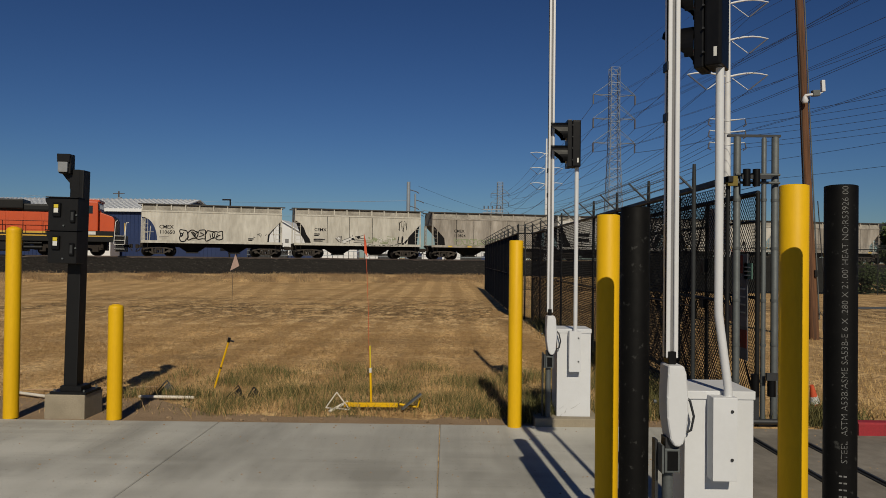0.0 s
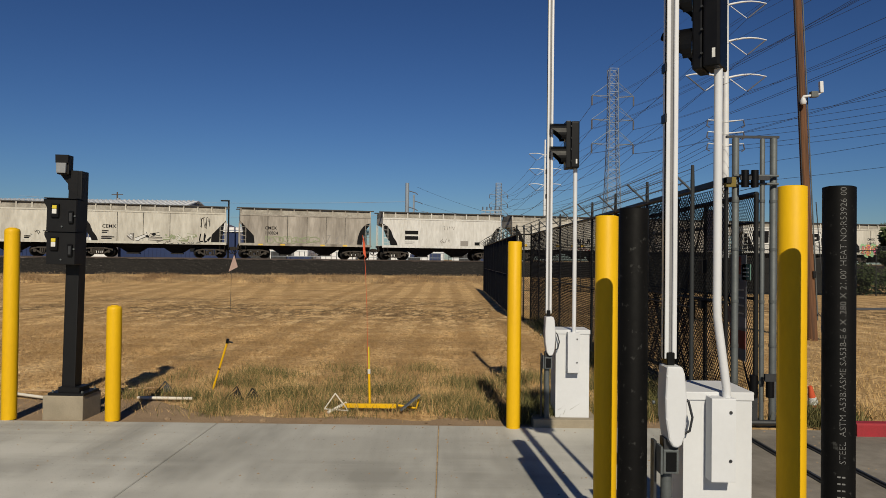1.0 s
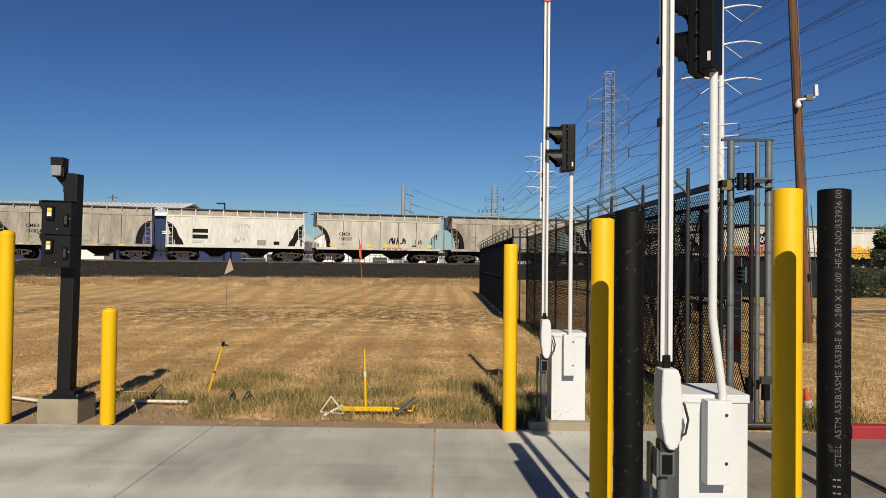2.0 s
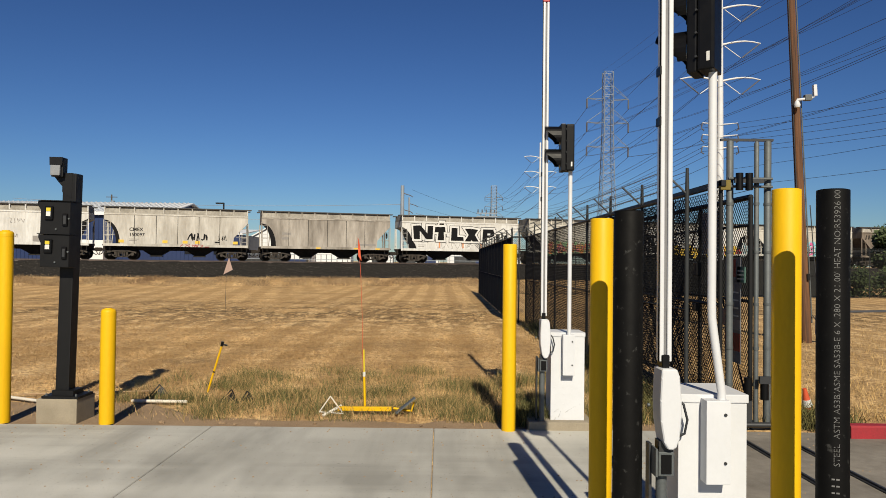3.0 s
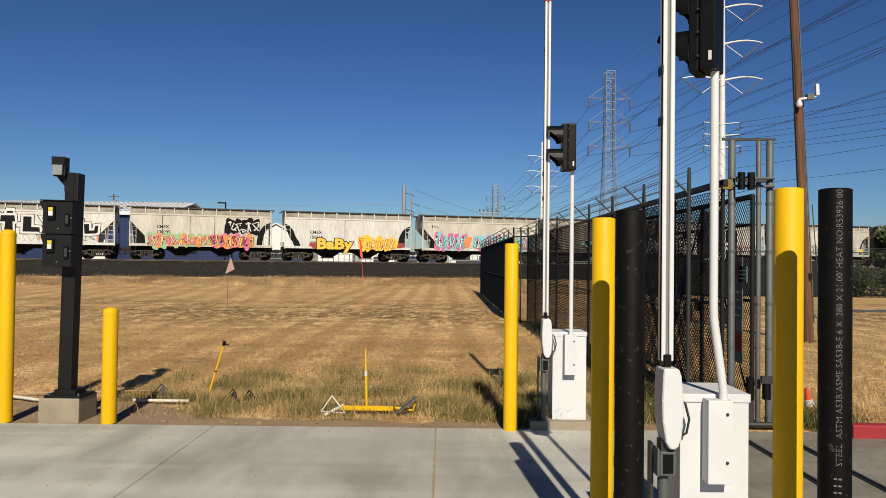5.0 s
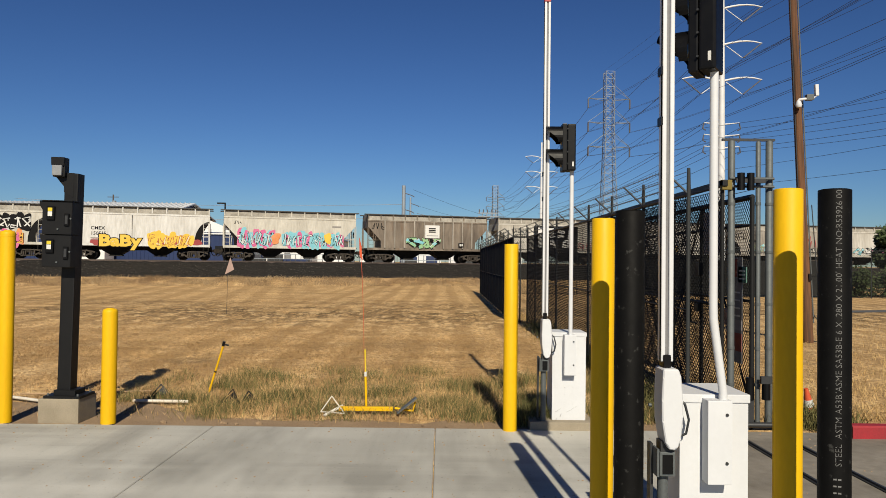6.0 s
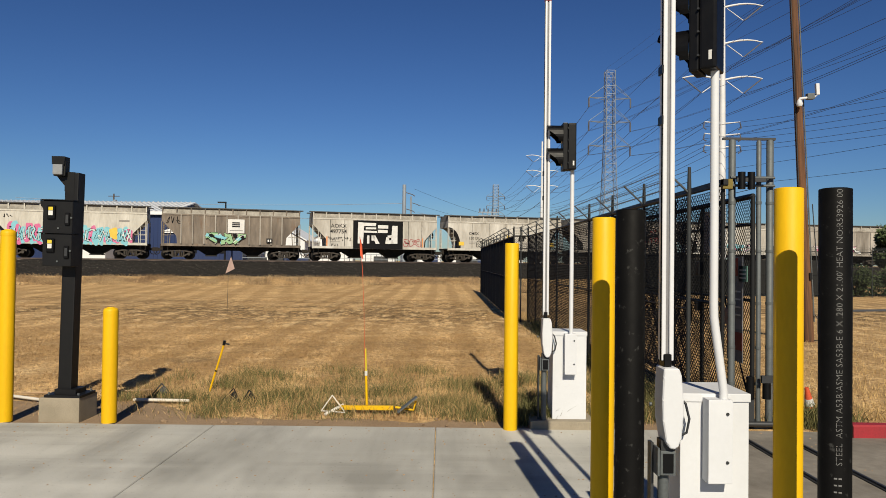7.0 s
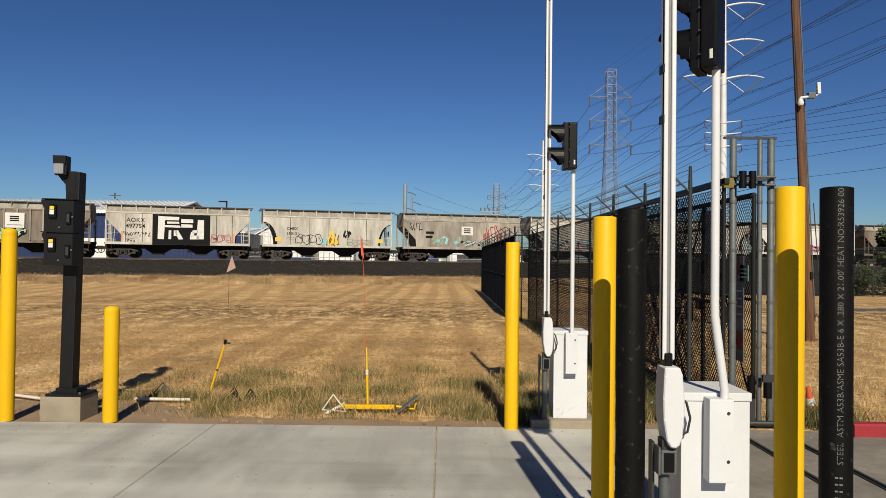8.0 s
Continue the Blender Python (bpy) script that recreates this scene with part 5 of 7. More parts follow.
def build_small():
    t = thing("sign_stand", "yellow folding sign stand lying in the grass with a whip flag", "sign stand")
    part("bar", bevel(box(fresh(), -1.32, -0.62, 9.60, 9.66, 0.045, 0.10), 0.006), M["yellow"], t)
    m = part("mast", tube(fresh(), [(-0.97, 9.64, 0.08), (-0.985, 9.64, 0.50)], 0.016, 12), M["yellow"], t)
    part("upper_mast", tube(fresh(), [(-0.985, 9.64, 0.53), (-0.995, 9.64, 0.84)], 0.011, 10), M["label_yellow"], m)
    part("collar", tube(fresh(), [(-0.985, 9.64, 0.49), (-0.986, 9.64, 0.55)], 0.02, 10), M["label_white"], m)
    w = part("whip", tube(fresh(), [(-1.0, 9.62, 0.55), (-1.02, 9.62, 1.3), (-1.05, 9.62, 1.9), (-1.09, 9.62, 2.30)], 0.0028, 6), M["orange"], t, "orange whip")
    verts = [(-1.09, 9.62, 2.31), (-1.057, 9.615, 2.19), (-1.05, 9.60, 2.10), (-1.035, 9.585, 2.0), (-1.078, 9.60, 2.06), (-1.087, 9.63, 2.16),
             (-1.09, 9.63, 2.31), (-1.057, 9.625, 2.19), (-1.05, 9.61, 2.10), (-1.035, 9.595, 2.0), (-1.078, 9.61, 2.06), (-1.087, 9.64, 2.16)]
    faces = [(0, 1, 2, 3, 4, 5), (11, 10, 9, 8, 7, 6)] + [(i, (i + 1) % 6, 6 + (i + 1) % 6, 6 + i) for i in range(6)]
    part("flag", raw(verts, faces, M["orange"]), None, w, "limp orange flag")
    bm = fresh()
    tri = [(-1.55, 9.55, 0.04), (-1.42, 9.62, 0.23), (-1.24, 9.55, 0.02)]
    for a, b in zip(tri, tri[1:] + tri[:1]):
        tube(bm, [a, b], 0.008, 8)
    tube(bm, [(-1.5, 9.5, 0.0), (-1.28, 9.66, 0.10)], 0.02, 8)
    part("leg_frame", bm, M["pvc"], t, "pale bent leg frame")
    part("leg_plate", box(fresh(), -0.16, 0.16, -0.05, 0.05, -0.008, 0.008), M["galv"], t, "grey leg plate", at=pose(-0.44, 9.58, 0.13, 0, -38, 10))
    part("leg", tube(fresh(), [(-0.60, 9.64, 0.08), (-0.36, 9.66, 0.04), (-0.33, 9.66, 0.16)], 0.016, 8), M["yellow"], t)
    t = thing("marker_stake", "leaning yellow marker stake with a black cap", "stake")
    part("rod", tube(fresh(), [(-3.52, 11.2, -0.02), (-3.31, 11.2, 0.70)], 0.016, 8), M["yellow"], t)
    part("cap", tube(fresh(), [(-3.315, 11.2, 0.68), (-3.30, 11.2, 0.75)], 0.024, 8), M["black_plastic"], t)
    part("band", tube(fresh(), [(-3.432, 11.2, 0.28), (-3.426, 11.2, 0.30)], 0.02, 8), M["black_plastic"], t)
    part("handle", tube(fresh(), [(-3.31, 11.2, 0.71), (-3.23, 11.2, 0.69)], 0.014, 6), M["black_plastic"], t)
    t = thing("marker_flag", "faded pink marker flag on a thin wire in the field", "marker flag")
    part("wire", tube(fresh(), [(-7.98, 27.3, -0.02), (-7.96, 27.3, 1.3), (-7.87, 27.3, 2.08)], 0.007, 6), M["dark_steel"], t)
    verts = [(-7.87, 27.3, 2.08), (-7.72, 27.28, 1.62), (-8.05, 27.25, 1.44), (-7.87, 27.32, 2.08), (-7.72, 27.30, 1.62), (-8.05, 27.27, 1.44)]
    part("flag", raw(verts, [(0, 2, 1), (3, 4, 5), (0, 1, 4, 3), (1, 2, 5, 4), (2, 0, 3, 5)], M["pink"]), None, t)
    for pts in ([(-4.25, 10.2, 0.03), (-3.48, 10.18, 0.03)], [(-6.2, 10.45, 0.03), (-5.45, 10.1, 0.03)]):
        solo("pvc_pipe", tube(fresh(), pts, 0.022, 10), M["pvc"], "pale plastic pipe lying in the grass", "pipe", group="loose pipes")
    solo("lath", tube(fresh(), [(-6.1, 10.62, 0.02), (-4.3, 11.0, 0.025)], 0.012, 6), M["lath"], "thin weathered wooden lath lying in the grass", "lath")
    for x, y, s, r in ((-4.08, 10.75, 0.13, 20), (-2.93, 10.25, 0.15, -15), (-2.72, 10.5, 0.10, 30)):
        bm = prism(fresh(), [(-s, 0), (s, 0), (0.02, s * 1.25)], -0.02, 0.02)
        bm2 = fresh()
        for a, b in (((-s, 0, 0), (0, 0, s * 1.3)), ((0, 0, s * 1.3), (s, 0, 0)), ((-s, 0, 0), (s, 0, 0))):
            tube(bm2, [a, b], 0.010, 6)
        prism(bm2, [(-s * 0.7, 0.01), (s * 0.9, 0.01), (s * 0.2, s * 1.0)], -0.03, 0.01)
        bm.free()
        solo("metal_bracket", bm2, M["black_metal"], "small dark folded metal bracket in the grass", "bracket", pose(x, y, 0, -25, 0, r), group="folded brackets")
    t = thing("traffic_cone", "knocked orange traffic cone beside the gate posts", "traffic cone", pose(4.86, 9.65, 0.0, 8, -14, 0))
    part("cone", tube(fresh(), [(0, 0, 0.02), (0, 0, 0.42)], [0.085, 0.024], 18), M["orange"], t)
    part("band", tube(fresh(), [(0, 0, 0.18), (0, 0, 0.27)], [0.064, 0.049], 18), M["label_white"], t, "pale band")
    part("base", bevel(box(fresh(), -0.1, 0.1, -0.1, 0.1, -0.01, 0.02), 0.006), M["orange"], t)
    rng = random.Random(9)
    verts, faces = [], []
    for i in range(420):
        x, y, s = rng.uniform(-6, 4.4), 8.8 - 5.2 * rng.random() ** 1.2, rng.uniform(0.004, 0.014)
        k = len(verts)
        verts += [(x - s, y, 0.0), (x, y - s * 0.8, 0.0), (x + s * 1.1, y, 0.0), (x, y + s, 0.0), (x + s * 0.2, y, s * 0.9)]
        faces += [(k, k + 1, k + 4), (k + 1, k + 2, k + 4), (k + 2, k + 3, k + 4), (k + 3, k, k + 4)]
    tagged(new("grit", raw(verts, faces, M["dirt"])), "scattered grit on the concrete", "grit", kind="stuff")
    rng = random.Random(4)
    for i in range(12):
        s = rng.uniform(0.02, 0.05)
        bm = fresh()
        bmesh.ops.create_icosphere(bm, subdivisions=1, radius=s)
        for v in bm.verts:
            v.co *= rng.uniform(0.7, 1.15)
            v.co.z *= 0.6
        solo("clod", bm, M["dirt"], "small clod of dirt at the concrete edge", "clod", pose(rng.uniform(-5, 0.5), rng.uniform(8.95, 9.35), 0.0), group="clods")
# ---------------------------------------------------------------- the train
PITCH, FIRST = 12.646, 6.28
CAR_FACE = -1.556
# how far the train has rolled, metres by seconds
ROLLED = [(0.0, 0.0), (0.5, 8.34), (1.0, 17.23), (1.5, 26.70), (3.0, 52.92), (3.5, 61.79), (4.0, 71.29), (4.5, 80.15),
          (6.0, 106.80), (6.5, 115.66), (7.0, 124.50), (7.5, 132.84), (8.0, 141.56)]


def travelled(t):
    """A smooth run through the distances above."""
    n = len(ROLLED)
    k = max(i for i in range(n - 1) if ROLLED[i][0] <= t or i == 0)
    (t0, a), (t1, b) = ROLLED[k], ROLLED[k + 1]
    pa, pb = ROLLED[max(k - 1, 0)], ROLLED[min(k + 2, n - 1)]
    va, vb = (b - pa[1]) / (t1 - pa[0]), (pb[1] - a) / (pb[0] - t0)
    h = t1 - t0
    u = (t - t0) / h
    return a * (1 + 2 * u) * (1 - u) ** 2 + va * h * u * (1 - u) ** 2 + b * u * u * (3 - 2 * u) + vb * h * u * u * (u - 1)


SHARED = {}


def shared(key, make):
    if key not in SHARED:
        SHARED[key] = make()
    return SHARED[key]


def wheelset_mesh():
    bm = fresh()
    for s in (-1, 1):
        tube(bm, [(0, s * 0.66, 0), (0, s * 0.70, 0), (0, s * 0.71, 0), (0, s * 0.81, 0), (0, s * 0.815, 0), (0, s * 0.80, 0)], [0.47, 0.49, 0.46, 0.455, 0.40, 0.12], 28)
    tube(bm, [(0, -1.0, 0), (0, 1.0, 0)], 0.085, 12)
    for s in (-1, 1):
        tube(bm, [(0.06, s * 1.0, 0), (0.06, s * 1.04, 0)], 0.02, 6)
    return mesh_of(bm, M["wheel"])


def side_frame_mesh():
    bm = prism(fresh(), [(-1.18, 0.50), (-1.18, 0.66), (-0.6, 0.78), (0.6, 0.78), (1.18, 0.66), (1.18, 0.50), (1.0, 0.58), (0.55, 0.67), (-0.55, 0.67), (-1.0, 0.58)], -0.07, 0.07)
    prism(bm, [(-0.95, 0.50), (-0.45, 0.20), (0.45, 0.20), (0.95, 0.50), (0.80, 0.55), (0.40, 0.31), (-0.40, 0.31), (-0.80, 0.55)], -0.07, 0.07)
    for s in (-1, 1):
        box(bm, s * 0.46 - 0.06, s * 0.46 + 0.06, -0.07, 0.07, 0.28, 0.70)
    for s in (-1, 1):
        tube(bm, [(s * 0.88, -0.14, 0.46), (s * 0.88, -0.06, 0.46)], 0.13, 14)
        for k in range(2):
            x = s * (0.16 + 0.14 * k)
            tube(bm, [(x, -0.10, 0.30), (x, -0.10, 0.62)], 0.055, 8)
    return mesh_of(bm, M["side_frame"])


def bolster_mesh():
    bm = box(fresh(), -0.2, 0.2, -1.05, 1.05, 0.5, 0.86)
    box(bm, -0.95, -0.75, -0.6, 0.6, 0.5, 0.62)
    box(bm, 0.75, 0.95, -0.6, 0.6, 0.5, 0.62)
    return mesh_of(bm, M["bogie"])


def hopper_mesh():
    bm = fresh()
    a = [(-1.55, -1.2, 1.14), (1.55, -1.2, 1.14), (1.55, 1.2, 1.14), (-1.55, 1.2, 1.14)]
    b = [(-0.42, -0.55, 0.38), (0.42, -0.55, 0.38), (0.42, 0.55, 0.38), (-0.42, 0.55, 0.38)]
    va, vb = [bm.verts.new(v) for v in a], [bm.verts.new(v) for v in b]
    for i in range(4):
        bm.faces.new((vb[i], vb[(i + 1) % 4], va[(i + 1) % 4], va[i]))
    bm.faces.new(list(reversed(vb)))
    box(bm, -0.5, 0.5, -0.75, 0.75, 0.28, 0.38)
    tube(bm, [(0, -0.9, 0.33), (0, 0.9, 0.33)], 0.05, 8)
    return mesh_of(bm, M["hopper_black"])


def ladder_mesh(mat_name):
    bm = fresh()
    for x in (-0.2, 0.2):
        box(bm, x - 0.02, x + 0.02, -0.025, 0.025, 0, 2.15)
    for i in range(6):
        tube(bm, [(-0.2, 0, 0.2 + 0.38 * i), (0.2, 0, 0.2 + 0.38 * i)], 0.016, 6)
    return mesh_of(bm, M[mat_name])


def coupler_mesh():
    bm = box(fresh(), -0.5, 0.32, -0.1, 0.1, 0.72, 0.95)
    box(bm, 0.22, 0.46, -0.19, 0.16, 0.68, 1.0)
    tube(bm, [(0.3, -0.3, 0.85), (0.42, -0.32, 0.5), (0.5, -0.32, 0.4)], 0.03, 6)
    return mesh_of(bm, M["bogie"])


def flat(pts, material, y):
    """A closed flat shape in the x-z plane."""
    bm = fresh()
    bm.faces.new([bm.verts.new((x, y, z)) for x, z in pts])
    return mesh_of(bm, material)


def ribbon(pts, w, y, bm):
    pts = [Vector((x, z)) for x, z in pts]
    lo, hi = [], []
    for i, p in enumerate(pts):
        d = pts[min(i + 1, len(pts) - 1)] - pts[max(i - 1, 0)]
        if d.length < 1e-6:
            d = Vector((1, 0))
        d.normalize()
        n = Vector((-d.y, d.x)) * w / 2
        lo.append(bm.verts.new((p.x - n.x, y - 0.0004 * i, p.y - n.y)))
        hi.append(bm.verts.new((p.x + n.x, y - 0.0004 * i, p.y + n.y)))
    for i in range(len(pts) - 1):
        bm.faces.new((lo[i], lo[i + 1], hi[i + 1], hi[i]))


def scrawl(rng, x0, x1, z0, z1, w, strokes, y=CAR_FACE):
    """Looping hand-sprayed strokes that read as unreadable writing."""
    bm = fresh()
    for k in range(strokes):
        cx = x0 + (x1 - x0) * (k + 0.5) / strokes
        half = (x1 - x0) / strokes * 0.62
        n = rng.randint(3, 5)
        ctrl = [(cx + rng.uniform(-half, half), rng.choice((z0, z1, z0, z1, (z0 + z1) / 2)) + rng.uniform(-.1, .1) * (z1 - z0)) for _ in range(n)]
        pts = []
        for i in range(n - 1):
            p0, p1, p2, p3 = ctrl[max(i - 1, 0)], ctrl[i], ctrl[i + 1], ctrl[min(i + 2, n - 1)]
            for j in range(7):
                u = j / 7
                pts.append(tuple(0.5 * (2 * b + (c - a) * u + (2 * a - 5 * b + 4 * c - d) * u * u + (3 * b - a - 3 * c + d) * u ** 3)
                                 for a, b, c, d in zip(p0, p1, p2, p3)))
        ribbon(pts, w, y - 0.0005 * k, bm)
    return bm


def bubble(rng, cx, cz, w, h):
    n = 26
    ph = [rng.uniform(0, 6.28) for _ in range(3)]
    out = []
    for i in range(n):
        a = 2 * math.pi * i / n
        k = 1 + 0.16 * math.sin(2 * a + ph[0]) + 0.13 * math.sin(3 * a + ph[1]) + 0.08 * math.sin(5 * a + ph[2])
        ca, sa = math.cos(a), math.sin(a)
        out.append((cx + w / 2 * k * math.copysign(abs(ca) ** 0.7, ca), cz + h / 2 * k * math.copysign(abs(sa) ** 0.7, sa)))
    return out


def wild(rng, x0, x1, z0, z1):
    """One folded, unreadable spray stroke that fills a cell."""
    n = rng.randint(4, 6)
    return [(x0 + (x1 - x0) * rng.random(), z0 + (z1 - z0) * (rng.random() if k % 2 else rng.choice((0.0, 0.15, 0.85, 1.0)))) for k in range(n)]


def piece(car, rng, x0, x1, z0, z1, letters, fills, edge, cloud=None, y=CAR_FACE, thick=0.26, line=0.09):
    """A sprayed graffiti piece of interlocked unreadable letters: cloud, outlined strokes, fill and highlights."""
    w, h = (x1 - x0) / letters, z1 - z0
    if cloud:
        for i in range(letters):
            cm = M[cloud[i % len(cloud)]]
            part("graffiti_cloud", flat(bubble(rng, x0 + w * (i + 0.5), (z0 + z1) / 2 + rng.uniform(-.1, .1), w * 2.0, h * rng.uniform(0.95, 1.25)), cm, y - 0.0008 * (i % 5)), None, car, "")
    tk = min(thick, w * 0.36, h * 0.32)
    for i in range(letters):
        pts = wild(rng, x0 + w * (i - 0.2), x0 + w * (i + 1.2), z0 + h * 0.1, z0 + h * 0.9)
        d = y - 0.006 - 0.0045 * (i % 2)
        bm = fresh()
        ribbon(pts, tk + line, d, bm)
        g = part("graffiti_letter", bm, M[edge], car)
        bm = fresh()
        ribbon(pts, tk, d - 0.010, bm)
        part("fill", bm, M[fills[i % len(fills)]], g)
        bm = fresh()
        ribbon([(px - tk * 0.15, pz + tk * 0.2) for px, pz in pts[:3]], 0.05, d - 0.020, bm)
        for k in range(2):
            cx, cz, r = x0 + w * (i + rng.random()), z0 + h * rng.uniform(0.15, 0.85), tk * rng.uniform(0.5, 0.9)
            a = rng.uniform(0, 6.28)
            chip = [(cx + r * math.cos(a + o) * q, cz + r * math.sin(a + o)) for o, q in ((0, 1.5), (1.3, 0.8), (3.0, 1.4), (4.4, 0.9))]
            part("chip", flat(chip, M[fills[(i + k) % len(fills)] if k else edge], d - 0.014 - 0.003 * k), None, g)
        part("highlight", bm, M["spray_white" if i % 2 else fills[(i + 1) % len(fills)]], g)


def loops(car, rng, x0, x1, z0, z1, n, w, mat_name):
    """A row of rounded outlined shapes, each with a small inner stroke."""
    for k in range(n):
        cx, cw = x0 + (x1 - x0) * (k + 0.5) / n, (x1 - x0) / n * 1.05
        shp = bubble(rng, cx, (z0 + z1) / 2 + rng.uniform(-.05, .05), cw, (z1 - z0) * rng.uniform(0.85, 1.0))
        bm = fresh()
        ribbon(shp + shp[:2], w, CAR_FACE - 0.004 - 0.008 * (k % 2), bm)
        g = part("graffiti_letter", bm, M[mat_name], car)
        part("stroke", scrawl(rng, cx - cw * 0.28, cx + cw * 0.28, z0 + (z1 - z0) * 0.3, z1 - (z1 - z0) * 0.25, w * 0.8, 1, CAR_FACE - 0.018), M[mat_name], g)


def word(car, name, text, x, z, size, mats, bolds, width=1.0, y=CAR_FACE):
    """Letters in layers, the widest outline at the back."""
    first = None
    for k, (m, b) in enumerate(zip(mats, bolds)):
        ob = part(name if first is None else "fill", lettering(text, size, M[m], b, width), None, first or car, at=pose(x if first is None else 0, (y if first is None else -0.004 * k), z if first is None else 0))
        first = first or ob


BLOCKS = {"N": ("-4.75 2.42 -4.15 2.42 -4.2 3.72 -4.85 3.66", "-4.6 3.7 -4.1 3.7 -2.95 2.5 -3.5 2.42", "-3.45 2.42 -2.9 2.45 -2.85 3.68 -3.4 3.68"),
          "T": ("-2.7 3.1 -1.6 3.12 -1.65 3.62 -2.65 3.6", "-2.4 2.36 -1.75 2.36 -1.8 3.3 -2.3 3.3", "-2.25 3.8 -1.75 3.8 -1.8 4.05 -2.15 4.05"),
          "L": ("-1.05 2.34 -0.4 2.34 -0.4 3.55 -1.0 3.55", "-0.7 2.34 0.25 2.34 0.2 2.7 -0.6 2.72"),
          "X": ("0.35 2.3 0.95 2.3 1.72 3.42 1.1 3.5", "1.15 2.3 1.78 2.3 1.0 3.52 0.35 3.5"),
          "P": ("2.15 2.28 2.65 2.28 2.7 3.48 2.2 3.48", "2.4 3.1 3.35 3.1 3.3 3.48 2.4 3.48", "2.95 2.75 3.4 2.85 3.38 3.3 3.0 3.3", "2.45 2.62 3.2 2.75 3.3 2.95 2.5 2.9"),
          "U": ("3.6 2.26 3.95 2.26 3.95 3.05 3.55 3.05", "3.85 2.26 4.5 2.3 4.45 2.55 3.8 2.52", "4.3 2.3 4.62 2.36 4.66 2.95 4.4 2.9"),
          "hole": ("-1.48 2.72 -1.15 2.72 -1.17 3.1 -1.5 3.1",)}


def swollen(pts, d):
    """A convex outline pushed out by d all round."""
    out = []
    for i, p in enumerate(pts):
        a, b = (p - pts[i - 1]).normalized(), (pts[(i + 1) % len(pts)] - p).normalized()
        na, nb = Vector((a.y, -a.x)), Vector((b.y, -b.x))
        out.append(p + (na + nb) * (d / (1 + na.dot(nb))))
    return out


def block_letters(car):
    """Hand-sprayed block letters: black strokes on a white ground with a thin black outline."""
    for name, strokes in BLOCKS.items():
        holder = None
        for layer, (paint, d) in enumerate((("ink", 0.215), ("spray_white", 0.165), ("ink", 0.0))):
            if name == "hole" and layer == 2:
                continue
            bm = fresh()
            for k, s in enumerate(strokes):
                v = [float(q) for q in s.split()]
                pts = [Vector((v[i] * 0.97, v[i + 1] - 0.22)) for i in range(0, len(v), 2)]
                pts = swollen(pts, d if name != "hole" else 0.07 - 0.06 * layer)
                y = CAR_FACE - 0.004 - 0.006 * layer - 0.0012 * k
                bm.faces.new([bm.verts.new((p.x, y, p.y)) for p in pts])
            ob = part("graffiti_letter" if holder is None else "fill", bm, M[paint], holder or car)
            holder = holder or ob


def bars(car, x, z, w, n, h=0.07, gap=0.13, mat_name="ink"):
    for i in range(n):
        part("small_print", box(fresh(), x, x + w * (1 - 0.2 * (i % 2)), CAR_FACE - 0.002, CAR_FACE + 0.01, z - gap * i, z - gap * i + h), M[mat_name], car)


CAR_END, CAR_TOP, SILL = 5.75, 3.86, 1.34


def end_profile(kind, s):
    """The edge of a wagon's side at one end, from under the roof down to the sill; s is -1 or 1."""
    e = CAR_END
    if kind == "curve":
        return [(s * (e - 0.05 - 1.2 * math.sin(radians(a))), SILL + 1.95 * math.cos(radians(a))) for a in range(0, 91, 10)]
    if kind == "lip":
        pts = ((0.05, 3.30), (0.45, 3.10), (0.80, 2.65), (1.00, 2.10), (1.28, 1.72), (1.42, SILL))
    else:
        pts = ((0.05, 3.20), (1.18, 1.98), (1.24, SILL))
    return [(s * (e - d), z) for d, z in pts]


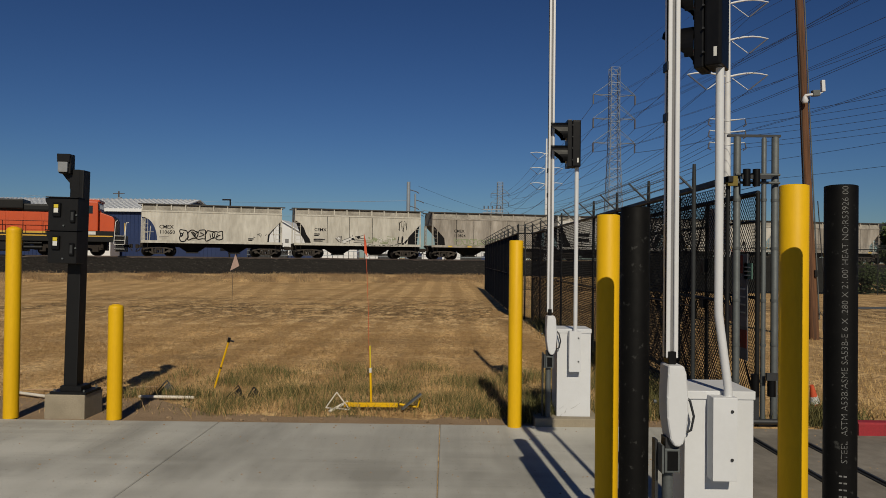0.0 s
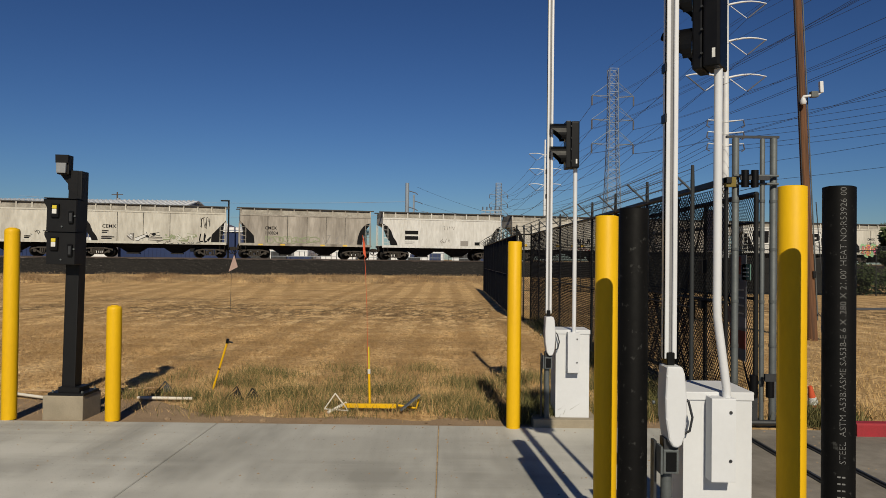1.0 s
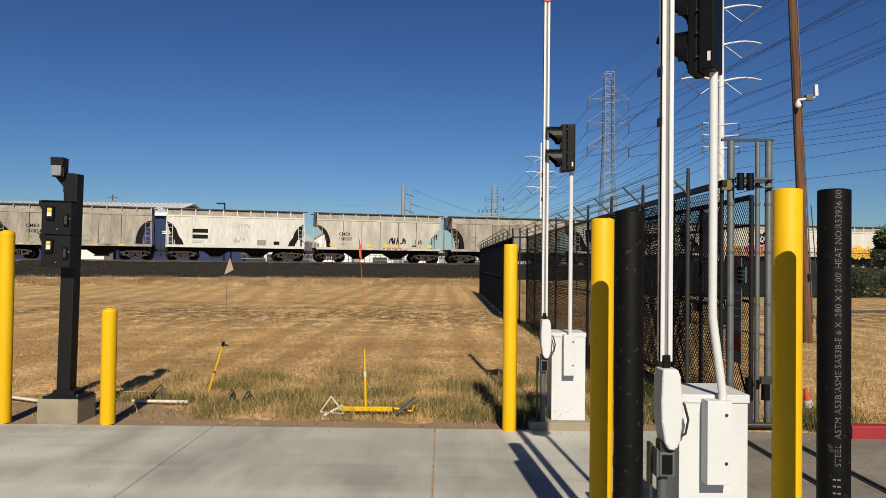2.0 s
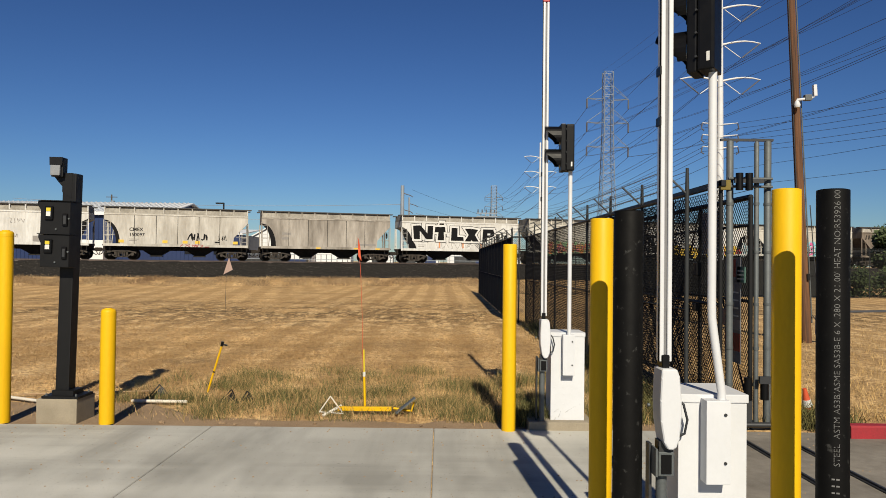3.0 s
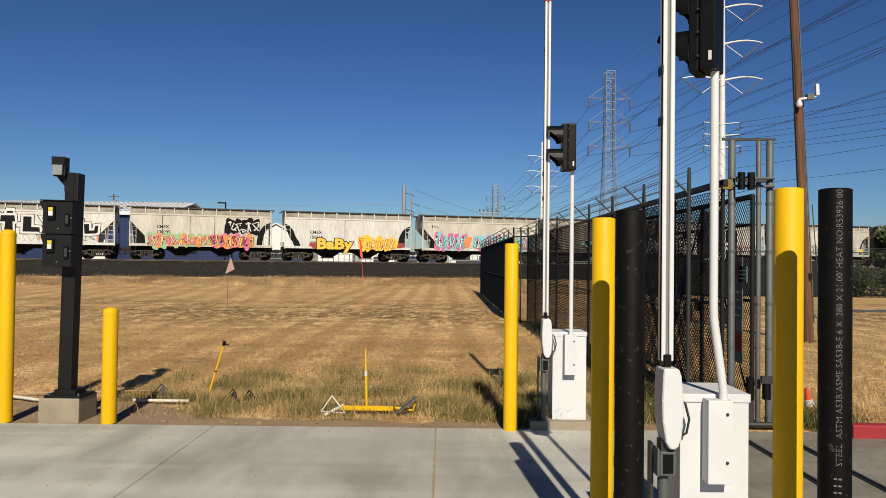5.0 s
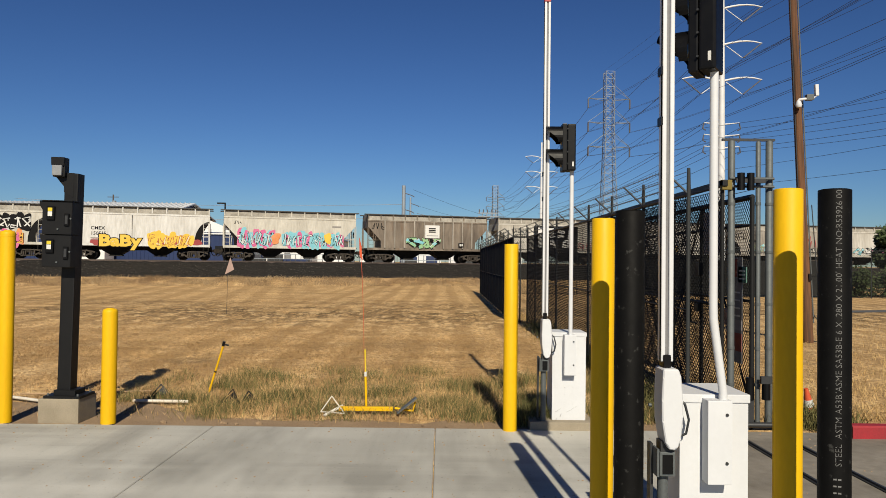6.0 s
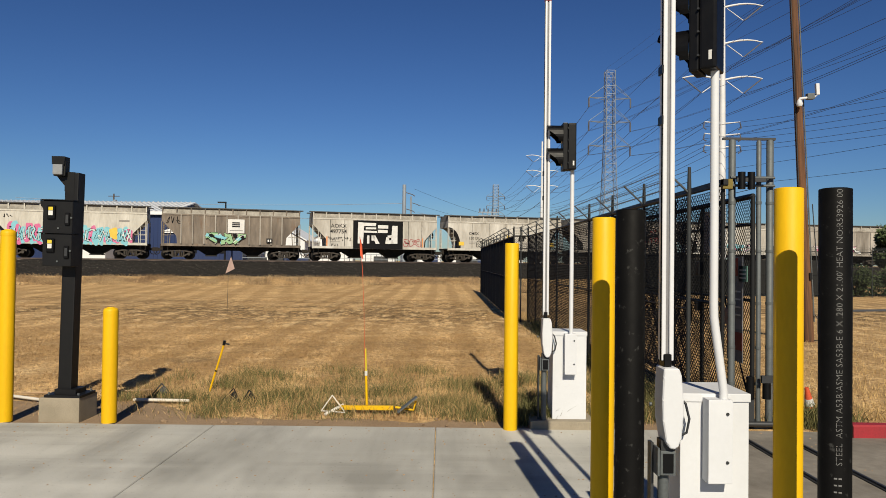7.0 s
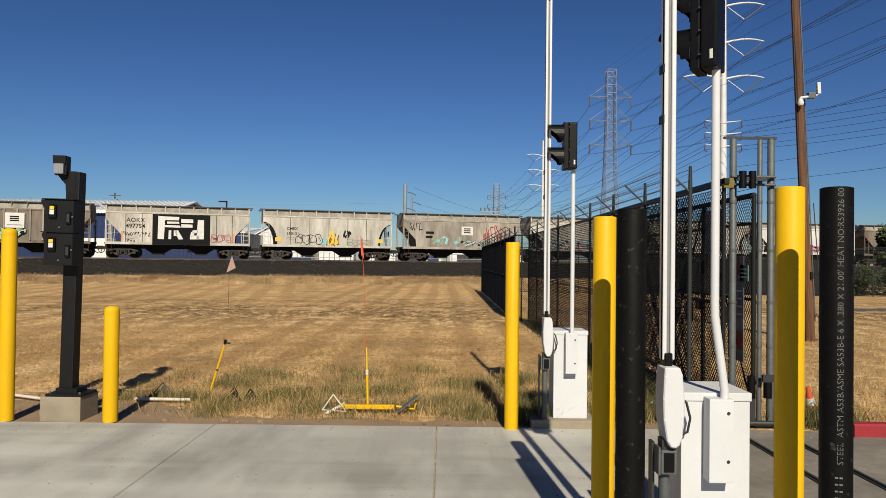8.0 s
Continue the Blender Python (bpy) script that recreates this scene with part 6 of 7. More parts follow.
def hopper_car(paint, left, right, seams, ribs, label, dark=(0.3, 0.3), sill="same", bay=2):
    """A covered hopper wagon on two bogies; x along the train, the near side at -y, z from the rail head."""
    car = thing("hopper_wagon", label, "freight wagon", group="train")
    e, top, sz = CAR_END, CAR_TOP, SILL
    lpts, rpts = end_profile(left, -1), end_profile(right, 1)
    poly = [(-e, top), (-e, lpts[0][1])] + lpts + list(reversed(rpts)) + [(e, rpts[0][1]), (e, top)]
    body = part("body", prism(fresh(), poly, -1.55, 1.55), M[paint], car)
    rp = [(-1.55, top), (-1.47, top + 0.20), (-1.32, top + 0.50), (0, top + 0.58), (1.32, top + 0.50), (1.47, top + 0.20), (1.55, top)]
    roof = part("roof", prism(fresh(), rp, -e + 0.01, e - 0.01, 'x'), M["car_roof"], car, "grimy roof")
    part("top_chord", box(fresh(), -e, e, -1.585, -1.552, top - 0.13, top - 0.02), M[paint], car)
    for y in (-1.30, 1.05):
        rb = part("running_board", box(fresh(), -e - 0.28, e + 0.28, y - 0.24, y + 0.26, 4.36, 4.44), M["walkway"], car, "dark grey roof walkway")
        for i in range(11):
            x = -e + 0.06 + (2 * e - 0.12) * i / 10
            part("bracket", box(fresh(), x - 0.045, x + 0.045, y - 0.23, y - 0.17, top - 0.04, 4.375), M[paint], rb)
    for i in range(3):
        part("hatch", box(fresh(), -4.4 + 3.2 * i, -2.2 + 3.2 * i, -0.5, 0.5, top + 0.52, top + 0.62), M[paint], roof)
    smat = M[paint] if sill == "same" else M[sill]
    for y in (-1.55, 1.45):
        part("side_sill", box(fresh(), -e, e, y, y + 0.10, 1.13, sz - 0.002), smat, car)
    for s in (-1, 1):
        part("end_platform", box(fresh(), min(s * (e - 1.3), s * (e + 0.1)), max(s * (e - 1.3), s * (e + 0.1)), -1.44, 1.44, 1.16, 1.28), M["bogie"], car)
    part("centre_sill", box(fresh(), -e - 0.2, e + 0.2, -0.25, 0.25, 0.80, 1.16), M["bogie"], car)
    lad = shared(("ladder", paint), lambda: ladder_mesh(paint))
    for s, kind, w in ((-1, left, dark[0]), (1, right, dark[1])):
        for y in (-1.53, 1.49):
            part("corner_post", box(fresh(), s * e - 0.035, s * e + 0.035, y, y + 0.05, 1.10, lpts[0][1] if s < 0 else rpts[0][1]), M[paint], car)
        part("ladder", lad, None, car, at=pose(s * (e - 0.30), -1.50, 1.02))
        part("ladder", lad, None, car, at=pose(s * (e + 0.03), 0.9, 1.02, 0, 0, 90))
        pts = end_profile(kind, s)
        # black band of width w paints the shade on the end slope sheet
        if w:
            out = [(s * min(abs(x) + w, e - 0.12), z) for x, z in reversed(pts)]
            part("slope_sheet", prism(fresh(), pts + out, -1.50, -1.2), M["ink"], car, "end slope sheet with its shade painted black")
        part("stay", tube(fresh(), [(s * (e - 0.62), -1.40, 1.25), (s * (e - 0.72), -1.40, 2.55)], 0.035, 6), M[paint], car)
        part("grab_rail", tube(fresh(), [(s * (e - 0.05), -1.46, 2.05), (s * (e - 1.0), -1.46, 2.05)], 0.022, 6), M[paint], car)
        part("coupler", shared("coupler", coupler_mesh), None, car, at=pose(s * (e + 0.12), 0, 0, 0, 0, 0 if s > 0 else 180))
        part("brake_hose", tube(fresh(), [(s * (e + 0.1), -0.35, 0.85), (s * (e + 0.25), -0.36, 0.5), (s * (e + 0.5), -0.34, 0.38)], 0.035, 6), M["bogie"], car)
        part("sill_step", box(fresh(), s * (e - 0.3) - 0.2, s * (e - 0.3) + 0.2, -1.53, -1.40, 0.72, 0.76), M["bogie"], car)
        for dx in (-0.2, 0.2):
            part("step_strap", box(fresh(), s * (e - 0.3) + dx - 0.02, s * (e - 0.3) + dx + 0.02, -1.53, -1.49, 0.74, 1.13), M["bogie"], car)
        bog = part("bogie", shared("bolster", bolster_mesh), None, car, at=pose(s * 4.45, 0, 0))
        for y in (-1.0, 1.0):
            part("side_frame", shared("frame", side_frame_mesh), None, bog, at=pose(0, y, 0, 0, 0, 0 if y < 0 else 180))
    part("brake_wheel", tube(fresh(), [(e + 0.08, 0.3, 2.5), (e + 0.12, 0.3, 2.5)], 0.26, 16), M["bogie"], car)
    xs = (-1.75, 1.75) if bay == 2 else (-2.6, 0, 2.6)
    for x in xs:
        part("hopper_bay", shared("hopper", hopper_mesh), None, car, at=pose(x, 0, 0))
    part("brake_reservoir", tube(fresh(), [(-0.5, -0.75, 0.98), (0.5, -0.75, 0.98)], 0.18, 10), M["bogie"], car)
    for x in seams:
        part("seam", box(fresh(), x - 0.020, x + 0.020, -1.564, -1.545, sz, top - 0.13), M["hopper_black"], body)
    for x in ribs:
        part("rib", box(fresh(), x - 0.05, x + 0.05, -1.66, -1.55, sz, top - 0.02), M["dirty"], body)
    for x in (-4.45 - 0.88, -4.45 + 0.88, 4.45 - 0.88, 4.45 + 0.88):
        WHEELS.append((part("wheelset", shared("wheels", wheelset_mesh), None, car, at=pose(x, 0, 0.47)), x))
    return car


WHEELS, CARS = [], []


def marks(car, mark, number, x=-4.15, z=2.4, size=0.42):
    if mark:
        part("lettering", lettering(mark, size, M["ink"], 0.006), None, car, "black lettering", at=pose(x, CAR_FACE, z))
    if number:
        part("lettering", lettering(number, size, M["ink"], 0.006), None, car, "black lettering", at=pose(x, CAR_FACE, z - 0.44))
    bars(car, x, z - 0.70, 0.75, 2, 0.05, 0.13, "spray_grey")


def plate(name, x0, x1, z0, z1, material, parent, label="", y=CAR_FACE):
    return part(name, box(fresh(), x0, x1, y - 0.004, y + 0.012, z0, z1), M[material], parent, label)


# white strokes of the painted panel on wagon twelve, as corners in metres along and above the rail
PANEL = ("-1.71 1.62 -1.22 1.60 -1.12 3.52 -1.68 3.56", "-1.15 3.22 -0.05 3.22 -0.02 3.50 -1.13 3.52", "-0.98 2.92 -0.02 2.94 -0.02 3.10 -0.98 3.10",
         "-1.16 2.62 0.10 2.60 0.05 2.78 -1.14 2.80", "0.14 3.02 1.10 3.02 1.10 3.32 0.14 3.34", "0.14 2.62 1.05 2.62 1.05 2.88 0.14 2.90",
         "1.38 1.65 1.98 1.65 1.98 3.28 1.48 3.30", "0.86 1.62 1.60 1.64 1.55 1.98 0.86 1.92", "0.86 1.85 1.20 1.90 1.20 2.22 0.95 2.26", "1.05 2.12 1.52 2.20 1.52 2.44 1.05 2.38",
         "-0.86 1.62 -0.64 1.62 -0.64 2.36 -0.84 2.36", "-0.40 2.36 -0.10 2.38 0.32 1.62 -0.05 1.60", "-0.44 1.90 -0.16 1.90 -0.16 2.37 -0.44 2.37")


def build_train():
    R = random.Random
    five = (-3.4, -1.7, 0.0, 1.7, 3.4)
    # 1
    c = hopper_car("cream", "curve", "straight", (), (), "cream covered hopper wagon with black outlined graffiti", dark=(0, 0.15))
    marks(c, "CMEX", "110650", -4.35, 2.35, 0.42)
    loops(c, R(1), -2.75, 0.75, 1.40, 2.25, 5, 0.085, "ink")
    part("graffiti", scrawl(R(2), 3.3, 4.4, 1.75, 2.05, 0.04, 5), M["ink"], c)
    bars(c, 2.9, 1.55, 0.45, 2, 0.1)
    CARS.append(c)
    # 2
    c = hopper_car("cream", "lip", "straight", (-2.9, -0.9, 1.2), (), "cream covered hopper wagon with faded graffiti along its foot", dark=(0.5, 0.9))
    marks(c, "CEMX", "", -4.05, 2.4, 0.40)
    bars(c, -4.05, 2.1, 0.5, 2, 0.09)
    bars(c, -4.1, 1.6, 1.0, 2, 0.09)
    piece(c, R(3), -2.35, 0.5, 1.4, 2.12, 3, ("spray_grey", "spray_white", "cream"), "ink", thick=0.2)
    piece(c, R(33), 0.6, 3.4, 1.4, 2.0, 4, ("spray_olive", "cream"), "spray_olive", thick=0.14)
    part("graffiti", scrawl(R(4), 3.6, 4.5, 1.45, 2.05, 0.10, 3), M["ink"], c)
    part("graffiti", scrawl(R(5), 3.6, 4.4, 2.6, 3.4, 0.035, 6), M["ink"], c)
    part("graffiti", scrawl(R(6), 0.2, 3.6, 1.17, 1.30, 0.03, 9), M["ink"], c)
    CARS.append(c)
    # 3
    c = hopper_car("dirty", "straight", "curve", five, (), "dirt-streaked grey-brown covered hopper wagon", dark=(0.9, 0.5))
    marks(c, "CMEX", "110824", -3.65, 2.55, 0.38)
    loops(c, R(7), -3.6, 1.0, 1.40, 1.95, 6, 0.07, "spray_olive")
    part("graffiti", scrawl(R(8), 1.2, 4.2, 1.45, 2.1, 0.05, 5), M["spray_grey"], c)
    for x in (-4.2, -2.3, 1.2, 3.2):
        plate("reflector", x, x + 0.4, 1.16, 1.28, "spray_yellow", c)
    CARS.append(c)
    # 4
    c = hopper_car("white_car", "lip", "lip", (), (), "white covered hopper wagon with a dark striped panel", dark=(0.6, 0.6))
    for z in (2.38, 1.88):
        plate("marking_bar", -3.65, -2.4, z, z + 0.34, "ink", c)
    plate("patch", 1.7, 2.45, 1.38, 1.85, "spray_grey", c)
    plate("patch", 3.1, 3.6, 1.45, 1.75, "ink", c)
    part("graffiti", scrawl(R(9), -0.4, 0.6, 1.65, 2.0, 0.05, 4), M["spray_grey"], c)
    part("graffiti", scrawl(R(10), 0.0, 1.1, 2.9, 3.2, 0.04, 5), M["spray_grey"], c)
    bars(c, -3.65, 1.65, 0.9, 2, 0.05, 0.12, "spray_grey")
    CARS.append(c)
    # 5
    c = hopper_car("grey_cream", "curve", "straight", five, (), "weathered cream covered hopper wagon with a black spray tag", dark=(0.3, 0))
    marks(c, "CMEX", "150097", -3.8, 2.40, 0.40)
    part("graffiti", scrawl(R(11), 0.8, 2.5, 1.75, 2.2, 0.10, 8), M["ink"], c, "black spray tag")
    part("graffiti", scrawl(R(61), 3.3, 4.1, 1.75, 2.1, 0.04, 4), M["ink"], c)
    bars(c, 3.0, 1.5, 0.4, 1, 0.12)
    for x in (-4.6, -1.2, 0.4, 1.4, 4.5):
        plate("reflector", x, x + 0.4, 1.42, 1.66, "spray_yellow", c)
    part("graffiti", scrawl(R(12), 0.2, 2.6, 1.15, 1.32, 0.05, 6), M["spray_red"], c)
    CARS.append(c)
    # 6
    c = hopper_car("dirty", "curve", "straight", five, (), "plain dusty grey-brown covered hopper wagon", dark=(0.4, 0))
    bars(c, -4.0, 2.35, 0.8, 2, 0.20, 0.42, "spray_grey")
    bars(c, 2.6, 1.5, 1.8, 1, 0.16, 0.2, "spray_grey")
    for x in (-1.0, 2.4, 4.4):
        plate("reflector", x, x + 0.4, 1.16, 1.28, "spray_yellow", c)
    CARS.append(c)
    # 7
    c = hopper_car("white_car", "lip", "straight", (), (), "white covered hopper wagon with huge black block-letter graffiti", dark=(0.6, 0))
    block_letters(c)
    part("graffiti", scrawl(R(13), 0.6, 4.4, 1.55, 1.95, 0.03, 7), M["ink"], c)
    marks(c, "", "140346", -4.2, 2.35, 0.32)
    for x in (-2.2, 0.1, 1.9, 4.4):
        plate("reflector", x, x + 0.14, 1.42, 2.0, "spray_orange", c)
    part("graffiti", scrawl(R(14), -2.4, 1.2, 1.4, 1.85, 0.03, 8), M["spray_grey"], c)
    CARS.append(c)
    # 8
    c = hopper_car("cream", "straight", "curve", (-3.2, -1.0, 1.0), (), "cream covered hopper wagon with pink and orange graffiti", dark=(0.9, 0.5))
    marks(c, "CMEX", "130085", -3.65, 2.65, 0.36)
    piece(c, R(15), -4.3, 0.5, 1.14, 2.15, 14, ("spray_pink", "spray_orange", "spray_pink", "spray_yellow"), "spray_red", ("spray_green", "spray_green", "spray_orange"), thick=0.2)
    piece(c, R(16), 0.6, 4.1, 1.14, 2.15, 11, ("spray_red", "spray_orange", "spray_yellow"), "ink", ("spray_orange", "spray_pink"), thick=0.16)
    piece(c, R(17), 2.0, 4.6, 2.35, 3.45, 6, ("spray_white",), "ink", ("ink",), thick=0.10)
    CARS.append(c)
    # 9
    c = hopper_car("white_car", "lip", "curve", (-0.4,), (), "cream-white covered hopper wagon with fat yellow graffiti lettering", dark=(0.55, 0.55))
    marks(c, "CMEX", "150515", -3.55, 2.45, 0.40)
    part("graffiti_cloud", flat(bubble(R(18), 4.4, 1.5, 1.4, 0.5), M["spray_red"], CAR_FACE), None, c)
    part("graffiti_cloud", flat(bubble(R(19), -3.1, 1.45, 1.0, 0.5), M["spray_red"], CAR_FACE), None, c)
    word(c, "graffiti_word", "BaBy", -2.95, 1.14, 1.28, ("ink", "spray_yellow"), (0.12, 0.06), 1.26)
    piece(c, R(20), 0.95, 4.2, 1.10, 2.15, 8, ("spray_yellow",), "spray_red", ("spray_yellow",), thick=0.24)
    CARS.append(c)
    # 10
    c = hopper_car("cream", "straight", "straight", (), (), "cream covered hopper wagon with a long turquoise and pink mural", dark=(0.35, 0))
    piece(c, R(21), -4.5, -1.6, 1.3, 2.65, 9, ("spray_cyan", "spray_white", "spray_cyan"), "ink", ("spray_pink", "spray_cyan"), thick=0.22)
    piece(c, R(22), -0.7, 4.5, 1.3, 2.5, 17, ("spray_cyan", "spray_white", "spray_cyan"), "ink", ("spray_cyan", "spray_pink", "spray_cyan"), thick=0.2)
    part("graffiti_spot", flat(bubble(R(23), -1.35, 2.0, 0.75, 0.9), M["spray_orange"], CAR_FACE - 0.04), None, c)
    part("graffiti_spot", flat(bubble(R(24), 3.2, 2.1, 0.7, 0.8), M["spray_yellow"], CAR_FACE - 0.04), None, c)
    part("graffiti", scrawl(R(25), -5.0, -4.2, 3.25, 3.5, 0.04, 4), M["ink"], c)
    plate("rust_patch", 3.6, 4.4, 3.05, 3.2, "spray_grey", c)
    CARS.append(c)
    # 11
    c = hopper_car("brown_car", "straight", "straight", (), tuple(-4.2 + 0.93 * i for i in range(10)), "rusty brown ribbed covered hopper wagon with a white panel", dark=(0, 0))
    pl = part("placard", box(fresh(), -0.40, 0.98, -1.690, -1.662, 2.30, 3.50), M["spray_white"], c, "white square placard")
    for z in (3.14, 2.98, 2.82):
        part("placard_bar", box(fresh(), -0.05, 0.60, -1.697, -1.689, z, z + 0.11), M["ink"], pl)
    part("placard_bar", box(fresh(), -0.25, 0.85, -1.697, -1.689, 2.50, 2.56), M["sign_grey"], pl)
    piece(c, R(26), -2.1, 1.0, 1.34, 2.28, 4, ("spray_green", "spray_cyan", "spray_green"), "ink", y=-1.665, thick=0.3)
    part("graffiti", scrawl(R(27), -5.4, -4.2, 3.1, 3.6, 0.05, 4), M["ink"], c)
    pl = part("plate", box(fresh(), 2.85, 3.35, -1.69, -1.662, 1.5, 1.9), M["ink"], c)
    for x in (2.95, 3.14):
        part("plate_mark", box(fresh(), x, x + 0.12, -1.697, -1.689, 1.6, 1.8), M["spray_white"], pl)
    CARS.append(c)
    # 12
    c = hopper_car("grey_cream", "straight", "straight", (-4.2, -2.9, 3.0, 4.3), (), "cream covered hopper wagon with a large black and white painted panel", dark=(0, 0.12))
    part("lettering", lettering("AOKX", 0.5, M["ink"], 0.004), None, c, at=pose(-4.15, CAR_FACE, 3.0))
    part("lettering", lettering("497754", 0.5, M["ink"], 0.010), None, c, at=pose(-4.2, CAR_FACE, 2.50))
    part("graffiti", scrawl(R(28), -4.4, -2.3, 1.85, 2.15, 0.045, 10), M["ink"], c)
    bars(c, -4.2, 1.72, 0.9, 2, 0.05, 0.13, "spray_grey")
    part("graffiti", scrawl(R(62), -4.1, -3.4, 1.38, 1.52, 0.04, 4), M["ink"], c)
    pn = part("painted_panel", box(fresh(), -2.13, 2.49, -1.568, -1.545, 1.145, 3.70), M["ink"], c, "black painted panel")
    for s in PANEL:
        v = [float(q) for q in s.split()]
        part("panel_stroke", prism(fresh(), [(v[i], v[i + 1]) for i in range(0, len(v), 2)], -1.580, -1.5685), M["spray_white"], pn)
    loops(c, R(29), 2.55, 4.2, 1.42, 2.05, 3, 0.05, "spray_red")
    bars(c, 2.75, 1.65, 0.35, 1, 0.12)
    for x in (-4.55, 4.3):
        plate("rust_streak", x, x + 0.12, 1.36, 2.2, "spray_orange", c)
    CARS.append(c)
    # 13
    c = hopper_car("grey_cream", "curve", "curve", five, (), "cream covered hopper wagon with sketchy graffiti and a yellow figure-like blot", dark=(0.35, 0.2))
    marks(c, "CMEX", "150131", -3.72, 2.62, 0.36)
    loops(c, R(30), -2.9, -0.6, 1.40, 2.25, 4, 0.05, "ink")
    part("graffiti_spot", flat([(-0.2, 1.36), (0.95, 1.38), (0.75, 1.95), (0.42, 2.25), (0.40, 2.62), (0.08, 2.62), (0.05, 2.2), (-0.1, 1.8)], M["spray_yellow"], CAR_FACE - 0.012), None, c)
    part("stroke", scrawl(R(63), -0.2, 0.9, 1.4, 2.3, 0.05, 5, CAR_FACE - 0.02), M["ink"], c)
    part("graffiti_spot", flat(bubble(R(32), -0.35, 1.65, 0.6, 0.5), M["spray_cyan"], CAR_FACE - 0.006), None, c)
    part("graffiti", scrawl(R(34), 1.3, 2.0, 2.05, 2.6, 0.12, 4), M["ink"], c)
    loops(c, R(35), 1.7, 4.0, 1.4, 1.9, 5, 0.045, "spray_grey")
    for x in (-4.7, 4.45):
        plate("reflector", x, x + 0.5, 1.6, 1.95, "spray_yellow", c)
    CARS.append(c)
    # 14
    c = hopper_car("dirty", "straight", "straight", (), (), "grey covered hopper wagon with a white placard and red scrawls", dark=(0.6, 0.5))
    bars(c, -3.6, 2.55, 0.8, 2, 0.22, 0.40)
    pl = plate("placard", -0.13, 1.0, 2.5, 3.3, "spray_white", c)
    for z in (3.04, 2.86, 2.68):
        part("placard_bar", box(fresh(), 0.1, 0.75, CAR_FACE - 0.011, CAR_FACE - 0.0035, z, z + 0.10), M["ink"], pl)
    piece(c, R(36), -2.8, -0.3, 1.5, 2.45, 3, ("spray_olive", "spray_cyan"), "spray_grey")
    piece(c, R(37), -0.2, 4.2, 1.38, 2.05, 6, ("spray_cyan", "dirty"), "ink", thick=0.16)
    part("graffiti", scrawl(R(38), 2.0, 4.4, 2.2, 3.3, 0.08, 7), M["spray_red"], c)
    part("graffiti", scrawl(R(64), -5.2, -3.9, 2.9, 3.5, 0.06, 4), M["ink"], c)
    CARS.append(c)
    # the rest of the train, seen only through the fence
    for k, p in enumerate(("grey_cream", "dirty", "white_car", "brown_car", "cream")):
        c = hopper_car(p, "straight", "curve", five if k % 2 else (), (), "weathered covered hopper wagon further back in the train")
        piece(c, R(50 + k), -3.6, 2.0, 1.4, 2.2, 5, ("spray_cyan", "spray_white", "spray_pink")[k % 3:], "ink")
        CARS.append(c)


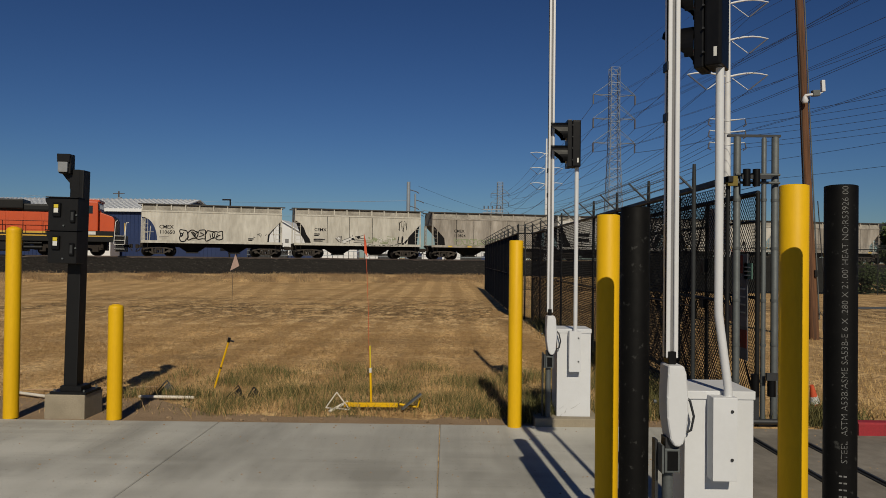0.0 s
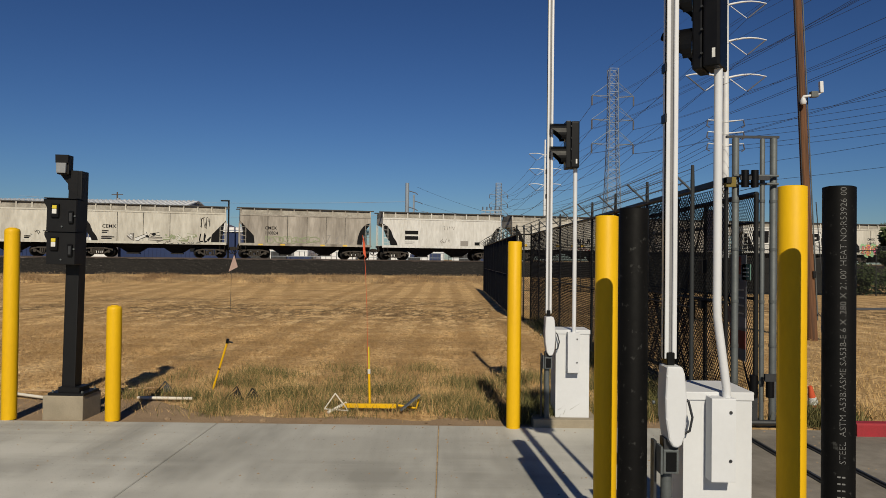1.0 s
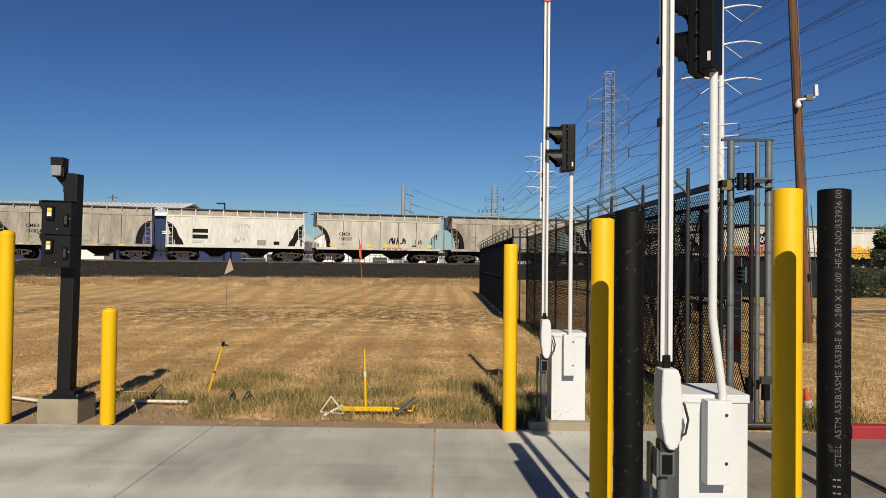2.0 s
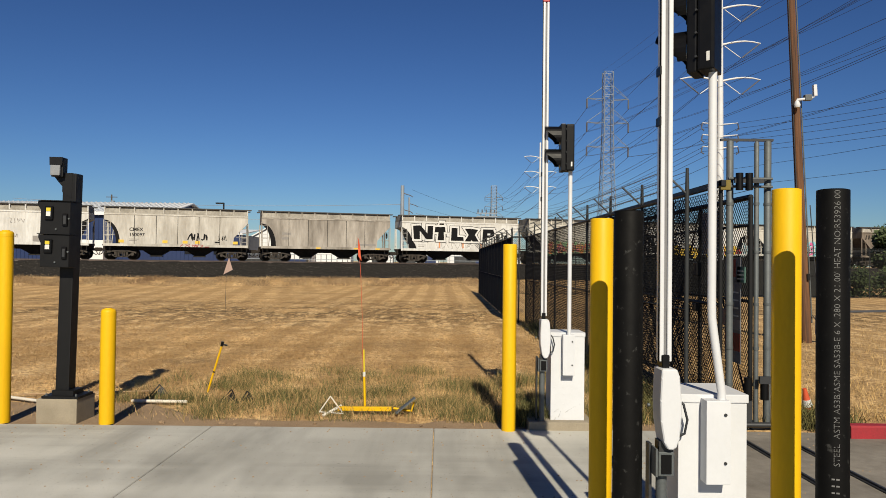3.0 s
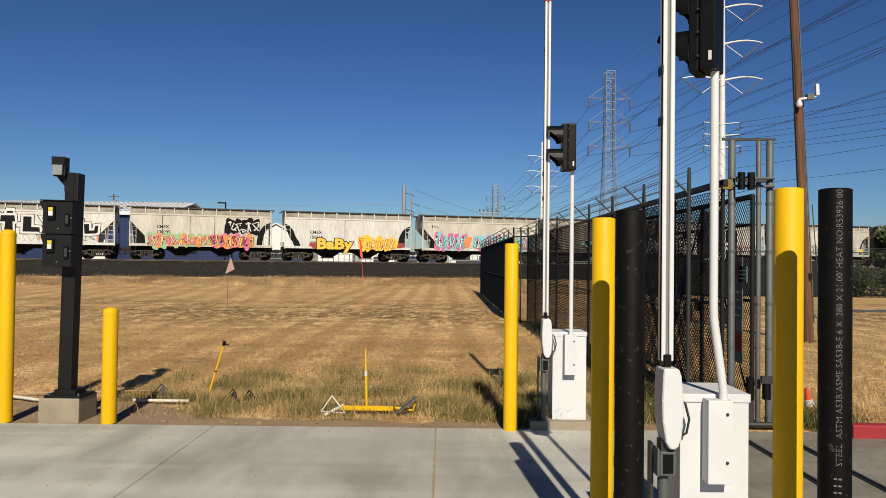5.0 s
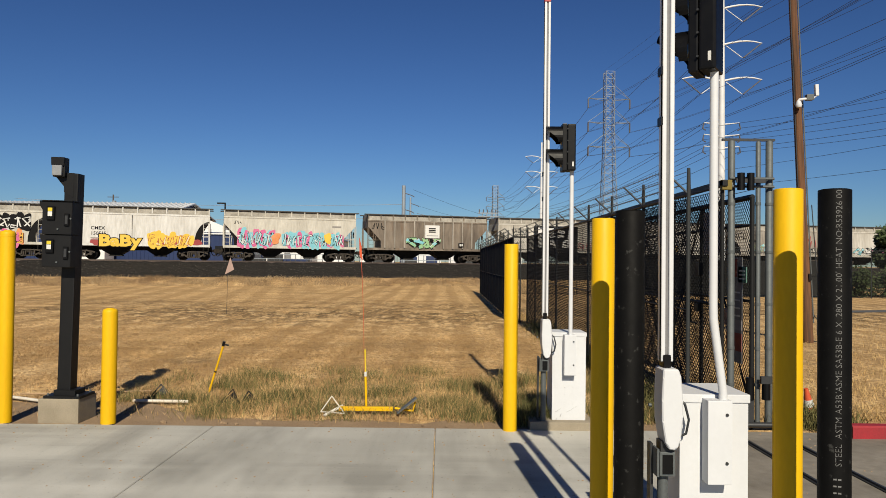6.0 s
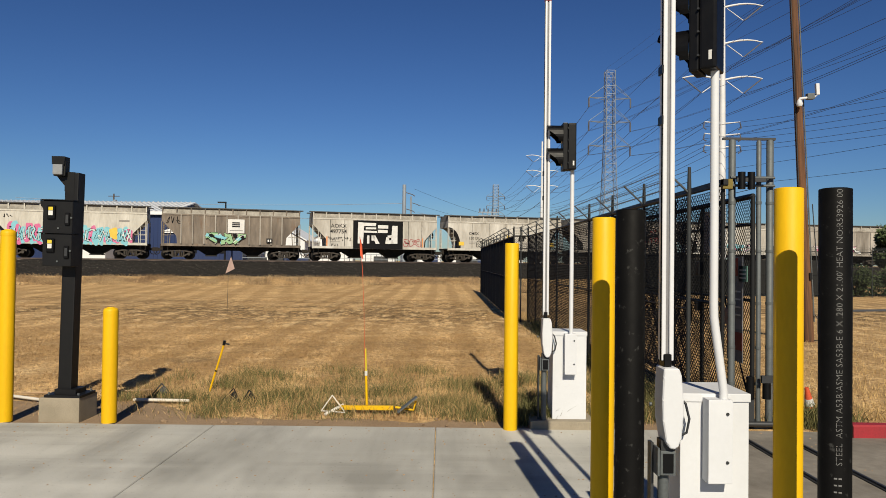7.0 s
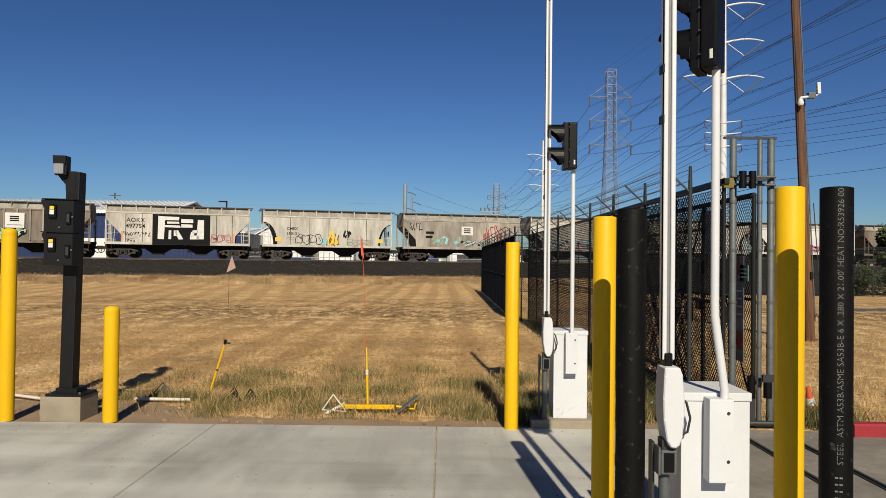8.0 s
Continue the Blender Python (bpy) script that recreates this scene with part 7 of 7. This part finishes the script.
def build_locomotive():
    t = thing("locomotive", "orange and black diesel locomotive with yellow handrails", "locomotive", group="train")
    e = 11.0
    part("underframe", box(fresh(), -e + 0.3, e - 0.9, -1.5, 1.5, 1.15, 1.78), M["loco_black"], t)
    part("lower_band", box(fresh(), 6.6, 10.0, -1.512, -1.0, 1.72, 2.02), M["loco_black"], t, "black lower band")
    part("stripe", box(fresh(), -e + 0.4, e - 1.1, -1.515, -1.5, 1.55, 1.64), M["loco_yellow"], t, "yellow stripe")
    part("hood", bevel(box(fresh(), -e + 1.0, 6.9, -1.0, 1.0, 1.72, 3.55), 0.05), M["loco_orange"], t, "orange engine hood")
    part("hood_roof", bevel(box(fresh(), -e + 1.0, 6.9, -1.12, 1.12, 3.55, 4.15), 0.15), M["loco_black"], t, "black hood roof")
    part("radiator", bevel(box(fresh(), -1.0, 3.2, -1.3, 1.3, 3.7, 4.5), 0.12), M["loco_black"], t)
    part("hood_stripe", box(fresh(), -e + 1.0, 6.9, -1.012, -1.0, 1.78, 1.95), M["loco_yellow"], t)
    for i in range(12):
        part("hood_door", bevel(box(fresh(), -9.6 + 1.3 * i, -8.5 + 1.3 * i, -1.02, -0.99, 2.05, 3.4), 0.008, 1), M["loco_orange"], t)
    cab = part("cab", bevel(box(fresh(), 6.6, 8.75, -1.5, 1.5, 1.98, 4.45), 0.08), M["loco_orange"], t, "orange cab")
    part("cab_roof", bevel(box(fresh(), 6.5, 8.85, -1.45, 1.45, 4.42, 4.62), 0.06), M["loco_orange"], cab)
    for x in (6.95, 7.75):
        part("window", box(fresh(), x, x + 0.6, -1.52, -1.49, 3.45, 4.1), M["window_dark"], cab)
    bm = prism(fresh(), [(8.7, 1.72), (9.95, 1.72), (9.95, 3.0), (9.8, 3.25), (8.95, 3.55), (8.7, 4.3)], -1.05, 1.05)
    part("nose", bevel(bm, 0.06), M["loco_orange"], t, "orange nose")
    part("nose_front", prism(fresh(), [(9.96, 1.78), (10.12, 1.78), (10.12, 2.9), (9.96, 3.2)], -1.0, 1.0), M["loco_black"], t, "black nose front")
    part("nose_top", prism(fresh(), [(9.82, 3.26), (8.97, 3.57), (8.97, 3.62), (9.84, 3.30)], -0.95, 0.95), M["loco_black"], t)
    part("windscreen", prism(fresh(), [(8.74, 3.72), (8.86, 3.68), (8.80, 4.25), (8.74, 4.25)], -1.2, 1.2), M["window_dark"], t)
    part("plate", box(fresh(), 7.9, 8.6, -1.53, -1.5, 1.72, 1.98), M["label_white"], t)
    st = part("steps", box(fresh(), 10.0, 10.8, -1.5, -1.1, 0.5, 0.56), M["loco_black"], t)
    for i in range(4):
        part("step", box(fresh(), 10.0, 10.8, -1.50, -1.1, 0.55 + 0.36 * i, 0.58 + 0.36 * i), M["loco_black"], st)
        part("step_edge", box(fresh(), 10.0, 10.8, -1.53, -1.50, 0.55 + 0.36 * i, 0.59 + 0.36 * i), M["label_white"], st)
    part("pilot", box(fresh(), 10.1, 10.75, -1.4, 1.4, 0.35, 1.7), M["loco_black"], t)
    for pts in ([(9.98, -1.5, 1.0), (10.1, -1.5, 2.8), (10.25, -1.5, 2.95)], [(10.82, -1.5, 1.0), (10.9, -1.5, 2.7), (11.1, -1.4, 2.8)], [(10.75, -1.3, 1.7), (10.9, -1.3, 2.8)]):
        part("handrail", tube(fresh(), pts, 0.03, 8), M["label_white"], t, "pale handrail")
    part("end_gate", box(fresh(), 10.72, 10.78, -1.1, -0.4, 1.72, 2.75), M["loco_yellow"], t)
    for i in range(12):
        part("stanchion", tube(fresh(), [(-9.8 + 1.45 * i, -1.48, 1.72), (-9.8 + 1.45 * i, -1.48, 2.75)], 0.025, 6), M["loco_black"], t)
    part("handrail", tube(fresh(), [(-9.8, -1.48, 2.75), (6.4, -1.48, 2.75)], 0.025, 6), M["loco_black"], t)
    part("fuel_tank", bevel(box(fresh(), -3.2, 3.2, -1.35, 1.35, 0.30, 1.25), 0.12), M["loco_black"], t)
    for z in (0.62, 0.98):
        part("air_reservoir", tube(fresh(), [(3.3, -1.2, z), (4.6, -1.2, z)], 0.16, 12), M["loco_black"], t)
    for s in (-1, 1):
        b = part("bogie", box(fresh(), -2.75, 2.75, -0.55, 0.55, 0.42, 1.22), M["loco_black"], t, at=pose(s * 6.6, 0, 0))
        for x in (-1.95, 0, 1.95):
            part("spring", tube(fresh(), [(x + 0.5, -1.08, 0.6), (x + 0.5, -1.08, 1.2)], 0.13, 10), M["bogie"], b)
            part("journal_box", bevel(box(fresh(), x - 0.24, x + 0.24, -1.2, -1.0, 0.28, 0.72), 0.03, 1), M["bogie"], b)
        for y in (-1.12, 0.98):
            bm = prism(fresh(), [(-2.6, 0.55), (-2.4, 0.95), (2.4, 0.95), (2.6, 0.55), (2.2, 0.42), (1.2, 0.70), (0.6, 0.42), (-0.6, 0.42), (-1.2, 0.70), (-2.2, 0.42)], y, y + 0.14)
            part("side_frame", bm, M["bogie"], b)
        for x in (-1.95, 0, 1.95):
            WHEELS.append((part("wheelset", shared("wheels", wheelset_mesh), None, t, at=pose(s * 6.6 + x, 0, 0.47)), s * 6.6 + x))
    part("coupler", shared("coupler", coupler_mesh), None, t, at=pose(10.8, 0, 0))
    part("coupler", shared("coupler", coupler_mesh), None, t, at=pose(-10.8, 0, 0, 0, 0, 180))
    return t


def rolling(q0):
    """Where a vehicle whose middle starts q0 metres along the track stands, time by time."""
    rows = []
    for i in range(81):
        q = q0 - travelled(i / 10)
        p = track(q, 0, RAIL_Z)
        rows.append((i / 10, pose(p.x, p.y, p.z, 0, 0, heading(q))))
    return rows


def motions():
    walk(LOCO, rolling(-11.55))
    for k, c in enumerate(CARS):
        walk(c, rolling(FIRST + k * PITCH))
    turn = [(i / 30, math.degrees(-travelled(i / 30) / 0.47)) for i in range(241)]
    for w, x in WHEELS:
        walk(w, [(t, pose(x, 0, 0.47, 0, a, 0)) for t, a in turn])


# ---------------------------------------------------------------- build
build_ground()
build_embankment()
build_gates()
build_intercom()
build_bollards()
build_fence()
build_sliding_gate()
build_power()
build_buildings()
build_trees()
LOCO = build_locomotive()
build_train()
build_small()
build_grass()
build_concrete()
motions()
